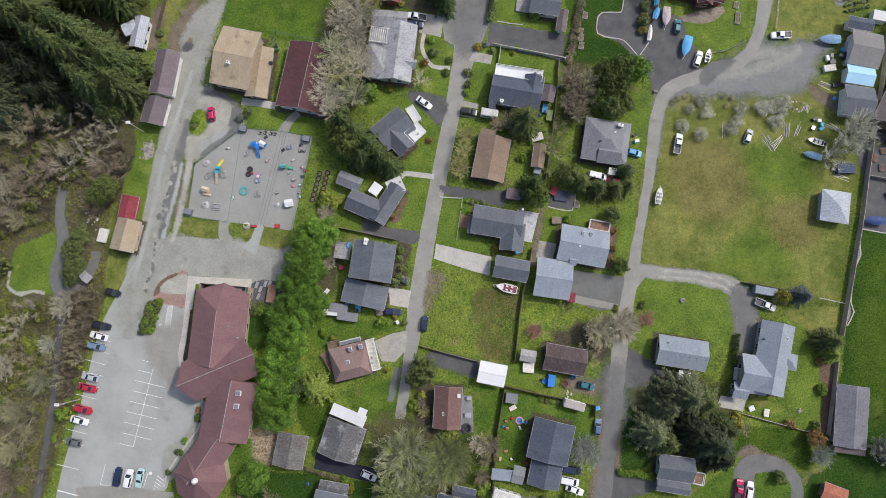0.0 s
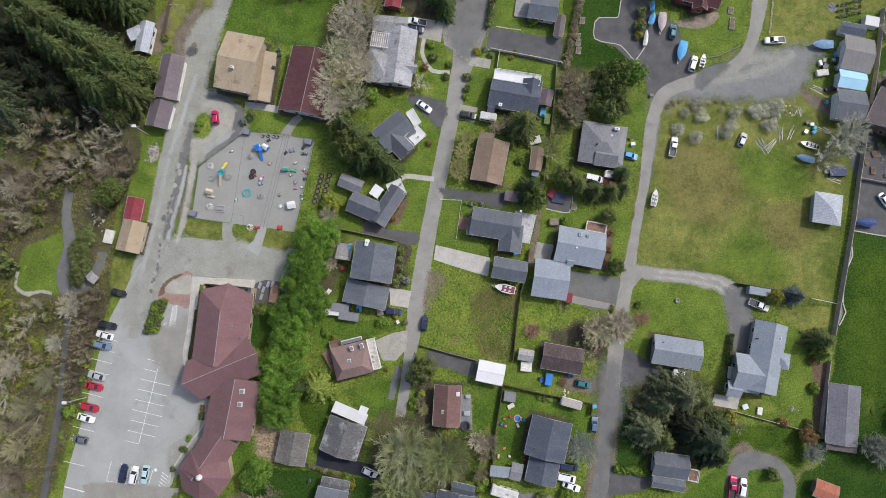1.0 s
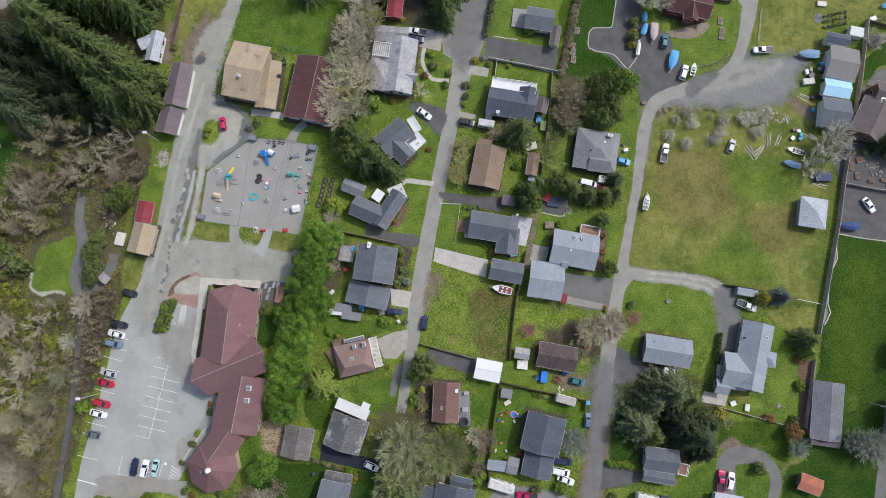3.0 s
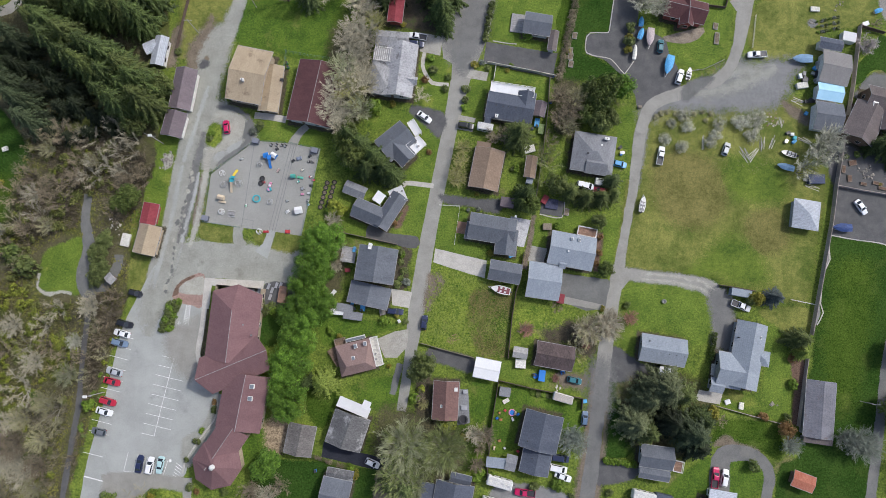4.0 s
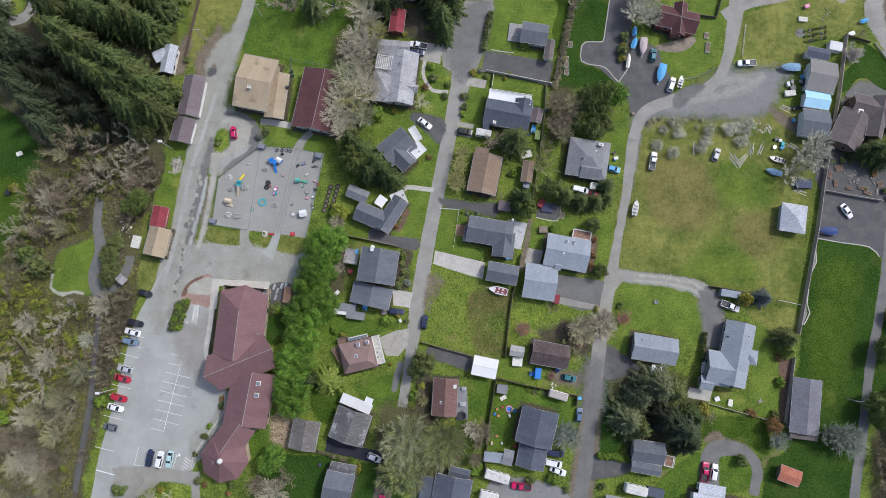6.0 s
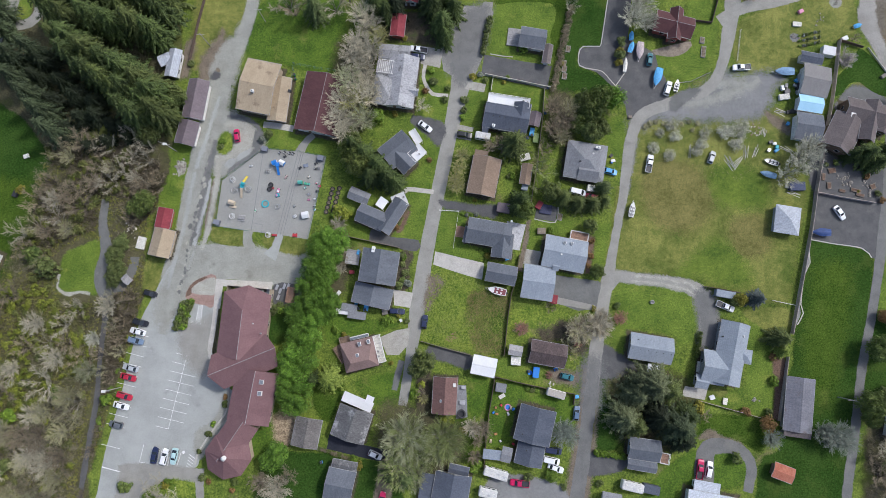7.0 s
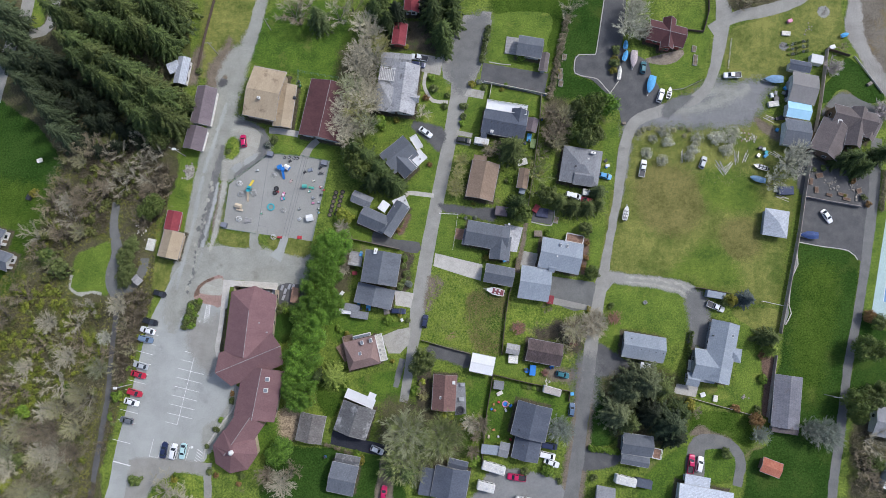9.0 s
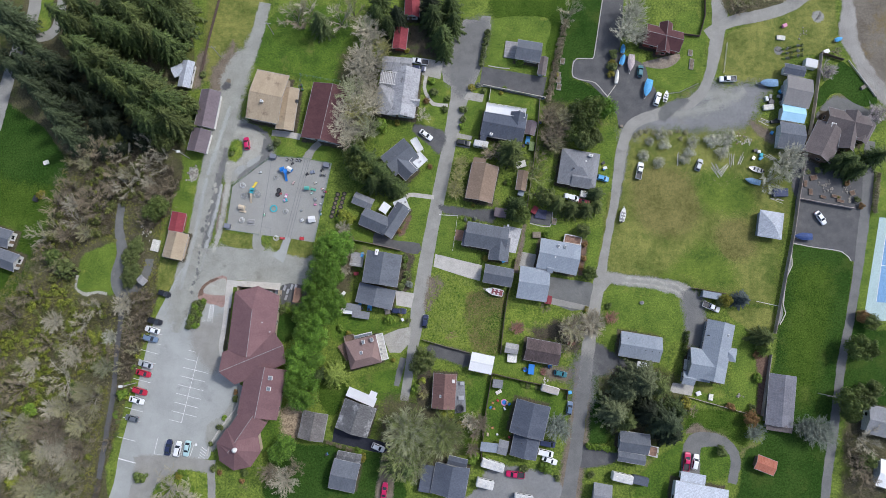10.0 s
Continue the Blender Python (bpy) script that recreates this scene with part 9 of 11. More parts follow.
def boat(label, x, y, turn, L, W, hull, cover=None, inside=None, trailer=True):
    """A small boat on its trailer; open with seats and a motor, or under a tarpaulin."""
    e = thing("boat", x, y, 0.05, turn, label, "boat")
    z = 0.55 if trailer else 0.05
    h = L / 2
    st = [(-h, 0.82, 0.1), (-h * 0.4, 1.0, 0.0), (h * 0.2, 0.98, 0.0), (h * 0.65, 0.62, 0.12), (h * 0.9, 0.24, 0.35), (h, 0.04, 0.55)]
    rings = []
    for px, k, lift in st:
        w = W / 2 * k
        rings.append([(px, -w, z + 0.8), (px, -w * 0.92, z + 0.4 + lift * 0.4), (px, 0, z + lift), (px, w * 0.92, z + 0.4 + lift * 0.4), (px, w, z + 0.8), (px, w * 0.86, z + 0.8), (px, 0, z + 0.74), (px, -w * 0.86, z + 0.8)])
    part("hull", loft(bmesh.new(), rings), hull, e)
    if cover:
        rings = []
        for px, k, lift in st:
            w = W / 2 * k + 0.05
            top = z + 1.25 - 0.35 * abs(px / h) ** 2
            rings.append([(px * 1.01, -w, z + 0.66), (px * 1.01, -w, z + 0.84), (px * 1.01, -w * 0.4, top - 0.08), (px * 1.01, 0, top), (px * 1.01, w * 0.4, top - 0.08), (px * 1.01, w, z + 0.84), (px * 1.01, w, z + 0.66)])
        part("tarpaulin", loft(bmesh.new(), rings), cover, e)
    else:
        part("cockpit_floor", boxed(-h + 0.25, h * 0.3, -W * 0.36, W * 0.36, z + 0.76, z + 0.84), inside or DARK, e)
        for px in (-h * 0.45, 0.0):
            for s in (-1, 1):
                bm = box(bmesh.new(), px - 0.25, px + 0.25, s * W * 0.2 - 0.22, s * W * 0.2 + 0.22, z + 0.84, z + 1.0, 0.03)
                box(bm, px - 0.3, px - 0.2, s * W * 0.2 - 0.22, s * W * 0.2 + 0.22, z + 0.9, z + 1.3)
                part("seat", bm, TRIM, e)
        bm = bmesh.new()
        slab(bm, [(h * 0.3, -W * 0.38, z + 0.84), (h * 0.42, -W * 0.3, z + 0.84), (h * 0.3, -W * 0.28, z + 1.25), (h * 0.2, -W * 0.34, z + 1.25)], 0.03)
        slab(bm, [(h * 0.3, W * 0.38, z + 0.84), (h * 0.42, W * 0.3, z + 0.84), (h * 0.3, W * 0.28, z + 1.25), (h * 0.2, W * 0.34, z + 1.25)], 0.03)
        part("windscreen", bm, GLASS, e)
        part("motor", box(bmesh.new(), -h - 0.45, -h + 0.02, -0.2, 0.2, z + 0.35, z + 1.15, 0.06), DARK, e)
    if trailer:
        bm = bmesh.new()
        tube(bm, (-h * 0.9, -W * 0.3, 0.45), (h * 0.5, -W * 0.3, 0.45), 0.05)
        tube(bm, (-h * 0.9, W * 0.3, 0.45), (h * 0.5, W * 0.3, 0.45), 0.05)
        tube(bm, (h * 0.5, -W * 0.3, 0.45), (h * 1.3, 0, 0.45), 0.05)
        tube(bm, (h * 0.5, W * 0.3, 0.45), (h * 1.3, 0, 0.45), 0.05)
        part("trailer_frame", bm, STEEL, e)
        wheels(e, (-h * 0.3,), W * 0.42, 0.28, 0.18)
    return e


BLUE_TARP = surface("bright_blue_tarpaulin", (0.08, 0.3, 0.58), (0.14, 0.42, 0.72), 0.6, 0.8, 5.0, 0.5, 0.5, 0.06)
DULL_BLUE_TARP = surface("faded_blue_tarpaulin", (0.16, 0.27, 0.42), (0.26, 0.4, 0.56), 0.7, 0.8, 5.0, 0.5, 0.5, 0.06)
PINK_TARP = surface("faded_pinkish_tarpaulin", (0.36, 0.3, 0.3), (0.5, 0.43, 0.43), 0.7, 0.8, 5.0, 0.5, 0.5, 0.06)
PALE_TARP = surface("pale_canvas_tarpaulin", (0.6, 0.58, 0.5), (0.76, 0.74, 0.68), 0.8, 0.8, 5.0, 0.5, 0.5, 0.06)
boat("white motor boat with a dark red cockpit on a trailer", 16.7, 6.1, 166.4, 5.6, 2.3, TRIM, None, plain("dark_red_vinyl", (0.2, 0.05, 0.06), 0.6))
boat("boat under a deep blue tarpaulin on the parking pad", 114.4, 24.0, 176.6, 5.4, 2.3, TRIM, surface("deep_blue_tarpaulin", (0.02, 0.04, 0.13), (0.05, 0.09, 0.24), 0.6, 0.8, 5.0, 0.5, 0.5, 0.06))
boat("white open motor boat on a trailer beside the road", 57.6, 30.7, 77.2, 4.6, 1.8, TRIM, None, WOOD_GREY)
boat("long boat under a bright blue tarpaulin", 66.7, 72.3, -106.5, 5.8, 2.4, TRIM, BLUE_TARP)
boat("boat under a faded pinkish tarpaulin", 61.5, 80.8, -97.2, 5.4, 2.2, TRIM, PINK_TARP)
boat("boat under a faded blue tarpaulin", 106.1, 74.2, 178.5, 5.8, 2.5, TRIM, DULL_BLUE_TARP)
boat("grey aluminium dinghy on the ground", 100.6, 45.7, 161.7, 4.6, 1.6, STEEL, None, DARK, False)
boat("small boat with a blue cover on the ground", 99.5, 41.8, 163.9, 5.0, 1.8, STEEL, DULL_BLUE_TARP, None, False)
boat("small boat under a pale tarpaulin", 56.8, 76.0, 80.7, 4.4, 1.1, TRIM, PALE_TARP)
boat("narrow boat under a blue cover", 58.8, 81.8, 70.9, 3.6, 1.5, TRIM, BLUE_TARP)
boat("small grey boat beside the drive", 72.5, 69.5, 74.5, 3.8, 1.5, STEEL, None, DARK)
boat("small white boat on the ground", 59.0, 85.5, 82.4, 3.0, 1.4, TRIM, BLUE_TARP)
boat("blue covered boat on the beach", 130.0, 89.3, 19.1, 2.6, 1.3, TRIM, BLUE_TARP, None, False)


def caravan(label, x, y, turn, L=7.0, W=2.5, H=2.9, fittings=((-0.3, 0.3, 0.5), (0.05, -0.35, 0.7), (0.32, 0.25, 0.4)), skin=None):
    """A boxy trailer; fittings are roof hatches (share of the length, side, size)."""
    e = thing("caravan", x, y, 0.05, turn, label, "caravan")
    b = part("body", box(bmesh.new(), -L / 2, L / 2, -W / 2, W / 2, 0.5, H, 0.18), TRIM, e)
    part("roof_skin", box(bmesh.new(), -L / 2 + 0.14, L / 2 - 0.14, -W / 2 + 0.14, W / 2 - 0.14, H - 0.05, H + 0.02, 0.02), skin or GRIMY_WHITE, b, "rain-streaked sheet roof")
    for s in (-1, 1):
        for px in (-L * 0.28, 0, L * 0.28):
            part("window", boxed(px - 0.45, px + 0.45, s * W / 2 - 0.02, s * W / 2 + 0.02, 1.4, 2.1), GLASS, b)
    for i, (px, py, size) in enumerate(fittings):
        part("roof_vent", box(bmesh.new(), px * L - size / 2, px * L + size / 2, py - size * 0.42, py + size * 0.42, H, H + 0.12 + 0.05 * (i % 2), 0.04), (PALE_TARP, STEEL)[i % 2], b)
    wheels(e, (-0.5, 0.4), W / 2 - 0.15)
    part("drawbar", tube(bmesh.new(), (L / 2, 0, 0.55), (L / 2 + 1.1, 0, 0.5), 0.06), DARK, e)
    return e


GRIMY_WHITE = roofing("rain_streaked_white_sheet", (0.5, 0.49, 0.46), (0.72, 0.71, 0.68), (0.36, 0.34, 0.3), 0.55)
GRIMY_BEIGE = roofing("stained_beige_sheet", (0.34, 0.31, 0.28), (0.5, 0.46, 0.42), (0.24, 0.22, 0.2), 0.55)
caravan("long white caravan with roof vents", 15.9, -46.3, -16.1, 7.0, 2.5, 2.9, ((-0.38, 0.0, 0.9), (-0.2, 0.5, 0.4), (-0.12, -0.2, 0.5), (0.1, 0.1, 0.6), (0.24, 0.3, 0.4), (0.36, -0.2, 0.7)))
caravan("short white caravan with a stained roof", 13.6, -51.7, -13.3, 5.2)
caravan("white box trailer in a back yard", 33.6, -23.8, -15.7, 5.4, 2.2, 2.5, (), GRIMY_BEIGE)
caravan("white caravan beside the eastern road", 55.0, -49.8, -13.0, 6.2)
caravan("small white truck box beside a hedge", 12.5, 53.1, -9.8, 4.6, 2.1, 2.6, ())
caravan("white box trailer on gravel", 25.2, -56.0, -8.6, 5.6, 2.2, 2.4, ())


# ---------------------------------------------------------------- markings, fences, poles
def line_mark(a, b, w=0.12, material=None, z=0.066):
    d = Vector((b[0] - a[0], b[1] - a[1], 0))
    n = Vector((-d.y, d.x, 0)).normalized() * w / 2
    bm = slab(bmesh.new(), [(a[0] - n.x, a[1] - n.y, z), (b[0] - n.x, b[1] - n.y, z), (b[0] + n.x, b[1] + n.y, z), (a[0] + n.x, a[1] + n.y, z)], 0.05)
    return tagged(part("parking_line", bm, material or PAINT, None), "thin worn white painted line on asphalt", "road marking", "painted lines", "structure")


# double row of stalls in the middle of the car park
A, B = Vector((-75.2, -13.4, 0)), Vector((-79.6, -34.6, 0))
line_mark(A, B)
for i in range(9):
    c = A.lerp(B, i / 8)
    d = (Vector((-78.0, -15.8, 0)) - Vector((-72.0, -17.2, 0))) / 2
    line_mark(c, c + d * (1.25 if i else 1.1))
    if 1 < i < 8:
        line_mark(c, c - d * 1.35)
# western row
for i in range(13):
    p = Vector((-86.7, -8.0, 0)).lerp(Vector((-94.8, -46.7, 0)), i / 13.2)
    q = Vector((-92.1, -6.6, 0)).lerp(Vector((-100.4, -45.4, 0)), i / 13.2)
    if i not in (10, 12):
        line_mark(p, q)
line_mark(Vector((-98.3, -45.4, 0)), Vector((-92.8, -46.8, 0)), 0.3)
for i in range(5):
    p = Vector((-86.5, -39.0, 0)).lerp(Vector((-75.5, -41.2, 0)), i / 4)
    q = Vector((-87.5, -44.0, 0)).lerp(Vector((-76.7, -45.7, 0)), i / 4)
    line_mark(p, q)
line_mark(Vector((-87.5, -44.0, 0)), Vector((-84.8, -44.3, 0)))
for i in range(5):
    p, q = Vector((-73.1, -41.8, 0)), Vector((-74.1, -45.7, 0))
    line_mark(p.lerp(q, i / 5), p.lerp(q, i / 5) + Vector((1.7, -1.2, 0)), 0.16)
# striped bays by the church door
line_mark(Vector((-72.3, 1.5, 0)), Vector((-73.1, -4.2, 0)), 0.14)
line_mark(Vector((-71.2, 1.5, 0)), Vector((-71.6, -4.2, 0)), 0.14)
for i in range(8):
    p, q = Vector((-72.3, 0.9, 0)), Vector((-73.0, -3.9, 0))
    c = p.lerp(q, i / 7)
    line_mark(c, c + Vector((1.3, 0.75, 0)), 0.22)
for cx, cy in ((-74.2, -3.5), (-70.3, -3.8), (-74.8, -41.2)):
    e = tagged(part("bay_symbol", slab(bmesh.new(), [(cx + 0.45 * math.cos(a * 0.7854), cy + 0.45 * math.sin(a * 0.7854), 0.066) for a in range(8)], 0.04), PAINT, None), "worn white painted bay symbol on asphalt", "road marking", "painted lines", "structure")
# seams of the play court
for a, b in (((-54.7, 49.1), (-57.6, 23.8)), ((-44.1, 48.1), (-49.7, 22.7)), ((-43.1, 48.1), (-48.8, 22.6)), ((-42.5, 48.1), (-48.0, 22.4))):
    line_mark(a, b, 0.16, JOINT, 0.09)
for a, b in (((-57.4, 26.4), (-54.2, 25.8)), ((-54.2, 25.8), (-54.4, 23.3))):
    line_mark(a, b, 0.1, JOINT, 0.09)
# lines of the tennis court
for a, b in (((141.5, 25.9), (136.7, 3.5)), ((144.7, 25.7), (140.2, 3.1)), ((139.3, 15.0), (162.4, 13.4))):
    line_mark(a, b, 0.14, PAINT, 0.09)


def fence(label, pts, h, style, material, bay=2.4, base=0.03):
    """A fence: posts, a panel or rails in each bay, a cap on boarded ones."""
    e = thing("fence", pts[0][0], pts[0][1], 0, 0, label, "fence")
    o = Vector((*pts[0], 0))
    for a, b in zip(pts, pts[1:]):
        a, b = Vector((*a, 0)) - o, Vector((*b, 0)) - o
        d = b - a
        n = max(1, round(d.length / bay))
        turn = math.degrees(math.atan2(d.y, d.x))
        w = d.length / n
        for i in range(n + 1):
            c = a + d * i / n
            if i < n or b == Vector((*pts[-1], 0)) - o:
                part("post", boxed(-0.05, 0.05, -0.05, 0.05, 0, h + 0.08), material, e, "", pose(c.x, c.y, base))
            if i == n:
                continue
            at = pose(c.x, c.y, base, 0, 0, turn)
            if style == "board":
                part("panel", boxed(0.05, w - 0.05, -0.02, 0.02, 0.06, h), material, e, "", at)
                part("cap", boxed(0.05, w - 0.05, -0.07, 0.07, h + 0.001, h + 0.05), material, e, "", at)
            else:
                for z in ((h, h * 0.5, 0.12) if style == "rail" else (h, h * 0.66, h * 0.33, 0.08)):
                    r = 0.03 if style == "rail" or z == h else 0.012
                    part("rail", tube(bmesh.new(), (0, 0, z), (w, 0, z), r, r, 6), material, e, "", at)
    return e


FENCE_DARK = surface("dark_weathered_boards", (0.07, 0.05, 0.04), (0.15, 0.11, 0.09), 0.85, 0.8, 6.0, 0.5, 0.4, 0.02)
FENCE_PALE = surface("pinkish_weathered_boards", (0.34, 0.28, 0.25), (0.5, 0.43, 0.39), 0.85, 0.8, 6.0, 0.5, 0.4, 0.02)
MESH_GREEN = plain("green_coated_steel", (0.08, 0.16, 0.12), 0.5)
fence("tall pinkish-brown board fence along the field", [(123.9, 84.6), (120.6, 66.6), (117.3, 52.4), (113.7, 36.7), (111.6, 25.7), (107.7, 9.5), (103.8, -6.4)], 1.9, "board", FENCE_PALE)
fence("tall pinkish-brown board fence behind a bed", [(102.3, -13.0), (98.7, -31.4)], 1.6, "board", FENCE_PALE)
fence("low pale fence beside the parking pad", [(113.7, 36.3), (120.8, 34.9), (131.2, 33.1)], 1.4, "board", FENCE_PALE)
fence("dark board fence between two yards", [(15.9, -19.1), (25.8, -21.4), (39.2, -24.0)], 1.7, "board", FENCE_DARK)
fence("dark board fence beside a caravan yard", [(15.9, -19.4), (14.0, -30.2), (12.4, -45.7)], 1.7, "board", FENCE_DARK)
fence("dark board fence beside a box trailer", [(39.2, -24.0), (38.8, -27.1)], 1.6, "board", FENCE_DARK)
fence("white rail fence round a garden", [(-0.6, 30.4), (5.2, 30.1), (3.6, 18.9)], 1.1, "rail", TRIM)
fence("dark wire fence behind the maroon hall", [(-46.3, 76.4), (-39.7, 75.1), (-33.1, 74.1)], 1.6, "wire", MESH_GREEN)
fence("dark wire fence between the halls", [(-46.0, 76.4), (-46.7, 69.9), (-47.7, 61.8)], 1.6, "wire", MESH_GREEN)
fence("grey wire fence round the play court", [(-67.0, 39.4), (-61.1, 44.1), (-54.4, 49.4), (-43.6, 48.5), (-35.4, 46.9), (-37.9, 33.5), (-40.3, 21.4)], 1.3, "wire", MESH_GREEN)
fence("grey wire fence round the play court", [(-67.0, 39.4), (-67.5, 33.5), (-68.4, 25.3), (-58.0, 23.8)], 1.3, "wire", MESH_GREEN)
fence("pale timber fence beside a dark asphalt pad", [(13.4, 73.1), (22.7, 71.2), (33.6, 68.9)], 1.3, "board", PALE_WOOD)
fence("pale timber fence beside a concrete slab", [(15.9, 72.5), (15.2, 67.9)], 1.3, "board", PALE_WOOD)
fence("board fence beside the empty lot", [(21.0, 5.4), (19.9, -1.3), (18.6, -13.0)], 1.5, "board", FENCE_DARK)
fence("low dark fence beside a white carport", [(-5.8, -8.9), (2.4, -11.2), (9.4, -13.0)], 1.2, "board", WOOD)
fence("timber fence behind the tall hedge", [(-28.5, 22.3), (-21.7, 20.9), (-12.6, 18.9)], 1.4, "board", WOOD)
fence("low rail fence beside the lawn", [(73.4, 70.7), (77.3, 71.2), (83.3, 74.1)], 0.8, "rail", WOOD_GREY)
fence("dark board fence on the northern edge", [(93.5, 87.9), (92.0, 78.0)], 0.8, "rail", PALE_WOOD)
fence("pale garden wall of boards below a lawn", [(75.4, -25.7), (82.6, -27.7), (94.1, -30.8)], 0.9, "board", FENCE_PALE)
fence("dark board fence round a northern lawn", [(78.6, 90.9), (84.4, 90.2), (86.5, 97.2), (86.9, 107.1)], 1.2, "board", FENCE_DARK)
fence("board fence beside a dark drive", [(78.6, 7.6), (83.1, 6.9), (89.0, 5.8)], 1.4, "board", FENCE_DARK)
fence("pale gate rail across a corner of the yard", [(99.0, 3.5), (106.0, 2.0)], 1.0, "rail", TRIM)
fence("boarded fence on the shore lawn", [(123.9, 84.6), (131.1, 82.3)], 1.4, "board", FENCE_DARK)
fence("pale sea wall rail along the shore lawn", [(133.0, 82.3), (141.0, 70.1)], 0.6, "board", PALE_WOOD)
fence("old dark board fence under the conifers", [(-73.7, 102.3), (-76.5, 88.5), (-78.5, 76.9)], 1.5, "board", FENCE_DARK)
fence("board fence behind a back yard", [(31.7, 68.6), (31.1, 60.2), (29.3, 45.9), (27.0, 31.9)], 1.5, "board", WOOD)
fence("board fence beside a garage", [(23.5, 16.7), (21.8, 7.6), (21.0, 5.4)], 1.5, "board", FENCE_DARK)


def light_pole(x, y, h, turn, label):
    e = thing("light_pole", x, y, 0, 0, label, "lamp post")
    part("pole", tube(bmesh.new(), (0, 0, 0), (0, 0, h), 0.14, 0.09), WOOD_GREY, e)
    if "lamp" in label:
        a = math.radians(turn)
        part("arm", tube(bmesh.new(), (0, 0, h - 0.3), (2.0 * math.cos(a), 2.0 * math.sin(a), h + 0.1), 0.05), STEEL, e)
        part("lamp_head", box(bmesh.new(), -0.55, 0.55, -0.35, 0.35, h - 0.05, h + 0.25, 0.05), TRIM, e)
    part("crossarm", boxed(-1.2, 1.2, -0.06, 0.06, h - 0.7, h - 0.55), WOOD_GREY, e)
    return e


light_pole(-94.2, -22.7, 9, 10, "timber lamp pole with a white head beside the car park")
light_pole(-81.3, 48.5, 8, 160, "timber lamp pole with a white head beside the barns")
light_pole(-55.6, 90.4, 8, 200, "timber utility pole beside the lane")
light_pole(-72.7, 82.5, 8, 200, "timber utility pole beside the wood")
light_pole(116.8, -24.7, 7, 160, "timber utility pole beside the side road")


# ---------------------------------------------------------------- play court
def solid(name, bits, label, category, x, y, turn=0.0, z=0.078, group=""):
    """A small thing of several parts; each bit: part name, material, bmesh."""
    e = thing(name, x, y, z, turn, label, category, group)
    for n, m, bm in bits:
        part(n, bm, m, e)
    return e


def C(name, rgb):
    return tinted(name, rgb)


YELLOW, PBLUE, PTEAL, PPINK, PRED, PGREEN, PTAN, PDARK, PWHITE, PAQUA = (C("yellow", (0.65, 0.5, 0.05)), C("blue", (0.03, 0.2, 0.6)), C("teal", (0.12, 0.45, 0.38)), C("pink", (0.65, 0.25, 0.4)), C("red", (0.5, 0.04, 0.05)),
                                                              C("green", (0.1, 0.4, 0.2)), C("tan", (0.6, 0.5, 0.36)), C("charcoal", (0.05, 0.05, 0.055)), C("white", (0.75, 0.75, 0.74)), C("aqua", (0.05, 0.4, 0.48)))


def slide(x, y, turn, label, chute, tower, L=3.2, h=1.5, w=0.6):
    bm = bmesh.new()
    for y0, y1, zz in ((-w / 2, w / 2, 0.0), (-w / 2 - 0.06, -w / 2, 0.16), (w / 2, w / 2 + 0.06, 0.16)):
        slab(bm, [(0.4, y0, h + zz), (0.4, y1, h + zz), (L, y1, 0.15 + zz), (L, y0, 0.15 + zz)][::-1], 0.08)
    top = box(bmesh.new(), -0.6, 0.5, -0.6, 0.6, h - 0.08, h)
    posts = [("post", tower, tube(bmesh.new(), (sx, sy, 0), (sx, sy, h + 0.7), 0.06)) for sx in (-0.55, 0.45) for sy in (-0.55, 0.55)]
    rungs = [("rung", tower, tube(bmesh.new(), (-0.9 + 0.12 * i, -0.3, 0.25 + 0.35 * i), (-0.9 + 0.12 * i, 0.3, 0.25 + 0.35 * i), 0.03)) for i in range(4)]
    return solid("playground_slide", [("chute", chute, bm), ("platform", tower, top), *posts, *rungs], label, "slide", x, y, turn)


def playhouse(x, y, turn, label, wall, roof, w=1.4, d=1.2, h=1.2):
    bm = bmesh.new()
    for s in (-1, 1):
        q = [(-w / 2 - 0.1, s * (d / 2 + 0.1), h), (w / 2 + 0.1, s * (d / 2 + 0.1), h), (w / 2 + 0.1, 0, h + 0.5), (-w / 2 - 0.1, 0, h + 0.5)]
        slab(bm, q if s < 0 else q[::-1], 0.06)
    return solid("playhouse", [("wall", wall, boxed(-w / 2, w / 2, -d / 2, d / 2, 0, h - 0.02)), ("roof", roof, bm), ("door", PDARK, boxed(-0.2, 0.2, -d / 2 - 0.02, -d / 2 + 0.02, 0.02, 0.85))], label, "playhouse", x, y, turn)


def toy(x, y, turn, label, body, seat=None, L=1.0, W=0.55, H=0.5):
    bits = [("body", body, box(bmesh.new(), -L / 2, L / 2, -W / 2, W / 2, 0.18, H * 0.75, 0.06)), ("seat", seat or body, box(bmesh.new(), -L * 0.35, L * 0.05, -W * 0.4, W * 0.4, H * 0.7, H, 0.04)),
            ("handlebar", PDARK, tube(bmesh.new(), (L * 0.3, -W * 0.4, H * 1.15), (L * 0.3, W * 0.4, H * 1.15), 0.03))]
    bits += [("wheel", RUBBER, tube(bmesh.new(), (px, s * W * 0.5, 0.15), (px, s * (W * 0.5 + 0.1), 0.15), 0.16, 0.16, 10)) for px in (-L * 0.32, L * 0.32) for s in (-1, 1)]
    label = label if len(label.split()) > 4 else label + " on the play court"
    return solid("ride_on_toy", bits, label, "toy vehicle", x, y, turn, 0.078 if label.endswith("court") or "court" in label else 0.05, "ride-on toys")


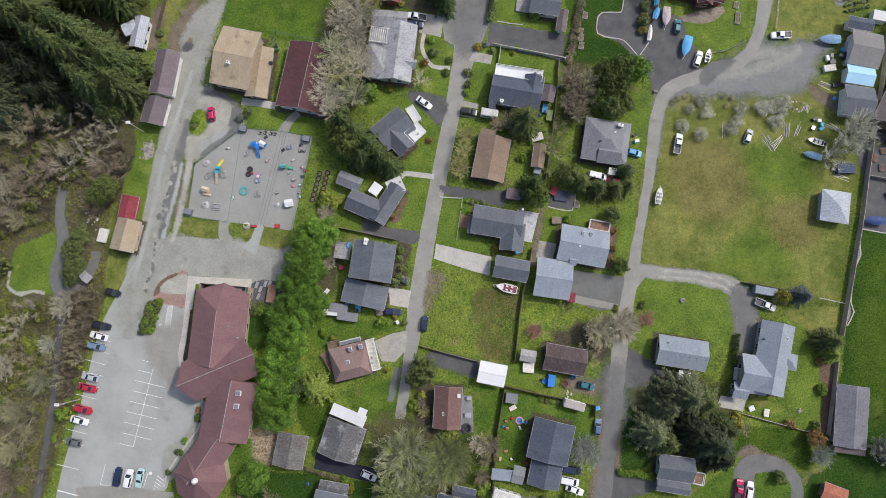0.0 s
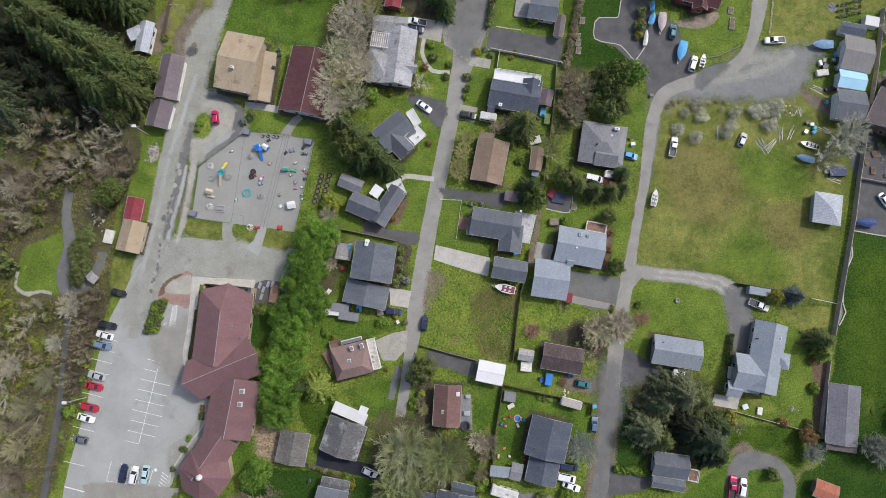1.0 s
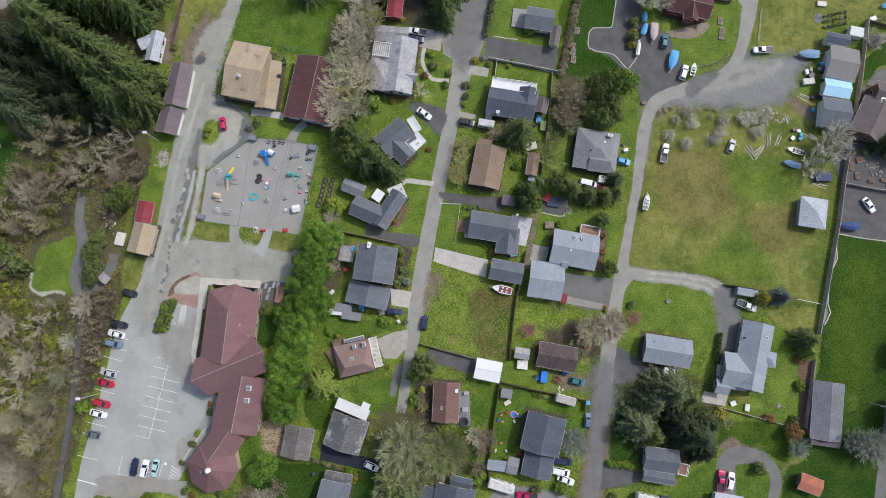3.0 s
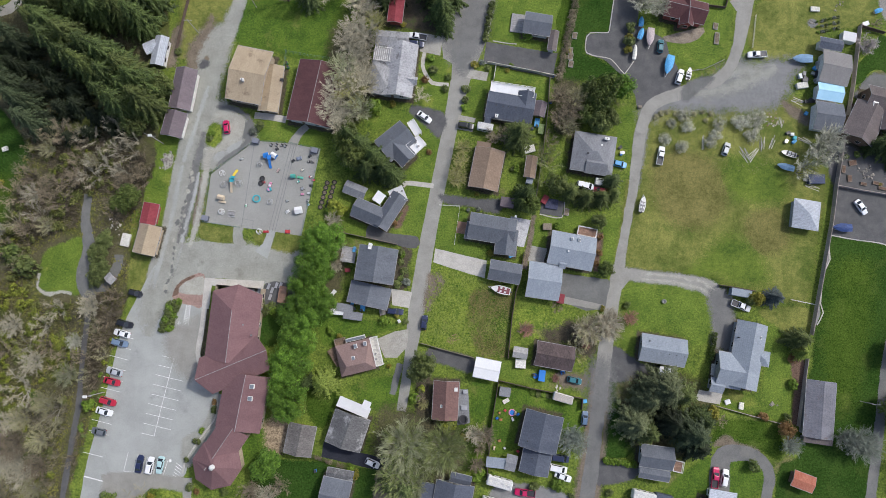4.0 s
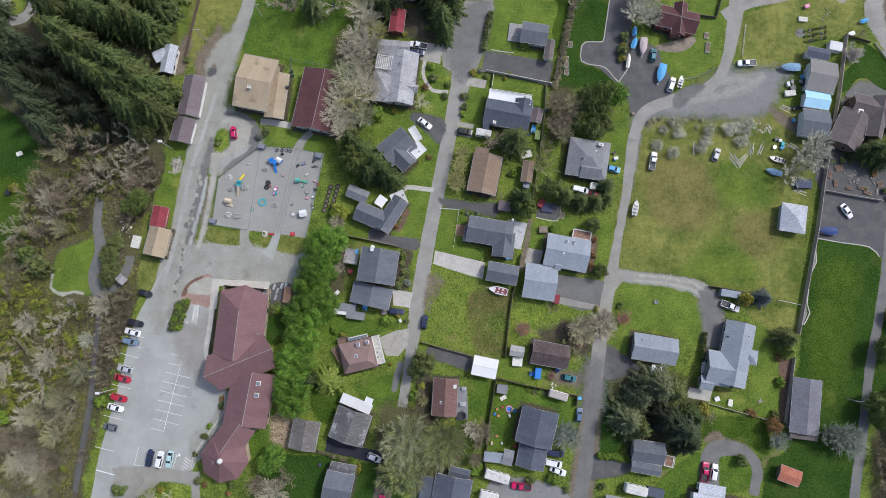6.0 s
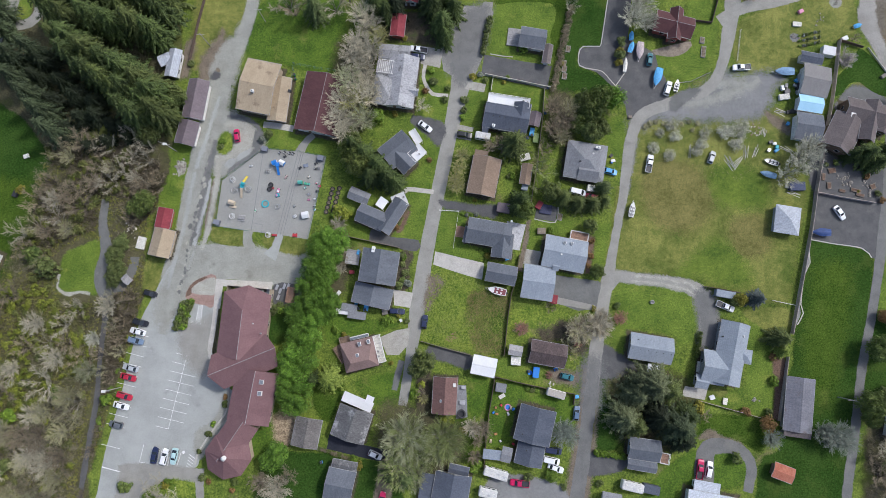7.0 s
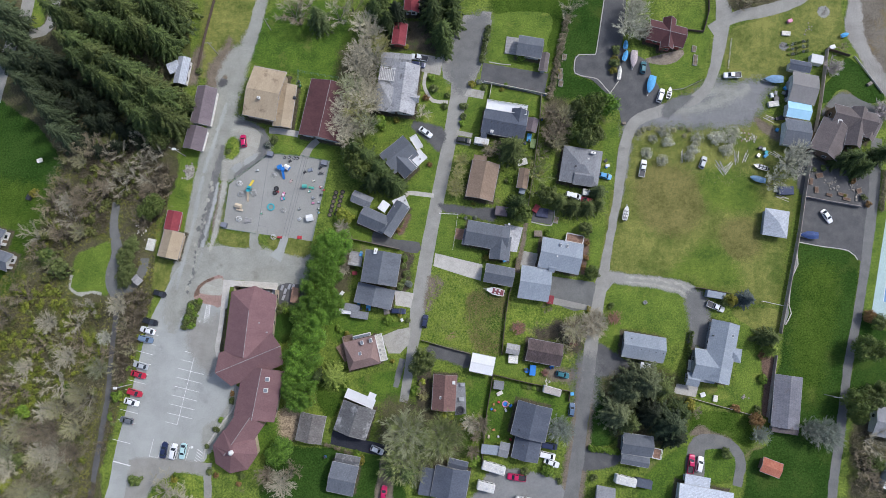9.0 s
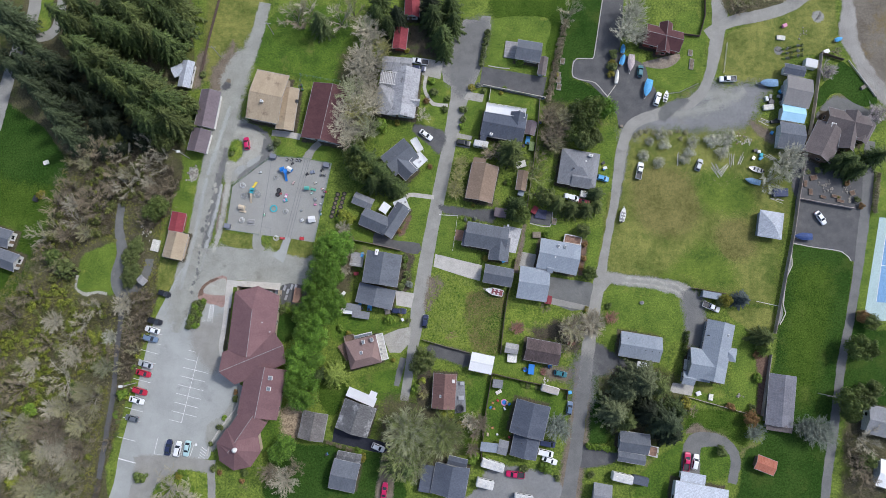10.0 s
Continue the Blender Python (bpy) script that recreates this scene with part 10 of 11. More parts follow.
def tub(x, y, r, label, rim, water, h=0.35):
    bm = bmesh.new()
    n = 16
    prev = None
    rings = [[(math.cos(2 * math.pi * i / n) * q, math.sin(2 * math.pi * i / n) * q, z) for i in range(n)] for q, z in ((r, 0), (r, h), (r * 0.72, h), (r * 0.7, 0.1))]
    vs = [[bm.verts.new(p) for p in g] for g in rings]
    for a, b in zip(vs, vs[1:]):
        for i in range(n):
            bm.faces.new((a[i], a[(i + 1) % n], b[(i + 1) % n], b[i]))
    return solid("play_tub", [("rim", rim, bm), ("bottom", water, tube(bmesh.new(), (0, 0, 0.05), (0, 0, 0.12), r * 0.72, r * 0.72, 16))], label, "tub", x, y, 0, 0.078 if "court" in label else 0.03)


def table(x, y, turn, label, top, L=1.6, W=0.8, h=0.6, benches=True):
    bits = [("tabletop", top, box(bmesh.new(), -L / 2, L / 2, -W / 2, W / 2, h - 0.06, h, 0.02))]
    bits += [("leg", STEEL, tube(bmesh.new(), (sx * L * 0.4, sy * W * 0.35, 0), (sx * L * 0.4, sy * W * 0.35, h - 0.05), 0.04)) for sx in (-1, 1) for sy in (-1, 1)]
    if benches:
        bits += [("bench", top, box(bmesh.new(), -L / 2, L / 2, s * (W / 2 + 0.35) - 0.14, s * (W / 2 + 0.35) + 0.14, h * 0.55 - 0.05, h * 0.55, 0.02)) for s in (-1, 1)]
        bits += [("brace", STEEL, tube(bmesh.new(), (sx * L * 0.4, -W / 2 - 0.4, h * 0.5), (sx * L * 0.4, W / 2 + 0.4, h * 0.5), 0.03)) for sx in (-1, 1)]
    return solid("picnic_table", bits, label, "table", x, y, turn)


def climber(x, y, label, material, r=0.9, h=1.1):
    bits = []
    n = 8
    for i in range(n):
        a = 2 * math.pi * i / n
        bits.append(("bar", material, tube(bmesh.new(), (r * math.cos(a), r * math.sin(a), 0), (r * 0.55 * math.cos(a), r * 0.55 * math.sin(a), h), 0.045)))
    for q, z in ((1.0, 0.05), (0.78, h * 0.5), (0.55, h)):
        hoop = bmesh.new()
        for i in range(n):
            a, b = 2 * math.pi * i / n, 2 * math.pi * (i + 1) / n
            tube(hoop, (r * q * math.cos(a), r * q * math.sin(a), z), (r * q * math.cos(b), r * q * math.sin(b), z), 0.045, None, 6)
        bits.append(("hoop", material, hoop))
    return solid("climbing_frame", bits, label, "climbing frame", x, y)


slide(-60.4, 37.3, -97, "tan slide with an aqua platform on the play court", PTAN, PAQUA, 3.4)
slide(-60.2, 38.1, 70, "yellow slide beside an aqua platform", YELLOW, PAQUA, 2.8)
slide(-49.9, 44.1, -85, "bright blue slide of a play tower", PBLUE, PBLUE, 3.0)
playhouse(-50.9, 44.8, 20, "white and blue play tower with a roof", PWHITE, PBLUE)
playhouse(-48.7, 44.8, -30, "blue play tower with a curved roof", PBLUE, PWHITE, 1.5, 1.3)
playhouse(-41.1, 28.7, 10, "white playhouse on the play court", PWHITE, PWHITE, 1.9, 1.8, 1.2)
playhouse(-63.5, 32.4, -15, "tan playhouse with a pale roof", PTAN, PTAN, 1.7, 1.2)
table(-63.2, 31.2, -10, "pale plank table beside a playhouse", PTAN, 2.2, 0.6, 0.5, False)
playhouse(-42.9, 38.7, 0, "green toy house on the play court", PGREEN, PTEAL, 1.2, 0.9)
toy(-41.0, 38.4, -10, "long teal rocking toy", PTEAL, PGREEN, 1.8, 0.7)
tub(-53.5, 32.2, 1.15, "aqua oval sand tub on the play court", PAQUA, C("sand", (0.25, 0.27, 0.22)))
climber(-63.7, 39.7, "white dome climbing frame", PWHITE, 0.9)
climber(-63.1, 36.3, "grey dome climbing frame", STEEL, 1.0)
climber(-63.5, 28.4, "white round climbing frame", PWHITE, 0.9)
climber(-52.9, 42.3, "grey metal play frame", STEEL, 0.8)
climber(-49.6, 31.3, "silver metal play frame", STEEL, 0.9)
climber(-52.4, 22.7, "white and red round frame at the court's edge", PWHITE, 0.9)
climber(-58.8, 36.7, "thin grey play frame beside a slide", STEEL, 1.1, 1.2)
table(-60.4, 27.8, -5, "grey picnic table with benches", WOOD_GREY, 2.2, 0.9)
tub(-52.0, 38.1, 0.75, "black tyre lying on the court", RUBBER, PDARK)
tub(-52.4, 36.7, 0.7, "black tyre lying on the court", RUBBER, PDARK)
toy(-49.7, 36.3, 70, "pink ride-on toy", PPINK, PWHITE, 1.5, 0.8)
toy(-49.9, 34.9, 20, "aqua and pink toy trike", PAQUA, PPINK, 1.3, 1.0)
toy(-51.5, 37.0, 10, "small red toy trike", PRED, PDARK, 0.9)
toy(-47.5, 40.5, 60, "faded pink toy trike", C("faded_pink", (0.5, 0.36, 0.34)), None, 1.2)
toy(-58.2, 43.9, 10, "pale grey toy cart", PWHITE, STEEL, 1.1)
toy(-41.5, 44.1, 15, "blue-grey toy cart", C("blue_grey", (0.22, 0.25, 0.32)), None, 1.5, 1.0)
toy(-43.2, 43.4, 40, "dark toy trike", PDARK, None, 1.0)
toy(-38.4, 44.8, 40, "dark toy trike", PDARK, None, 1.1)
toy(-38.6, 43.1, 0, "dark small toy trike", PDARK, STEEL, 0.8)
toy(-37.6, 43.1, 80, "grey small toy trike", STEEL, PDARK, 0.8)
toy(-40.5, 40.6, 30, "white toy trike", PWHITE, PTAN, 0.9)
toy(-41.6, 37.2, 30, "teal toy trike", PTEAL, PWHITE, 0.8)
toy(-38.1, 38.6, 30, "white toy trike", PWHITE, PRED, 0.8)
toy(-37.2, 37.7, 0, "red toy trike", PRED, PPINK, 0.9)
toy(-37.8, 36.1, 0, "dark toy trike", PDARK, None, 1.0)
toy(-40.3, 35.2, 30, "silver toy barrow", STEEL, None, 1.0, 0.8)
toy(-40.3, 33.5, 0, "pink toy trike", PPINK, None, 0.9)
toy(-38.5, 33.8, 0, "white toy trike", PWHITE, None, 0.8)
toy(-38.6, 31.5, 60, "white toy trike", PWHITE, PDARK, 0.8)
toy(-38.4, 30.5, 60, "white toy trike", PWHITE, PAQUA, 0.7)
toy(-44.4, 28.4, 30, "pale toy stove", PWHITE, STEEL, 1.2, 0.9)
toy(-44.6, 31.6, 30, "grey toy cart", STEEL, None, 0.8)
toy(-48.0, 46.9, 30, "dark toy trike", PDARK, None, 1.0)
toy(-56.4, 30.2, 80, "white and green toy", PWHITE, PGREEN, 1.0, 0.5)
toy(-44.2, 22.6, 0, "bright red toy car at the court's edge", PRED, None, 1.5, 1.0)
toy(-50.4, 22.6, 0, "bright red toy wagon at the court's edge", PRED, None, 1.6, 0.6)
for x, y in ((-49.7, 48.1), (-48.2, 48.1), (-46.7, 48.0), (-45.6, 47.8)):
    toy(x, y, 60, "dark tricycle in a row by the fence", PDARK, STEEL, 0.9)
for px, py, label in ((-54.1, 49.1, "dark grey storage box at the court's corner"), (-36.9, 46.3, "dark grey storage shed at the court's corner"), (-67.8, 26.4, "dark grey storage box at the court's corner")):
    solid("storage_box", [("body", C("slate_box", (0.13, 0.14, 0.17)), box(bmesh.new(), -0.9, 0.9, -0.7, 0.7, 0, 1.2, 0.03)), ("lid", C("slate_lid", (0.19, 0.2, 0.24)), box(bmesh.new(), -0.95, 0.95, -0.75, 0.75, 1.201, 1.3, 0.03))], label, "storage box", px, py, -12)

# planters in rows beside the court
for i in range(6):
    for j in range(2):
        p = Vector((-33.2, 36.9, 0)).lerp(Vector((-35.0, 29.8, 0)), i / 5)
        tub(p.x + 2.1 * j, p.y + 0.2 * j, 0.7, "black round planter of dark soil", RUBBER, EARTH, 0.3)
# loose things in the yards
def bin_at(x, y, colour, label):
    return solid("wheelie_bin", [("body", colour, box(bmesh.new(), -0.3, 0.3, -0.35, 0.35, 0.1, 1.0, 0.04)), ("lid", PDARK, box(bmesh.new(), -0.32, 0.32, -0.38, 0.38, 1.0, 1.07, 0.02)),
                                 ("wheel", RUBBER, tube(bmesh.new(), (-0.3, -0.3, 0.12), (-0.2, -0.3, 0.12), 0.12)), ("wheel", RUBBER, tube(bmesh.new(), (0.2, -0.3, 0.12), (0.3, -0.3, 0.12), 0.12))], label, "bin", x, y, 15, 0.04)


def crate(x, y, turn, L, W, H, material, label, name="crate", category="box"):
    return solid(name, [("body", material, box(bmesh.new(), -L / 2, L / 2, -W / 2, W / 2, 0, H, 0.05)), ("lid", material, box(bmesh.new(), -L / 2 - 0.04, L / 2 + 0.04, -W / 2 - 0.04, W / 2 + 0.04, H + 0.001, H + 0.06, 0.02))], label, category, x, y, turn, 0.04)


def planks(x, y, turn, n, L, label, seed):
    rnd = random.Random(seed)
    e = thing("plank_pile", x, y, 0.04, turn, label, "planks")
    for i in range(n):
        part("plank", boxed(-L / 2 * rnd.uniform(0.6, 1), L / 2 * rnd.uniform(0.6, 1), -0.075, 0.075, 0, 0.06), (PALE_WOOD if rnd.random() < 0.6 else WOOD_GREY) if "old" not in label else WOOD_RED, e, "", pose(rnd.uniform(-0.5, 0.5), (i - n / 2) * 0.42, 0.055 * (i % 3), 0, 0, rnd.uniform(-14, 14)))
    return e


def stones(x, y, n, spread, label, seed, material=STONE, size=(0.25, 0.7)):
    rnd = random.Random(seed)
    e = thing("stone_pile", x, y, 0.03, 0, label, "stones")
    for i in range(n):
        bm = bmesh.new()
        bmesh.ops.create_icosphere(bm, subdivisions=1, radius=rnd.uniform(*size) * 0.75)
        for v in bm.verts:
            v.co = Vector((v.co.x * rnd.uniform(0.6, 1.3), v.co.y * rnd.uniform(0.6, 1.3), v.co.z * rnd.uniform(0.7, 1.1)))
            v.co.z *= 0.6
        part("stone", bm, (STONE, BRICK_PATH, PALE_WOOD)[i % 3] if "brick" in label else material, e, "", pose(rnd.gauss(0, spread), rnd.gauss(0, spread), 0.12))
    return e


planks(88.6, 45.5, -55, 5, 5.5, "scattered pale planks on the field", 1)
planks(90.6, 45.9, 45, 4, 4.5, "scattered pale planks on the field", 2)
planks(93.2, 48.9, 80, 4, 5.0, "stack of pale planks beside scrap", 3)
planks(96.2, 49.2, 76, 3, 4.4, "stack of pale planks beside scrap", 4)
planks(75.9, 48.8, 82, 2, 5.0, "pale planks leaning among bushes", 5)
planks(104.7, 61.8, -15, 4, 4.0, "pale planks beside the workshops", 6)
planks(106.2, 49.9, -25, 3, 5.0, "weathered poles beside the bare trees", 7)
planks(106.8, 36.3, -10, 3, 5.0, "long pale boards beside a shed", 8)
planks(3.8, -7.2, 5, 5, 2.5, "old boards in the overgrown lot", 9)
stones(96.7, 55.9, 30, 1.1, "pile of brick and stone rubble", 10, STONE, (0.15, 0.45))
planks(2.4, -8.0, 70, 5, 2.2, "old brown bench boards lying in tall weeds", 19)
planks(98.8, 55.1, 70, 5, 3.0, "pale boards beside rubble", 11)
area("earth_patch", [(-80.9, 45.4), (-78.7, 45.2), (-78.5, 41.6), (-80.4, 41.0)], 0.0455, DUST, "trodden pale earth beside the lane", "ground", rough=0.4, fray=0.8)
stones(-79.7, 43.2, 30, 1.1, "heap of pale stones and earth beside the lane", 12)
stones(-93.6, 25.0, 22, 1.2, "pile of pale branches and rubble in the wood", 13, PALE_WOOD, (0.2, 0.5))
for i, (x, y) in enumerate(((102.1, 51.5), (100.9, 51.9), (102.6, 49.4), (100.2, 49.4), (106.8, 69.9), (105.5, 69.1), (107.0, 68.6), (110.0, 71.5), (109.6, 69.9), (110.1, 67.9), (109.4, 62.1), (107.8, 61.8), (106.6, 57.8))):
    crate(x, y, 20 * i, 1.0 + 0.2 * (i % 3), 0.8, 0.6 + 0.15 * (i % 2), (PWHITE, DARK, BLUE_TARP, STEEL, WOOD_GREY)[i % 5], ("white scrap box", "dark scrap box", "blue covered scrap box", "metal scrap box", "grey wooden scrap box")[i % 5] + " beside the workshops", "scrap_box")
crate(105.8, 66.2, 8, 3.2, 1.7, 0.9, PALE_TARP, "long heap under a pale tarpaulin", "covered_heap", "heap")
crate(-90.4, 20.1, 78, 3.6, 2.4, 0.6, PALE_TARP, "hot tub under a pale cover", "hot_tub", "hot tub")
crate(17.6, -22.2, -8, 3.0, 2.4, 1.8, GREY, "small grey garden box shed", "garden_box", "shed")
crate(22.1, -14.5, -5, 2.8, 2.4, 1.2, PALE_TARP, "frame under a torn white tarpaulin", "tarpaulin_shelter", "shelter")
crate(18.7, 31.0, -8, 3.8, 2.8, 1.9, PLUM, "small grey shed with a flat roof", "garden_shed", "shed")
crate(29.6, 32.0, 60, 2.4, 1.6, 1.2, RED, "red covered bench on a patio", "covered_bench", "bench")
crate(33.6, 3.6, 80, 2.6, 1.9, 1.4, RED, "red-roofed porch box beside a garage", "porch_box", "porch")
crate(30.2, 24.1, 0, 2.4, 1.8, 1.0, WOOD, "brown timber box in a back yard", "timber_box", "box")
crate(58.0, 59.7, 0, 1.0, 0.7, 0.7, WOOD, "wooden bench beside the road", "bench", "bench")
for x, y, l in ((81.4, 84.6, "raised garden bed of dark soil"), (81.7, 81.6, "raised garden bed of dark soil"), (81.5, 80.0, "raised garden bed of dark soil"), (38.0, 76.9, "raised garden bed of dark soil"), (38.1, 75.1, "raised garden bed of dark soil"), (38.1, 72.8, "raised garden bed of pale soil"), (39.4, 81.6, "raised garden bed of pale soil"), (35.9, 28.5, "raised garden bed of dark soil")):
    solid("raised_bed", [("frame", WOOD_GREY, box(bmesh.new(), -0.7, 0.7, -1.0, 1.0, 0, 0.35)), ("soil", EARTH, boxed(-0.6, 0.6, -0.9, 0.9, 0.3, 0.37))], l, "garden bed", x, y, -10, 0.04)
for x, y, c, l in ((-27.0, -1.0, PBLUE, "blue bin beside a charcoal-roofed house"), (-24.7, 0.6, PBLUE, "blue covered barrel beside a house"), (-22.5, 0.3, PBLUE, "round blue cover beside a house"), (27.6, 53.8, PGREEN, "green bin beside a shed"), (26.3, 53.0, PBLUE, "blue bin beside a shed"), (-34.5, -43.7, PBLUE, "blue chair on a lawn with its shade put into the colour"), (-45.8, 72.8, PGREEN, "green bin between the halls"), (-45.5, 71.5, PGREEN, "green bin between the halls"), (25.9, -17.6, PBLUE, "blue barrel in a green yard"), (34.0, -17.1, PBLUE, "blue bin beside an old cabin"), (33.0, 69.1, PBLUE, "blue bin by a hedge"), (31.9, 60.9, PBLUE, "blue bin by a hedge")):
    bin_at(x, y, c, l)
crate(-29.3, -0.2, -5, 3.6, 1.6, 1.6, WHITE_ROOF, "white box beside a lean-to", "storage_box", "box")
crate(-27.2, 0.9, -8, 4.6, 2.2, 1.9, GREY, "grey corrugated lean-to behind the hedge", "lean_to", "shed")
crate(-24.9, -1.3, -8, 5.2, 2.2, 1.8, GREY, "grey corrugated lean-to roof", "lean_to", "shed")
crate(28.0, -17.8, -8, 1.7, 3.0, 1.2, PBLUE, "small bright blue covered cart in a green yard", "covered_cart", "cart")
tub(26.3, -18.0, 0.7, "round blue tub in a green yard", PBLUE, PBLUE, 0.3)
crate(33.9, -16.9, 20, 1.1, 0.9, 0.7, PBLUE, "blue box beside an old cabin", "storage_box", "box")
stones(32.4, -21.3, 9, 0.5, "small heap of red and white junk by a fence", 41, PALE_WOOD, (0.2, 0.45))
DULL_ORANGE = C("orange", (0.5, 0.24, 0.09))
for i, (x, y) in enumerate(((16.2, -28.1), (15.5, -29.5), (20.6, -28.1), (19.8, -29.8), (17.7, -27.4), (16.5, -29.9), (21.3, -28.5), (14.6, -37.6), (17.5, -37.6), (21.2, -38.4), (16.1, -35.6))):
    toy(x, y, 37 * i, ("dull orange", "blue", "tan", "white", "red")[i % 5] + " plastic toy in a back yard", (DULL_ORANGE, PBLUE, PTAN, PWHITE, PRED)[i % 5], None, 0.7 + 0.12 * (i % 4), 0.6, 0.6)
tub(19.7, -28.0, 1.0, "round pink and blue paddling pool", PPINK, PBLUE, 0.25)
tub(6.1, -29.9, 1.3, "dark round hot tub on a grey deck", PDARK, DARK, 0.8)
crate(6.4, -26.6, 0, 1.6, 1.1, 0.7, STEEL, "grey covered table on a deck", "covered_table", "table")
crate(6.7, -22.3, 0, 1.2, 0.8, 0.8, STEEL, "grey barbecue on a deck", "barbecue", "barbecue")
for x, y in ((-48.1, 5.8), (-48.6, 3.9), (-46.9, 7.2), (-45.7, 7.2), (-49.1, 6.9)):
    crate(x, y, 70, 1.6, 0.6, 0.5, STEEL, "grey metal bench in a gravel yard", "bench", "bench")
crate(-44.9, 4.6, 82, 4.6, 2.2, 1.3, WOOD_RED, "rusty brown box trailer in a gravel yard", "trailer_box", "trailer")
tub(63.0, 2.9, 0.6, "small pale stone birdbath on a lawn", CONCRETE, CONCRETE, 0.7)
# a few stones in place of a small round stone fountain
stones(92.7, -25.5, 7, 0.5, "stones standing in for a small fountain on a lawn", 14)
crate(79.6, -24.9, 20, 1.4, 1.2, 0.6, WHITE_ROOF, "white garden seat on a lawn", "garden_chair", "chair")
crate(83.4, -26.0, 80, 1.9, 1.2, 0.5, PALE_TARP, "pale garden lounger on a lawn", "garden_lounger", "lounger")
crate(84.4, 5.3, -10, 5.6, 2.0, 1.9, PALE, "long grey garden store beside the field", "garden_store", "shed")
crate(111.3, 89.9, -5, 2.6, 1.4, 0.5, PALE_TARP, "pale picnic table on rough grass", "picnic_table", "table")
stones(124.1, 97.4, 14, 0.8, "round pale stone fire pit on the grass", 15, STONE, (0.2, 0.4))
stones(118.7, 91.5, 12, 0.9, "ring of garden stones on the grass", 16, STONE, (0.2, 0.4))
stones(110.6, 85.7, 12, 0.6, "grey rubble heap on the grass", 17, STONE, (0.2, 0.5))
crate(112.6, 94.0, 20, 1.4, 1.0, 0.9, PPINK, "pinkish garden statue base on grass", "garden_box", "box")
crate(119.9, 80.6, -12, 3.8, 2.8, 2.0, WHITE_ROOF, "small white-roofed garden shed", "garden_shed", "shed")
crate(125.7, 85.1, 20, 1.8, 1.2, 1.0, PWHITE, "white covered garden things", "covered_heap", "heap")
crate(137.1, 73.1, 35, 1.6, 1.0, 0.7, STONE, "pale stone garden steps by the shore", "stone_steps", "steps")
stones(123.5, 40.4, 24, 1.2, "ring of pale stones in a bare garden court", 18)
stones(130.1, 38.6, 20, 1.6, "planting bed stones in a bare garden court", 19)
crate(-127.1, 46.7, 20, 1.6, 1.2, 0.5, PALE_TARP, "pale garden bench on a meadow", "garden_bench", "bench")
crate(-129.4, 34.9, 70, 1.8, 1.3, 0.9, DARK, "dark garden box on a meadow", "garden_box", "box")

crate(60.6, -50.7, -12, 4.6, 2.4, 1.9, SLATE_BLUE, "low navy box trailer beside a caravan", "box_trailer", "trailer")
# beds and a stone ring in the bare garden court
for x, y, l, w, t in ((119.3, 43.1, 2.2, 1.6, 10), (118.1, 38.5, 1.2, 2.0, 0), (126.2, 37.0, 3.0, 1.0, -14), (127.4, 35.6, 2.4, 0.9, -14), (131.4, 38.2, 1.6, 1.6, 20), (122.0, 36.9, 1.8, 0.9, -12), (116.6, 41.2, 1.0, 2.2, -10)):
    solid("planting_box", [("frame", WOOD, box(bmesh.new(), -l / 2, l / 2, -w / 2, w / 2, 0, 0.4)), ("soil", MULCH, boxed(-l / 2 + 0.12, l / 2 - 0.12, -w / 2 + 0.12, w / 2 - 0.12, 0.36, 0.43))], "low timber planting box of dark soil in a garden court", "garden bed", x, y, t, 0.05)
for x, y, r, lk in ((120.4, 45.4, 1.2, "holly"), (117.4, 44.8, 1.0, "olive"), (129.6, 41.6, 1.1, "rust"), (126.8, 36.9, 0.6, "gold"), (132.6, 36.0, 1.2, "olive"), (133.6, 34.0, 1.3, "rust")):
    plant("shrub", lk, x, y, r * 1.1, r, "in the garden court", "court shrubs")
for i in range(9):
    p = Vector((139.6, 44.0, 0)).lerp(Vector((137.6, 32.5, 0)), i / 8)
    plant("bush", "brown", p.x, p.y, 1.8, 1.2, "beside the tennis court", "brown hedge by the tennis court")
# pergola on the white-grey roof's terrace
e = thing("pergola", -17.2, 74.2, 3.1, -8, "white slatted pergola over a grey terrace", "pergola")
part("floor", boxed(-2.4, 2.4, -2.0, 2.0, 0, 0.06), WOOD_GREY, e)
for i in range(9):
    part("slat", boxed(-2.4 + i * 0.56, -2.3 + i * 0.56, -2.1, 2.1, 1.0, 1.12), TRIM, e)
for s in (-1, 1):
    part("beam", boxed(-2.6, 2.6, s * 2.0 - 0.06, s * 2.0 + 0.06, 0.86, 1.0), TRIM, e)
    for q in (-1, 1):
        part("post", boxed(q * 2.3 - 0.06, q * 2.3 + 0.06, s * 2.0 - 0.06, s * 2.0 + 0.06, 0.06, 0.86), TRIM, e)

# brown leafless hedge beside the dark lawn
for i in range(14):
    p = Vector((40.5, 94.6, 0)).lerp(Vector((34.4, 68.6, 0)), i / 13)
    plant("bush", "brown", p.x, p.y, 1.9, 1.5, "along the dark lawn", "hedge bushes by the lawn")
for i in range(9):
    p = Vector((14.8, 91.2, 0)).lerp(Vector((12.8, 80.0, 0)), i / 8)
    plant("shrub", "olive", p.x, p.y, 1.7, 1.1, "at the street's head", "hedge at the street's head")
for i in range(8):
    p = Vector((45.4, -40.9, 0)).lerp(Vector((53.2, -41.8, 0)), i / 7)
    plant("shrub", "lime", p.x, p.y, 1.5, 1.0, "by a lawn", "clipped hedge")
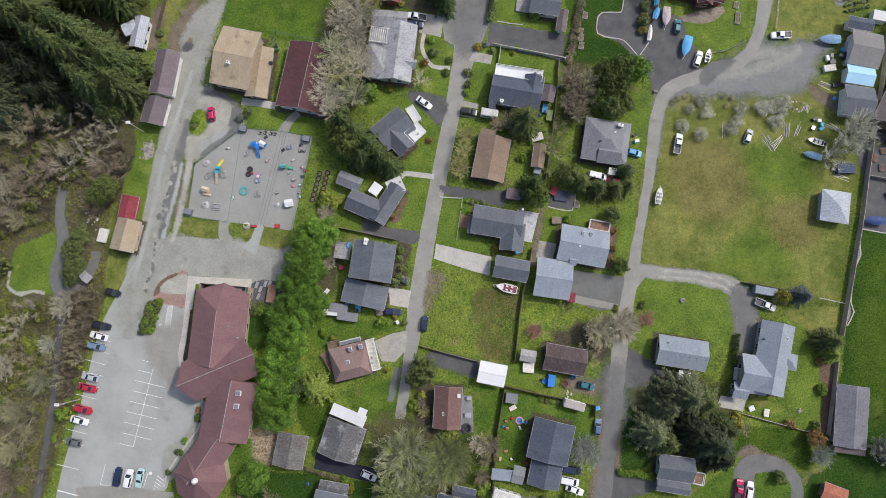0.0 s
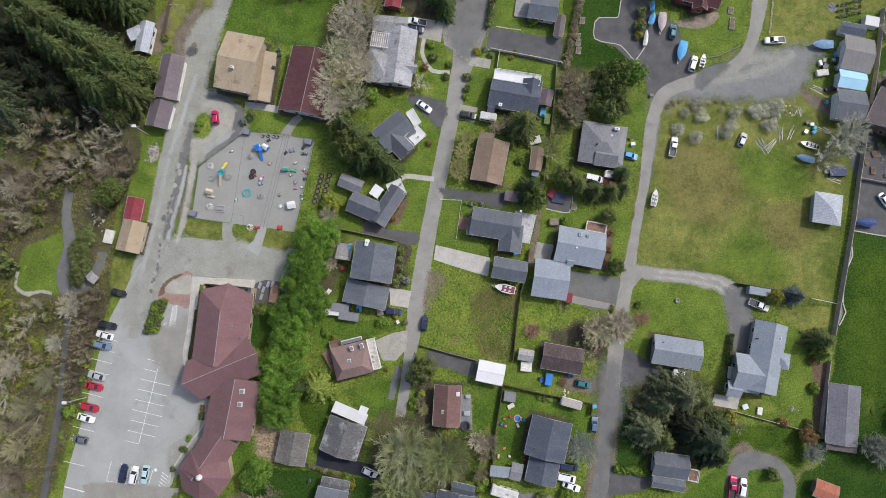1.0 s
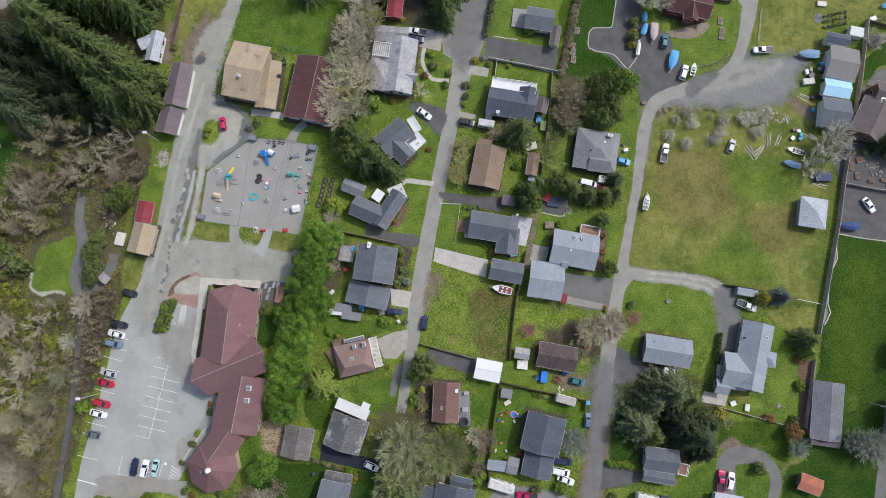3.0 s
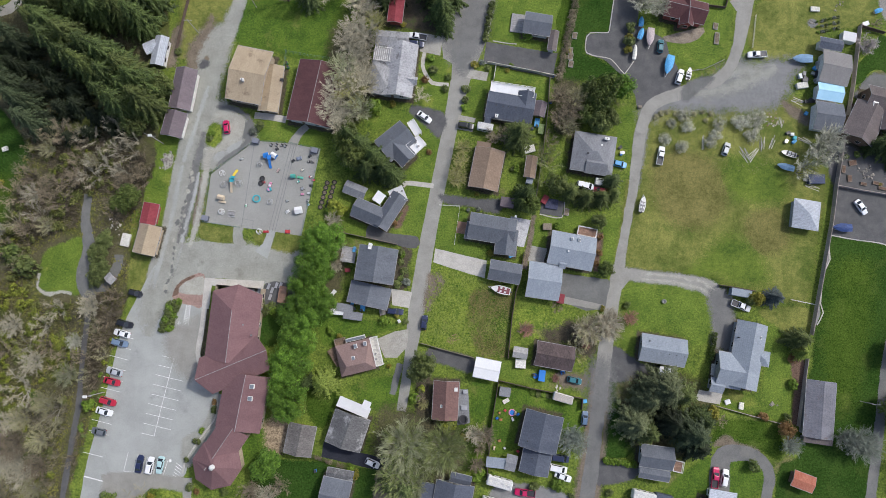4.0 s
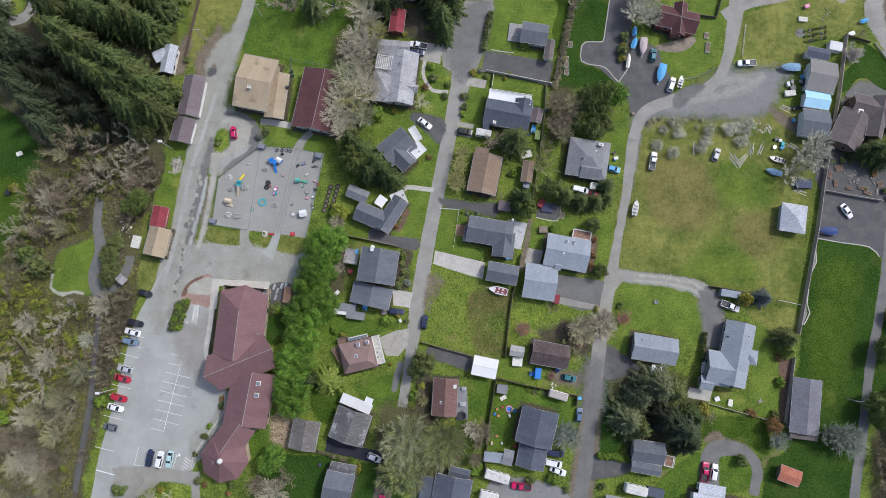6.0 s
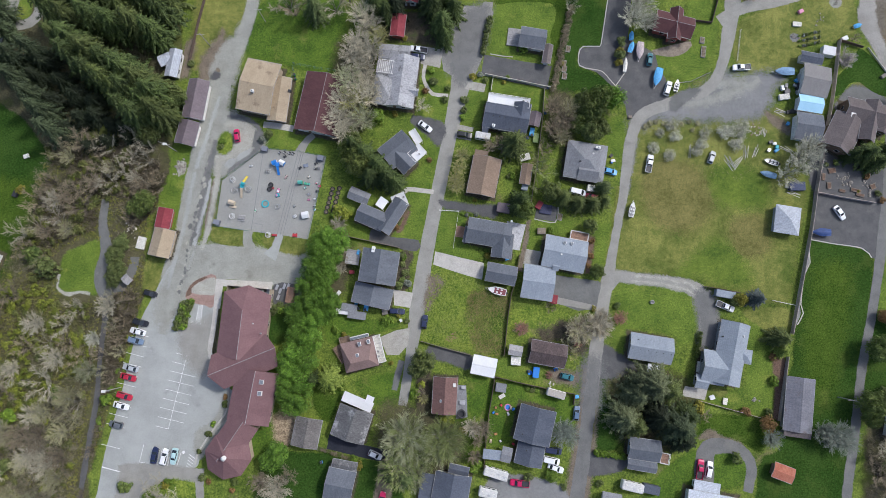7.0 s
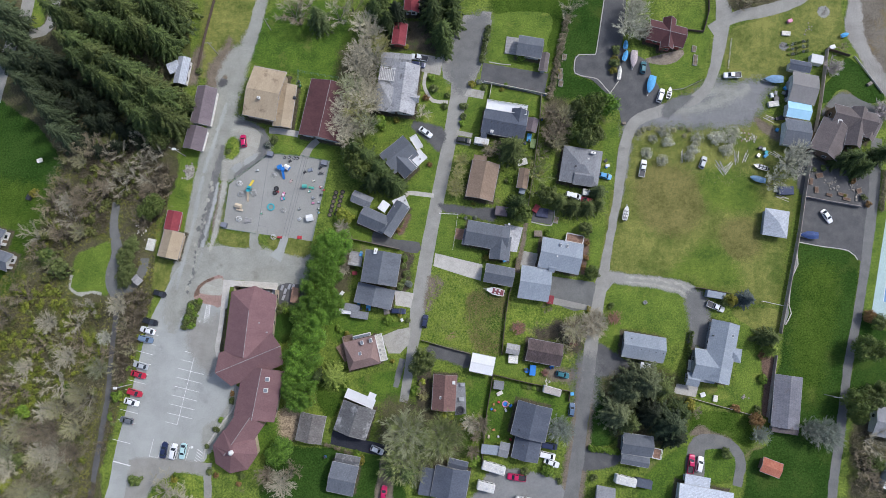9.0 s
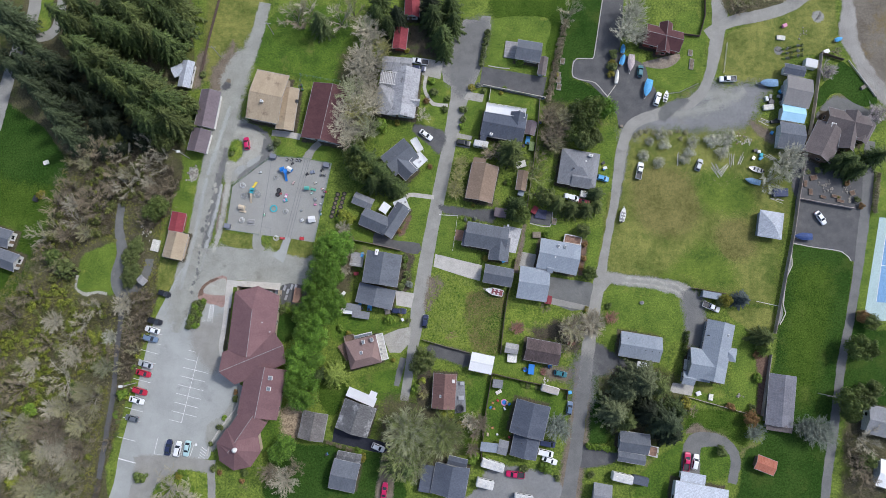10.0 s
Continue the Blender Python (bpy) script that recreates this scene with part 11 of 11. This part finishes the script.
for i in range(7):
    p = Vector((-24.9, -42.2, 0)).lerp(Vector((-25.7, -46.0, 0)), i / 6)
    plant("shrub", "lime", p.x, p.y, 1.5, 1.1, "by the black drive", "clipped hedge")
WESTERN_SHRUBS = [(-51.2, 2, 1.5, "olive"), (-49.4, -0.1, 1.4, "olive"), (-47.9, 0.5, 1.3, "lime"), (-53, 53.8, 1.6, "olive"), (-55.2, 51.9, 1.2, "greyleaf"), (-31, -5.7, 1.3, "lime"), (-70, -40.8, 0.9, "olive"), (-67.6, -35.9, 1.1, "olive"),
    (-66.3, -33.1, 0.9, "lime"), (-63.1, -27.4, 1, "holly"), (-63.2, -25.2, 0.8, "rust"), (-47.9, 1.7, 1.2, "olive"), (-49.7, 0.9, 1.1, "olive"), (-46, 0.9, 1.2, "holly"), (-78, 76.4, 1.2, "olive"), (-67.1, 51.5, 1.3, "lime"),
    (-67.5, 49.9, 1.1, "olive"), (-99.7, 35.5, 0.7, "gold"), (-127.8, 36.3, 1.6, "gold"), (-67, -49.2, 0.9, "rust"), (-60, -51.6, 1, "rust"), (-68.8, -48, 1.2, "olive"), (-78.2, -49.2, 1.4, "lime"), (-79.4, -50.1, 1.3, "gold"),
    (-59.2, -49.1, 1.4, "holly")]
STREET_SHRUBS = [(-5, 67.8, 1.2, "rust"), (1.7, 68.6, 1.1, "holly"), (0.9, 65.2, 1.1, "holly"), (-14.5, 60.5, 1.1, "gold"), (-2.5, 70.7, 1.6, "olive"), (-3.4, 74.4, 1.4, "lime"), (0.9, 65, 1, "holly"), (-11.7, 16.7, 1.2, "olive"),
    (-12.6, 7.6, 1.4, "olive"), (-16, -3, 1.6, "lime"), (-12.5, -1.3, 1, "gold"), (-28.7, -7.2, 1.2, "gold"), (-14.6, -15.2, 0.9, "gold"), (-10.1, -3, 1, "olive"), (-3.7, 45.9, 0.9, "rust"),
    (-12.7, 28.8, 0.9, "rust"), (-13.5, 25, 1, "rust"), (-0.5, 85.5, 1.1, "gold"), (-24, -44.4, 1.5, "gold"), (-11.6, 84.9, 0.9, "gold"), (-11.2, 16.1, 1, "lime"), (-11.6, 13.8, 1.1, "olive"), (-10.6, 11.3, 1.3, "olive"),
    (-11.6, 9.2, 1.2, "holly"), (-10.1, 8.2, 1.3, "greyleaf")]
MIDDLE_SHRUBS = [(9.7, 72.3, 1.2, "gold"), (11.9, 73.1, 1, "greyleaf"), (13.4, 71.2, 1, "olive"), (19.3, 70.7, 0.8, "gold"), (25.2, 81.3, 1.5, "lime"), (20.4, 72.3, 0.8, "lime"), (7.1, 65, 1.3, "olive"), (6.8, 61.8, 1.2, "olive"),
    (6.3, 59.4, 1.1, "lime"), (14, 16.7, 1.1, "gold"), (21.5, 41.2, 1.2, "lime"), (10, 33.5, 0.8, "gold"), (6.7, -34.5, 1.4, "gold"), (11, -44.3, 1.5, "lime"), (13.8, -45, 1.3, "lime"), (9.7, -45.4, 1.6, "lime"),
    (25.3, -47.8, 1.4, "olive"), (6.2, 29.4, 0.7, "lime"), (7.7, 28.9, 0.8, "greyleaf"), (9.2, 28.6, 0.7, "lime"), (10.5, 29.1, 0.8, "greyleaf"), (11.8, 28.1, 0.7, "olive"), (20.6, 41, 0.9, "olive")]
EASTERN_SHRUBS = [(55.6, 80.6, 1.6, "gold"), (37.2, 76.7, 0.9, "gold"), (54.9, 77.2, 1.6, "gold"), (45.5, 0.9, 0.9, "gold"), (33.1, 24.3, 1.1, "lime"), (52.4, 1.7, 1.1, "holly"), (98.2, -13, 1.3, "rust"), (98, -20.2, 1.6, "lime"),
    (89.1, -28.8, 1.4, "rust"), (95.6, -29.5, 1.5, "olive"), (45.4, 21.2, 1, "rust"), (44.8, 16.7, 1, "rust"), (44.1, 13.6, 0.9, "rust"), (32.2, -47, 2, "lime"), (35.6, -50.3, 1, "olive"), (45.9, -49.4, 1.2, "olive")]
for row in (WESTERN_SHRUBS, STREET_SHRUBS, MIDDLE_SHRUBS, EASTERN_SHRUBS):
    for x, y, r, lk in row:
        plant("shrub", lk, x, y, r * 1.15, r, "in a garden bed", "garden shrubs")


# ---------------------------------------------------------------- loose growth: weeds, litter, undergrowth
def growth(name, label, outline, count, size, material, seed, twig=False, keep_off=()):
    rnd = random.Random(seed)
    V, F = [], []
    xs, ys = [p[0] for p in outline], [p[1] for p in outline]
    made = 0
    while made < count:
        px, py = rnd.uniform(min(xs), max(xs)), rnd.uniform(min(ys), max(ys))
        if noise.noise(Vector((px * 0.12, py * 0.12, seed))) + 0.25 * noise.noise(Vector((px * 0.5, py * 0.5, seed))) < rnd.uniform(-0.5, 0.25):
            continue
        inside = False
        for (ax, ay), (bx, by) in zip(outline, outline[1:] + outline[:1]):
            if (ay > py) != (by > py) and px < (bx - ax) * (py - ay) / (by - ay) + ax:
                inside = not inside
        if not inside or any(math.hypot(px - ax, py - ay) < ar for ax, ay, ar in keep_off):
            continue
        made += 1
        for k in range(3):
            u = unit(rnd)
            u.z = abs(u.z) * 0.8 if twig else rnd.uniform(-0.1, 0.3)
            u.normalize()
            nr = Vector((rnd.uniform(-0.5, 0.5), rnd.uniform(-0.5, 0.5), 1))
            nr = (nr - u * nr.dot(u)).normalized()
            s = size * rnd.uniform(0.5, 1.3)
            c = Vector((px, py, 0.1)) + u * s * 0.45
            if twig:
                blade(V, F, Vector((px, py, 0.05)), Vector((px, py, 0.05)) + u * s * 1.5, 0.022, 0.012)
            else:
                card(V, F, c + Vector((0, 0, 0.12)), nr, u, s, s * 0.3)
    return tagged(part(name, (V, F), material, None), label, "vegetation", kind="stuff")


growth("weeds", "tall tufts of weeds in the empty lot", [(-3.0, 12.9), (6.9, 10.3), (20.3, 5.4), (19.5, -1.3), (17.8, -13.0), (6.8, -12.3), (-5.8, -8.9), (-4.8, 0.9)], 1700, 0.34, leafy("weed_blades", (0.1, 0.15, 0.02), (0.28, 0.33, 0.06), 0.6, 0, 0.3), 31)
growth("dry_stalks", "pale dry stalks in the empty lot", [(8.4, 6.1), (20.3, 5.4), (19.5, -1.3), (17.8, -13.0), (9.7, -12.3), (6.8, -1.3)], 1500, 0.7, leafy("dry_stalks", (0.13, 0.105, 0.035), (0.32, 0.27, 0.12), 0.9, 0, 0.3), 32, True)
CLEAR = [(-136.2, 39.0, 12), (-136.7, 22.6, 9), (-129.6, 48.3, 8), (-142.7, 52.0, 9), (-131.7, 28.0, 8), (-146.3, 29.8, 9), (-108.5, 12.1, 6.5), (-111.0, 14.4, 5), (-106.6, 16.7, 5), (-110.5, 7.6, 4.5), (-104.5, 7.6, 4.5)]
for path in ([(-102.2, 33.5), (-102.6, 25.8), (-101.1, 18.2), (-102.4, 10.6), (-100.9, 5.4), (-96.2, 6.9), (-92.8, 12.1), (-92.3, 15.9)], [(-100.2, 4.7), (-100.1, -1.3), (-100.8, -13.0), (-101.1, -26.0), (-102.2, -35.9), (-103.8, -49.8)]):
    CLEAR += [(v.x, v.y, 1.7) for v in smooth_line(path, 2.0)]
growth("undergrowth", "green and yellow undergrowth on the forest floor", [(-121.6, 44.4), (-89.5, 45.9), (-85.7, 31.9), (-89.2, 15.1), (-89.9, 1.7), (-91.6, -7.2), (-98.6, -34.5), (-102.0, -48.5), (-106.3, -58.1), (-137.8, -58.1), (-150.8, -14.4), (-135.4, 10.6)], 9000, 0.45, leafy("undergrowth_leaves", (0.05, 0.058, 0.012), (0.26, 0.25, 0.05), 0.6, 0, 0.2), 33, keep_off=CLEAR)


def thicket(name, label, outline, count, tall, material, seed, keep_off=()):
    """Brushwood: clumps of thin upright shoots that fan out, thick in places and thin in others."""
    rnd = random.Random(seed)
    V, F = [], []
    xs, ys = [p[0] for p in outline], [p[1] for p in outline]
    made = 0
    while made < count:
        px, py = rnd.uniform(min(xs), max(xs)), rnd.uniform(min(ys), max(ys))
        if not within(outline, px, py) or within(MEADOW, px, py) or any(math.hypot(px - ax, py - ay) < ar for ax, ay, ar in keep_off):
            continue
        if noise.noise(Vector((px * 0.16, py * 0.16, seed))) < rnd.uniform(-0.5, 0.3):
            continue
        made += 1
        h = tall * rnd.uniform(0.5, 1.2)
        foot = Vector((px, py, 0.03))
        for k in range(11):
            a, out = rnd.uniform(0, 6.28), rnd.uniform(0.15, 0.8)
            tip = foot + Vector((math.cos(a) * out, math.sin(a) * out, rnd.uniform(0.7, 1.0))) * h
            root = foot.lerp(tip, rnd.uniform(0.0, 0.5)) + Vector((rnd.uniform(-0.3, 0.3), rnd.uniform(-0.3, 0.3), 0))
            blade(V, F, root, tip, 0.028, 0.012)
    return tagged(part(name, (V, F), material, None), label, "brushwood", kind="stuff")


for outline, count, tall, look_name, seed in ((BARE_NORTH, 2300, 1.8, "brown", 51), (BARE_SOUTH, 2600, 2.2, "ash", 52), (BROOM_ZONE, 1300, 1.3, "mossy", 53), (THICKET, 800, 1.7, "brown", 54), (LANE_SIDE, 700, 1.9, "brown", 55)):
    thicket("brushwood", "dense brown and grey leafless brushwood of the wood", outline, count, tall, leafy("brushwood_shoots_" + look_name, *{"brown": ((0.06, 0.05, 0.031), (0.24, 0.203, 0.14)), "ash": ((0.1, 0.091, 0.06), (0.37, 0.335, 0.24)), "mossy": ((0.06, 0.058, 0.022), (0.25, 0.23, 0.105))}[look_name], 0.9, 0, 0.25), seed, CLEAR)
thicket("brushwood", "brown brushwood beside the side road", [(124.6, -36.0), (136.8, -34.1), (146.0, -34.0), (143.0, -66.0), (122.0, -66.0)], 700, 1.6, leafy("roadside_brush_shoots", (0.1, 0.085, 0.052), (0.33, 0.285, 0.2), 0.9, 0, 0.25), 56)
growth("fallen_twigs", "brown brush and fallen twigs on the forest floor", [(-122.1, 50.7), (-86.7, 50.7), (-84.9, 31.9), (-89.2, 15.1), (-89.9, 1.7), (-91.6, -7.2), (-98.6, -34.5), (-102.0, -48.5), (-106.3, -58.1), (-137.8, -58.1), (-150.8, -14.4), (-135.4, 10.6)], 5500, 0.75, leafy("fallen_twigs", (0.09, 0.08, 0.05), (0.32, 0.285, 0.2), 0.9, 0, 0.2), 34, True, keep_off=CLEAR)
growth("rough_grass", "pale tufts of dry grass among the grey bushes", [(62.6, 56.2), (68.9, 57.3), (79.7, 57.3), (95.1, 57.0), (97.5, 45.9), (91.0, 39.7), (63.6, 42.8)], 260, 0.26, leafy("dry_tufts", (0.13, 0.13, 0.045), (0.24, 0.23, 0.09)), 35)
# more clutter beside the charcoal-roofed house and along its street
for i, (x, y, l, w, hh, m, lab) in enumerate(((-26.7, 11.5, 1.4, 1.0, 0.9, RED, "dark red tool chest beside a house"), (-27.5, 15.9, 1.6, 1.0, 0.7, PALE_TARP, "pale covered table on a patio"), (-30.6, 12.1, 1.5, 1.2, 0.8, WOOD, "weathered timber bench under a hedge"), (-30.6, 5.2, 1.5, 0.9, 0.8, WHITE_ROOF, "white chest at a hedge's foot"),
                                      (-25.3, 2.0, 1.4, 0.8, 0.5, BLUE_TARP, "heap under a blue sheet beside a house"), (-22.3, 0.8, 1.6, 1.3, 0.7, BLUE_TARP, "round heap under a blue sheet beside a house"), (-16.7, -0.1, 2.0, 1.6, 0.8, STONE, "heap of grey rubble beside a parked car"), (-11.9, -2.8, 0.9, 0.7, 0.9, WHITE_ROOF, "white letter box at a drive's mouth"))):
    crate(x, y, 17 * i, l, w, hh, m, lab, "chest" if i != 6 else "rubble_heap", "box" if i != 6 else "heap")
for i in range(7):
    p = Vector((76.7, -6.3, 0)).lerp(Vector((75.5, -13.0, 0)), i / 6)
    plant("shrub", "holly", p.x, p.y, 1.8, 0.75, "beside a curved drive", "dark clipped hedge")
for i in range(10):
    p = Vector((-35.3, -39.8, 0)).lerp(Vector((-26.3, -42.6, 0)), i / 9)
    plant("bush", "brown" if i % 3 else "olive", p.x, p.y, 1.3, 0.8, "along a black drive", "brown hedge along the drive")
# clutter of the yards between the streets and by the workshops
LIME_TARP = surface("lime_green_tarpaulin", (0.3, 0.4, 0.14), (0.44, 0.54, 0.22), 0.7, 0.8, 5.0, 0.5, 0.5, 0.06)
YARD_CLUTTER = [
        (27.7, 54.8, 80, 2.4, 1.3, 0.9, BLUE_TARP, "stack under a blue sheet beside a shed"), (28.9, 52.9, 80, 2.8, 1.5, 0.8, LIME_TARP, "stack under a lime green sheet beside a shed"), (25.5, 46.9, 15, 3.0, 2.0, 0.7, PALE_TARP, "heap under a white sheet by a fence"),
        (25.3, 37.6, 75, 2.2, 1.8, 1.7, PALE, "small lean-to at a garden shed's end"), (52.4, 45.9, 10, 1.2, 0.8, 0.7, PWHITE, "white chest beside the hipped house"), (51.9, 47.5, 40, 1.0, 0.8, 0.6, DARK, "dark barbecue beside the hipped house"),
        (45.3, 37.1, -10, 2.2, 1.9, 1.8, PALE_TARP, "pale box trailer behind the hipped house"), (31.6, 30.8, -8, 3.6, 2.8, 0.5, surface("navy_trampoline_sheet", (0.03, 0.035, 0.07), (0.07, 0.075, 0.13), 0.7, 0.8, 5.0, 0.5, 0.3, 0.03), "low navy covered play frame on a patio"),
        (19.8, 15.7, 20, 1.3, 0.8, 0.7, BLUE_TARP, "blue covered chest behind a slate roof"), (18.0, -24.8, 30, 1.8, 1.0, 0.4, PALE_TARP, "pale cloth heap in a back yard"), (39.9, -24.8, 10, 1.0, 0.9, 0.9, BLUE_TARP, "blue covered barrel by a fence corner"),
        (31.9, -18.8, 70, 1.8, 0.9, 0.3, MULCH, "low heap of red-brown bark"), (76.1, -16.1, 82, 3.2, 1.0, 0.5, PALE_TARP, "upturned pale canoe beside a house wall"), (76.2, -20.2, 80, 2.0, 1.1, 0.8, DARK, "dark grill on a side terrace")]
WORKSHOP_CLUTTER = [
        (110.7, 72.3, 80, 2.4, 0.9, 0.9, STEEL, "grey metal rack along a workshop wall"), (110.2, 69.6, 78, 2.0, 0.8, 1.0, DARK, "dark engine parts along a workshop wall"), (106.8, 67.9, 10, 1.8, 1.0, 0.9, DARK, "dark outboard motors on a rack"), (108.1, 61.5, 5, 3.4, 0.9, 0.7, DARK, "dark scrap on a pallet beside the workshops"),
        (102.7, 50.4, 60, 1.0, 0.8, 0.8, PAQUA, "aqua and white machine on the grass"), (108.0, 38.1, 0, 4.6, 2.6, 1.2, surface("navy_tarpaulin", (0.02, 0.03, 0.07), (0.05, 0.065, 0.13), 0.6, 0.8, 5.0, 0.5, 0.5, 0.06), "large heap under a navy tarpaulin by the fence"), (106.4, 37.8, -12, 3.4, 0.8, 0.5, PALE_WOOD, "pale timber stack by a navy heap"),
        (-24.6, 17.3, 75, 1.4, 0.7, 0.5, BLUE_TARP, "blue covered planter on a balcony"), (52.1, 45.6, 75, 0.9, 0.6, 0.6, PBLUE, "blue crate beside the hipped house")]
for x, y, turn, l, w, hh, m, lab in YARD_CLUTTER + WORKSHOP_CLUTTER:
    name, cat = (("tarpaulin_heap", "heap") if "sheet" in lab or "heap" in lab or "tarpaulin" in lab or "covered" in lab else ("canoe", "canoe") if "canoe" in lab else ("lean_to", "shed") if "lean-to" in lab else ("yard_chest", "box"))
    e = crate(x, y, turn, l, w, hh, m, lab, name, cat)
    if "balcony" in lab:
        e.location.z = 2.42
# rows of young greens in a back yard
for i in range(5):
    p = Vector((25.5, -22.0, 0)).lerp(Vector((31.6, -23.4, 0)), i / 4)
    plant("shrub", ("lime", "olive")[i % 2], p.x, p.y - 0.4, 0.6, 1.0, "in a vegetable plot", "vegetable rows")
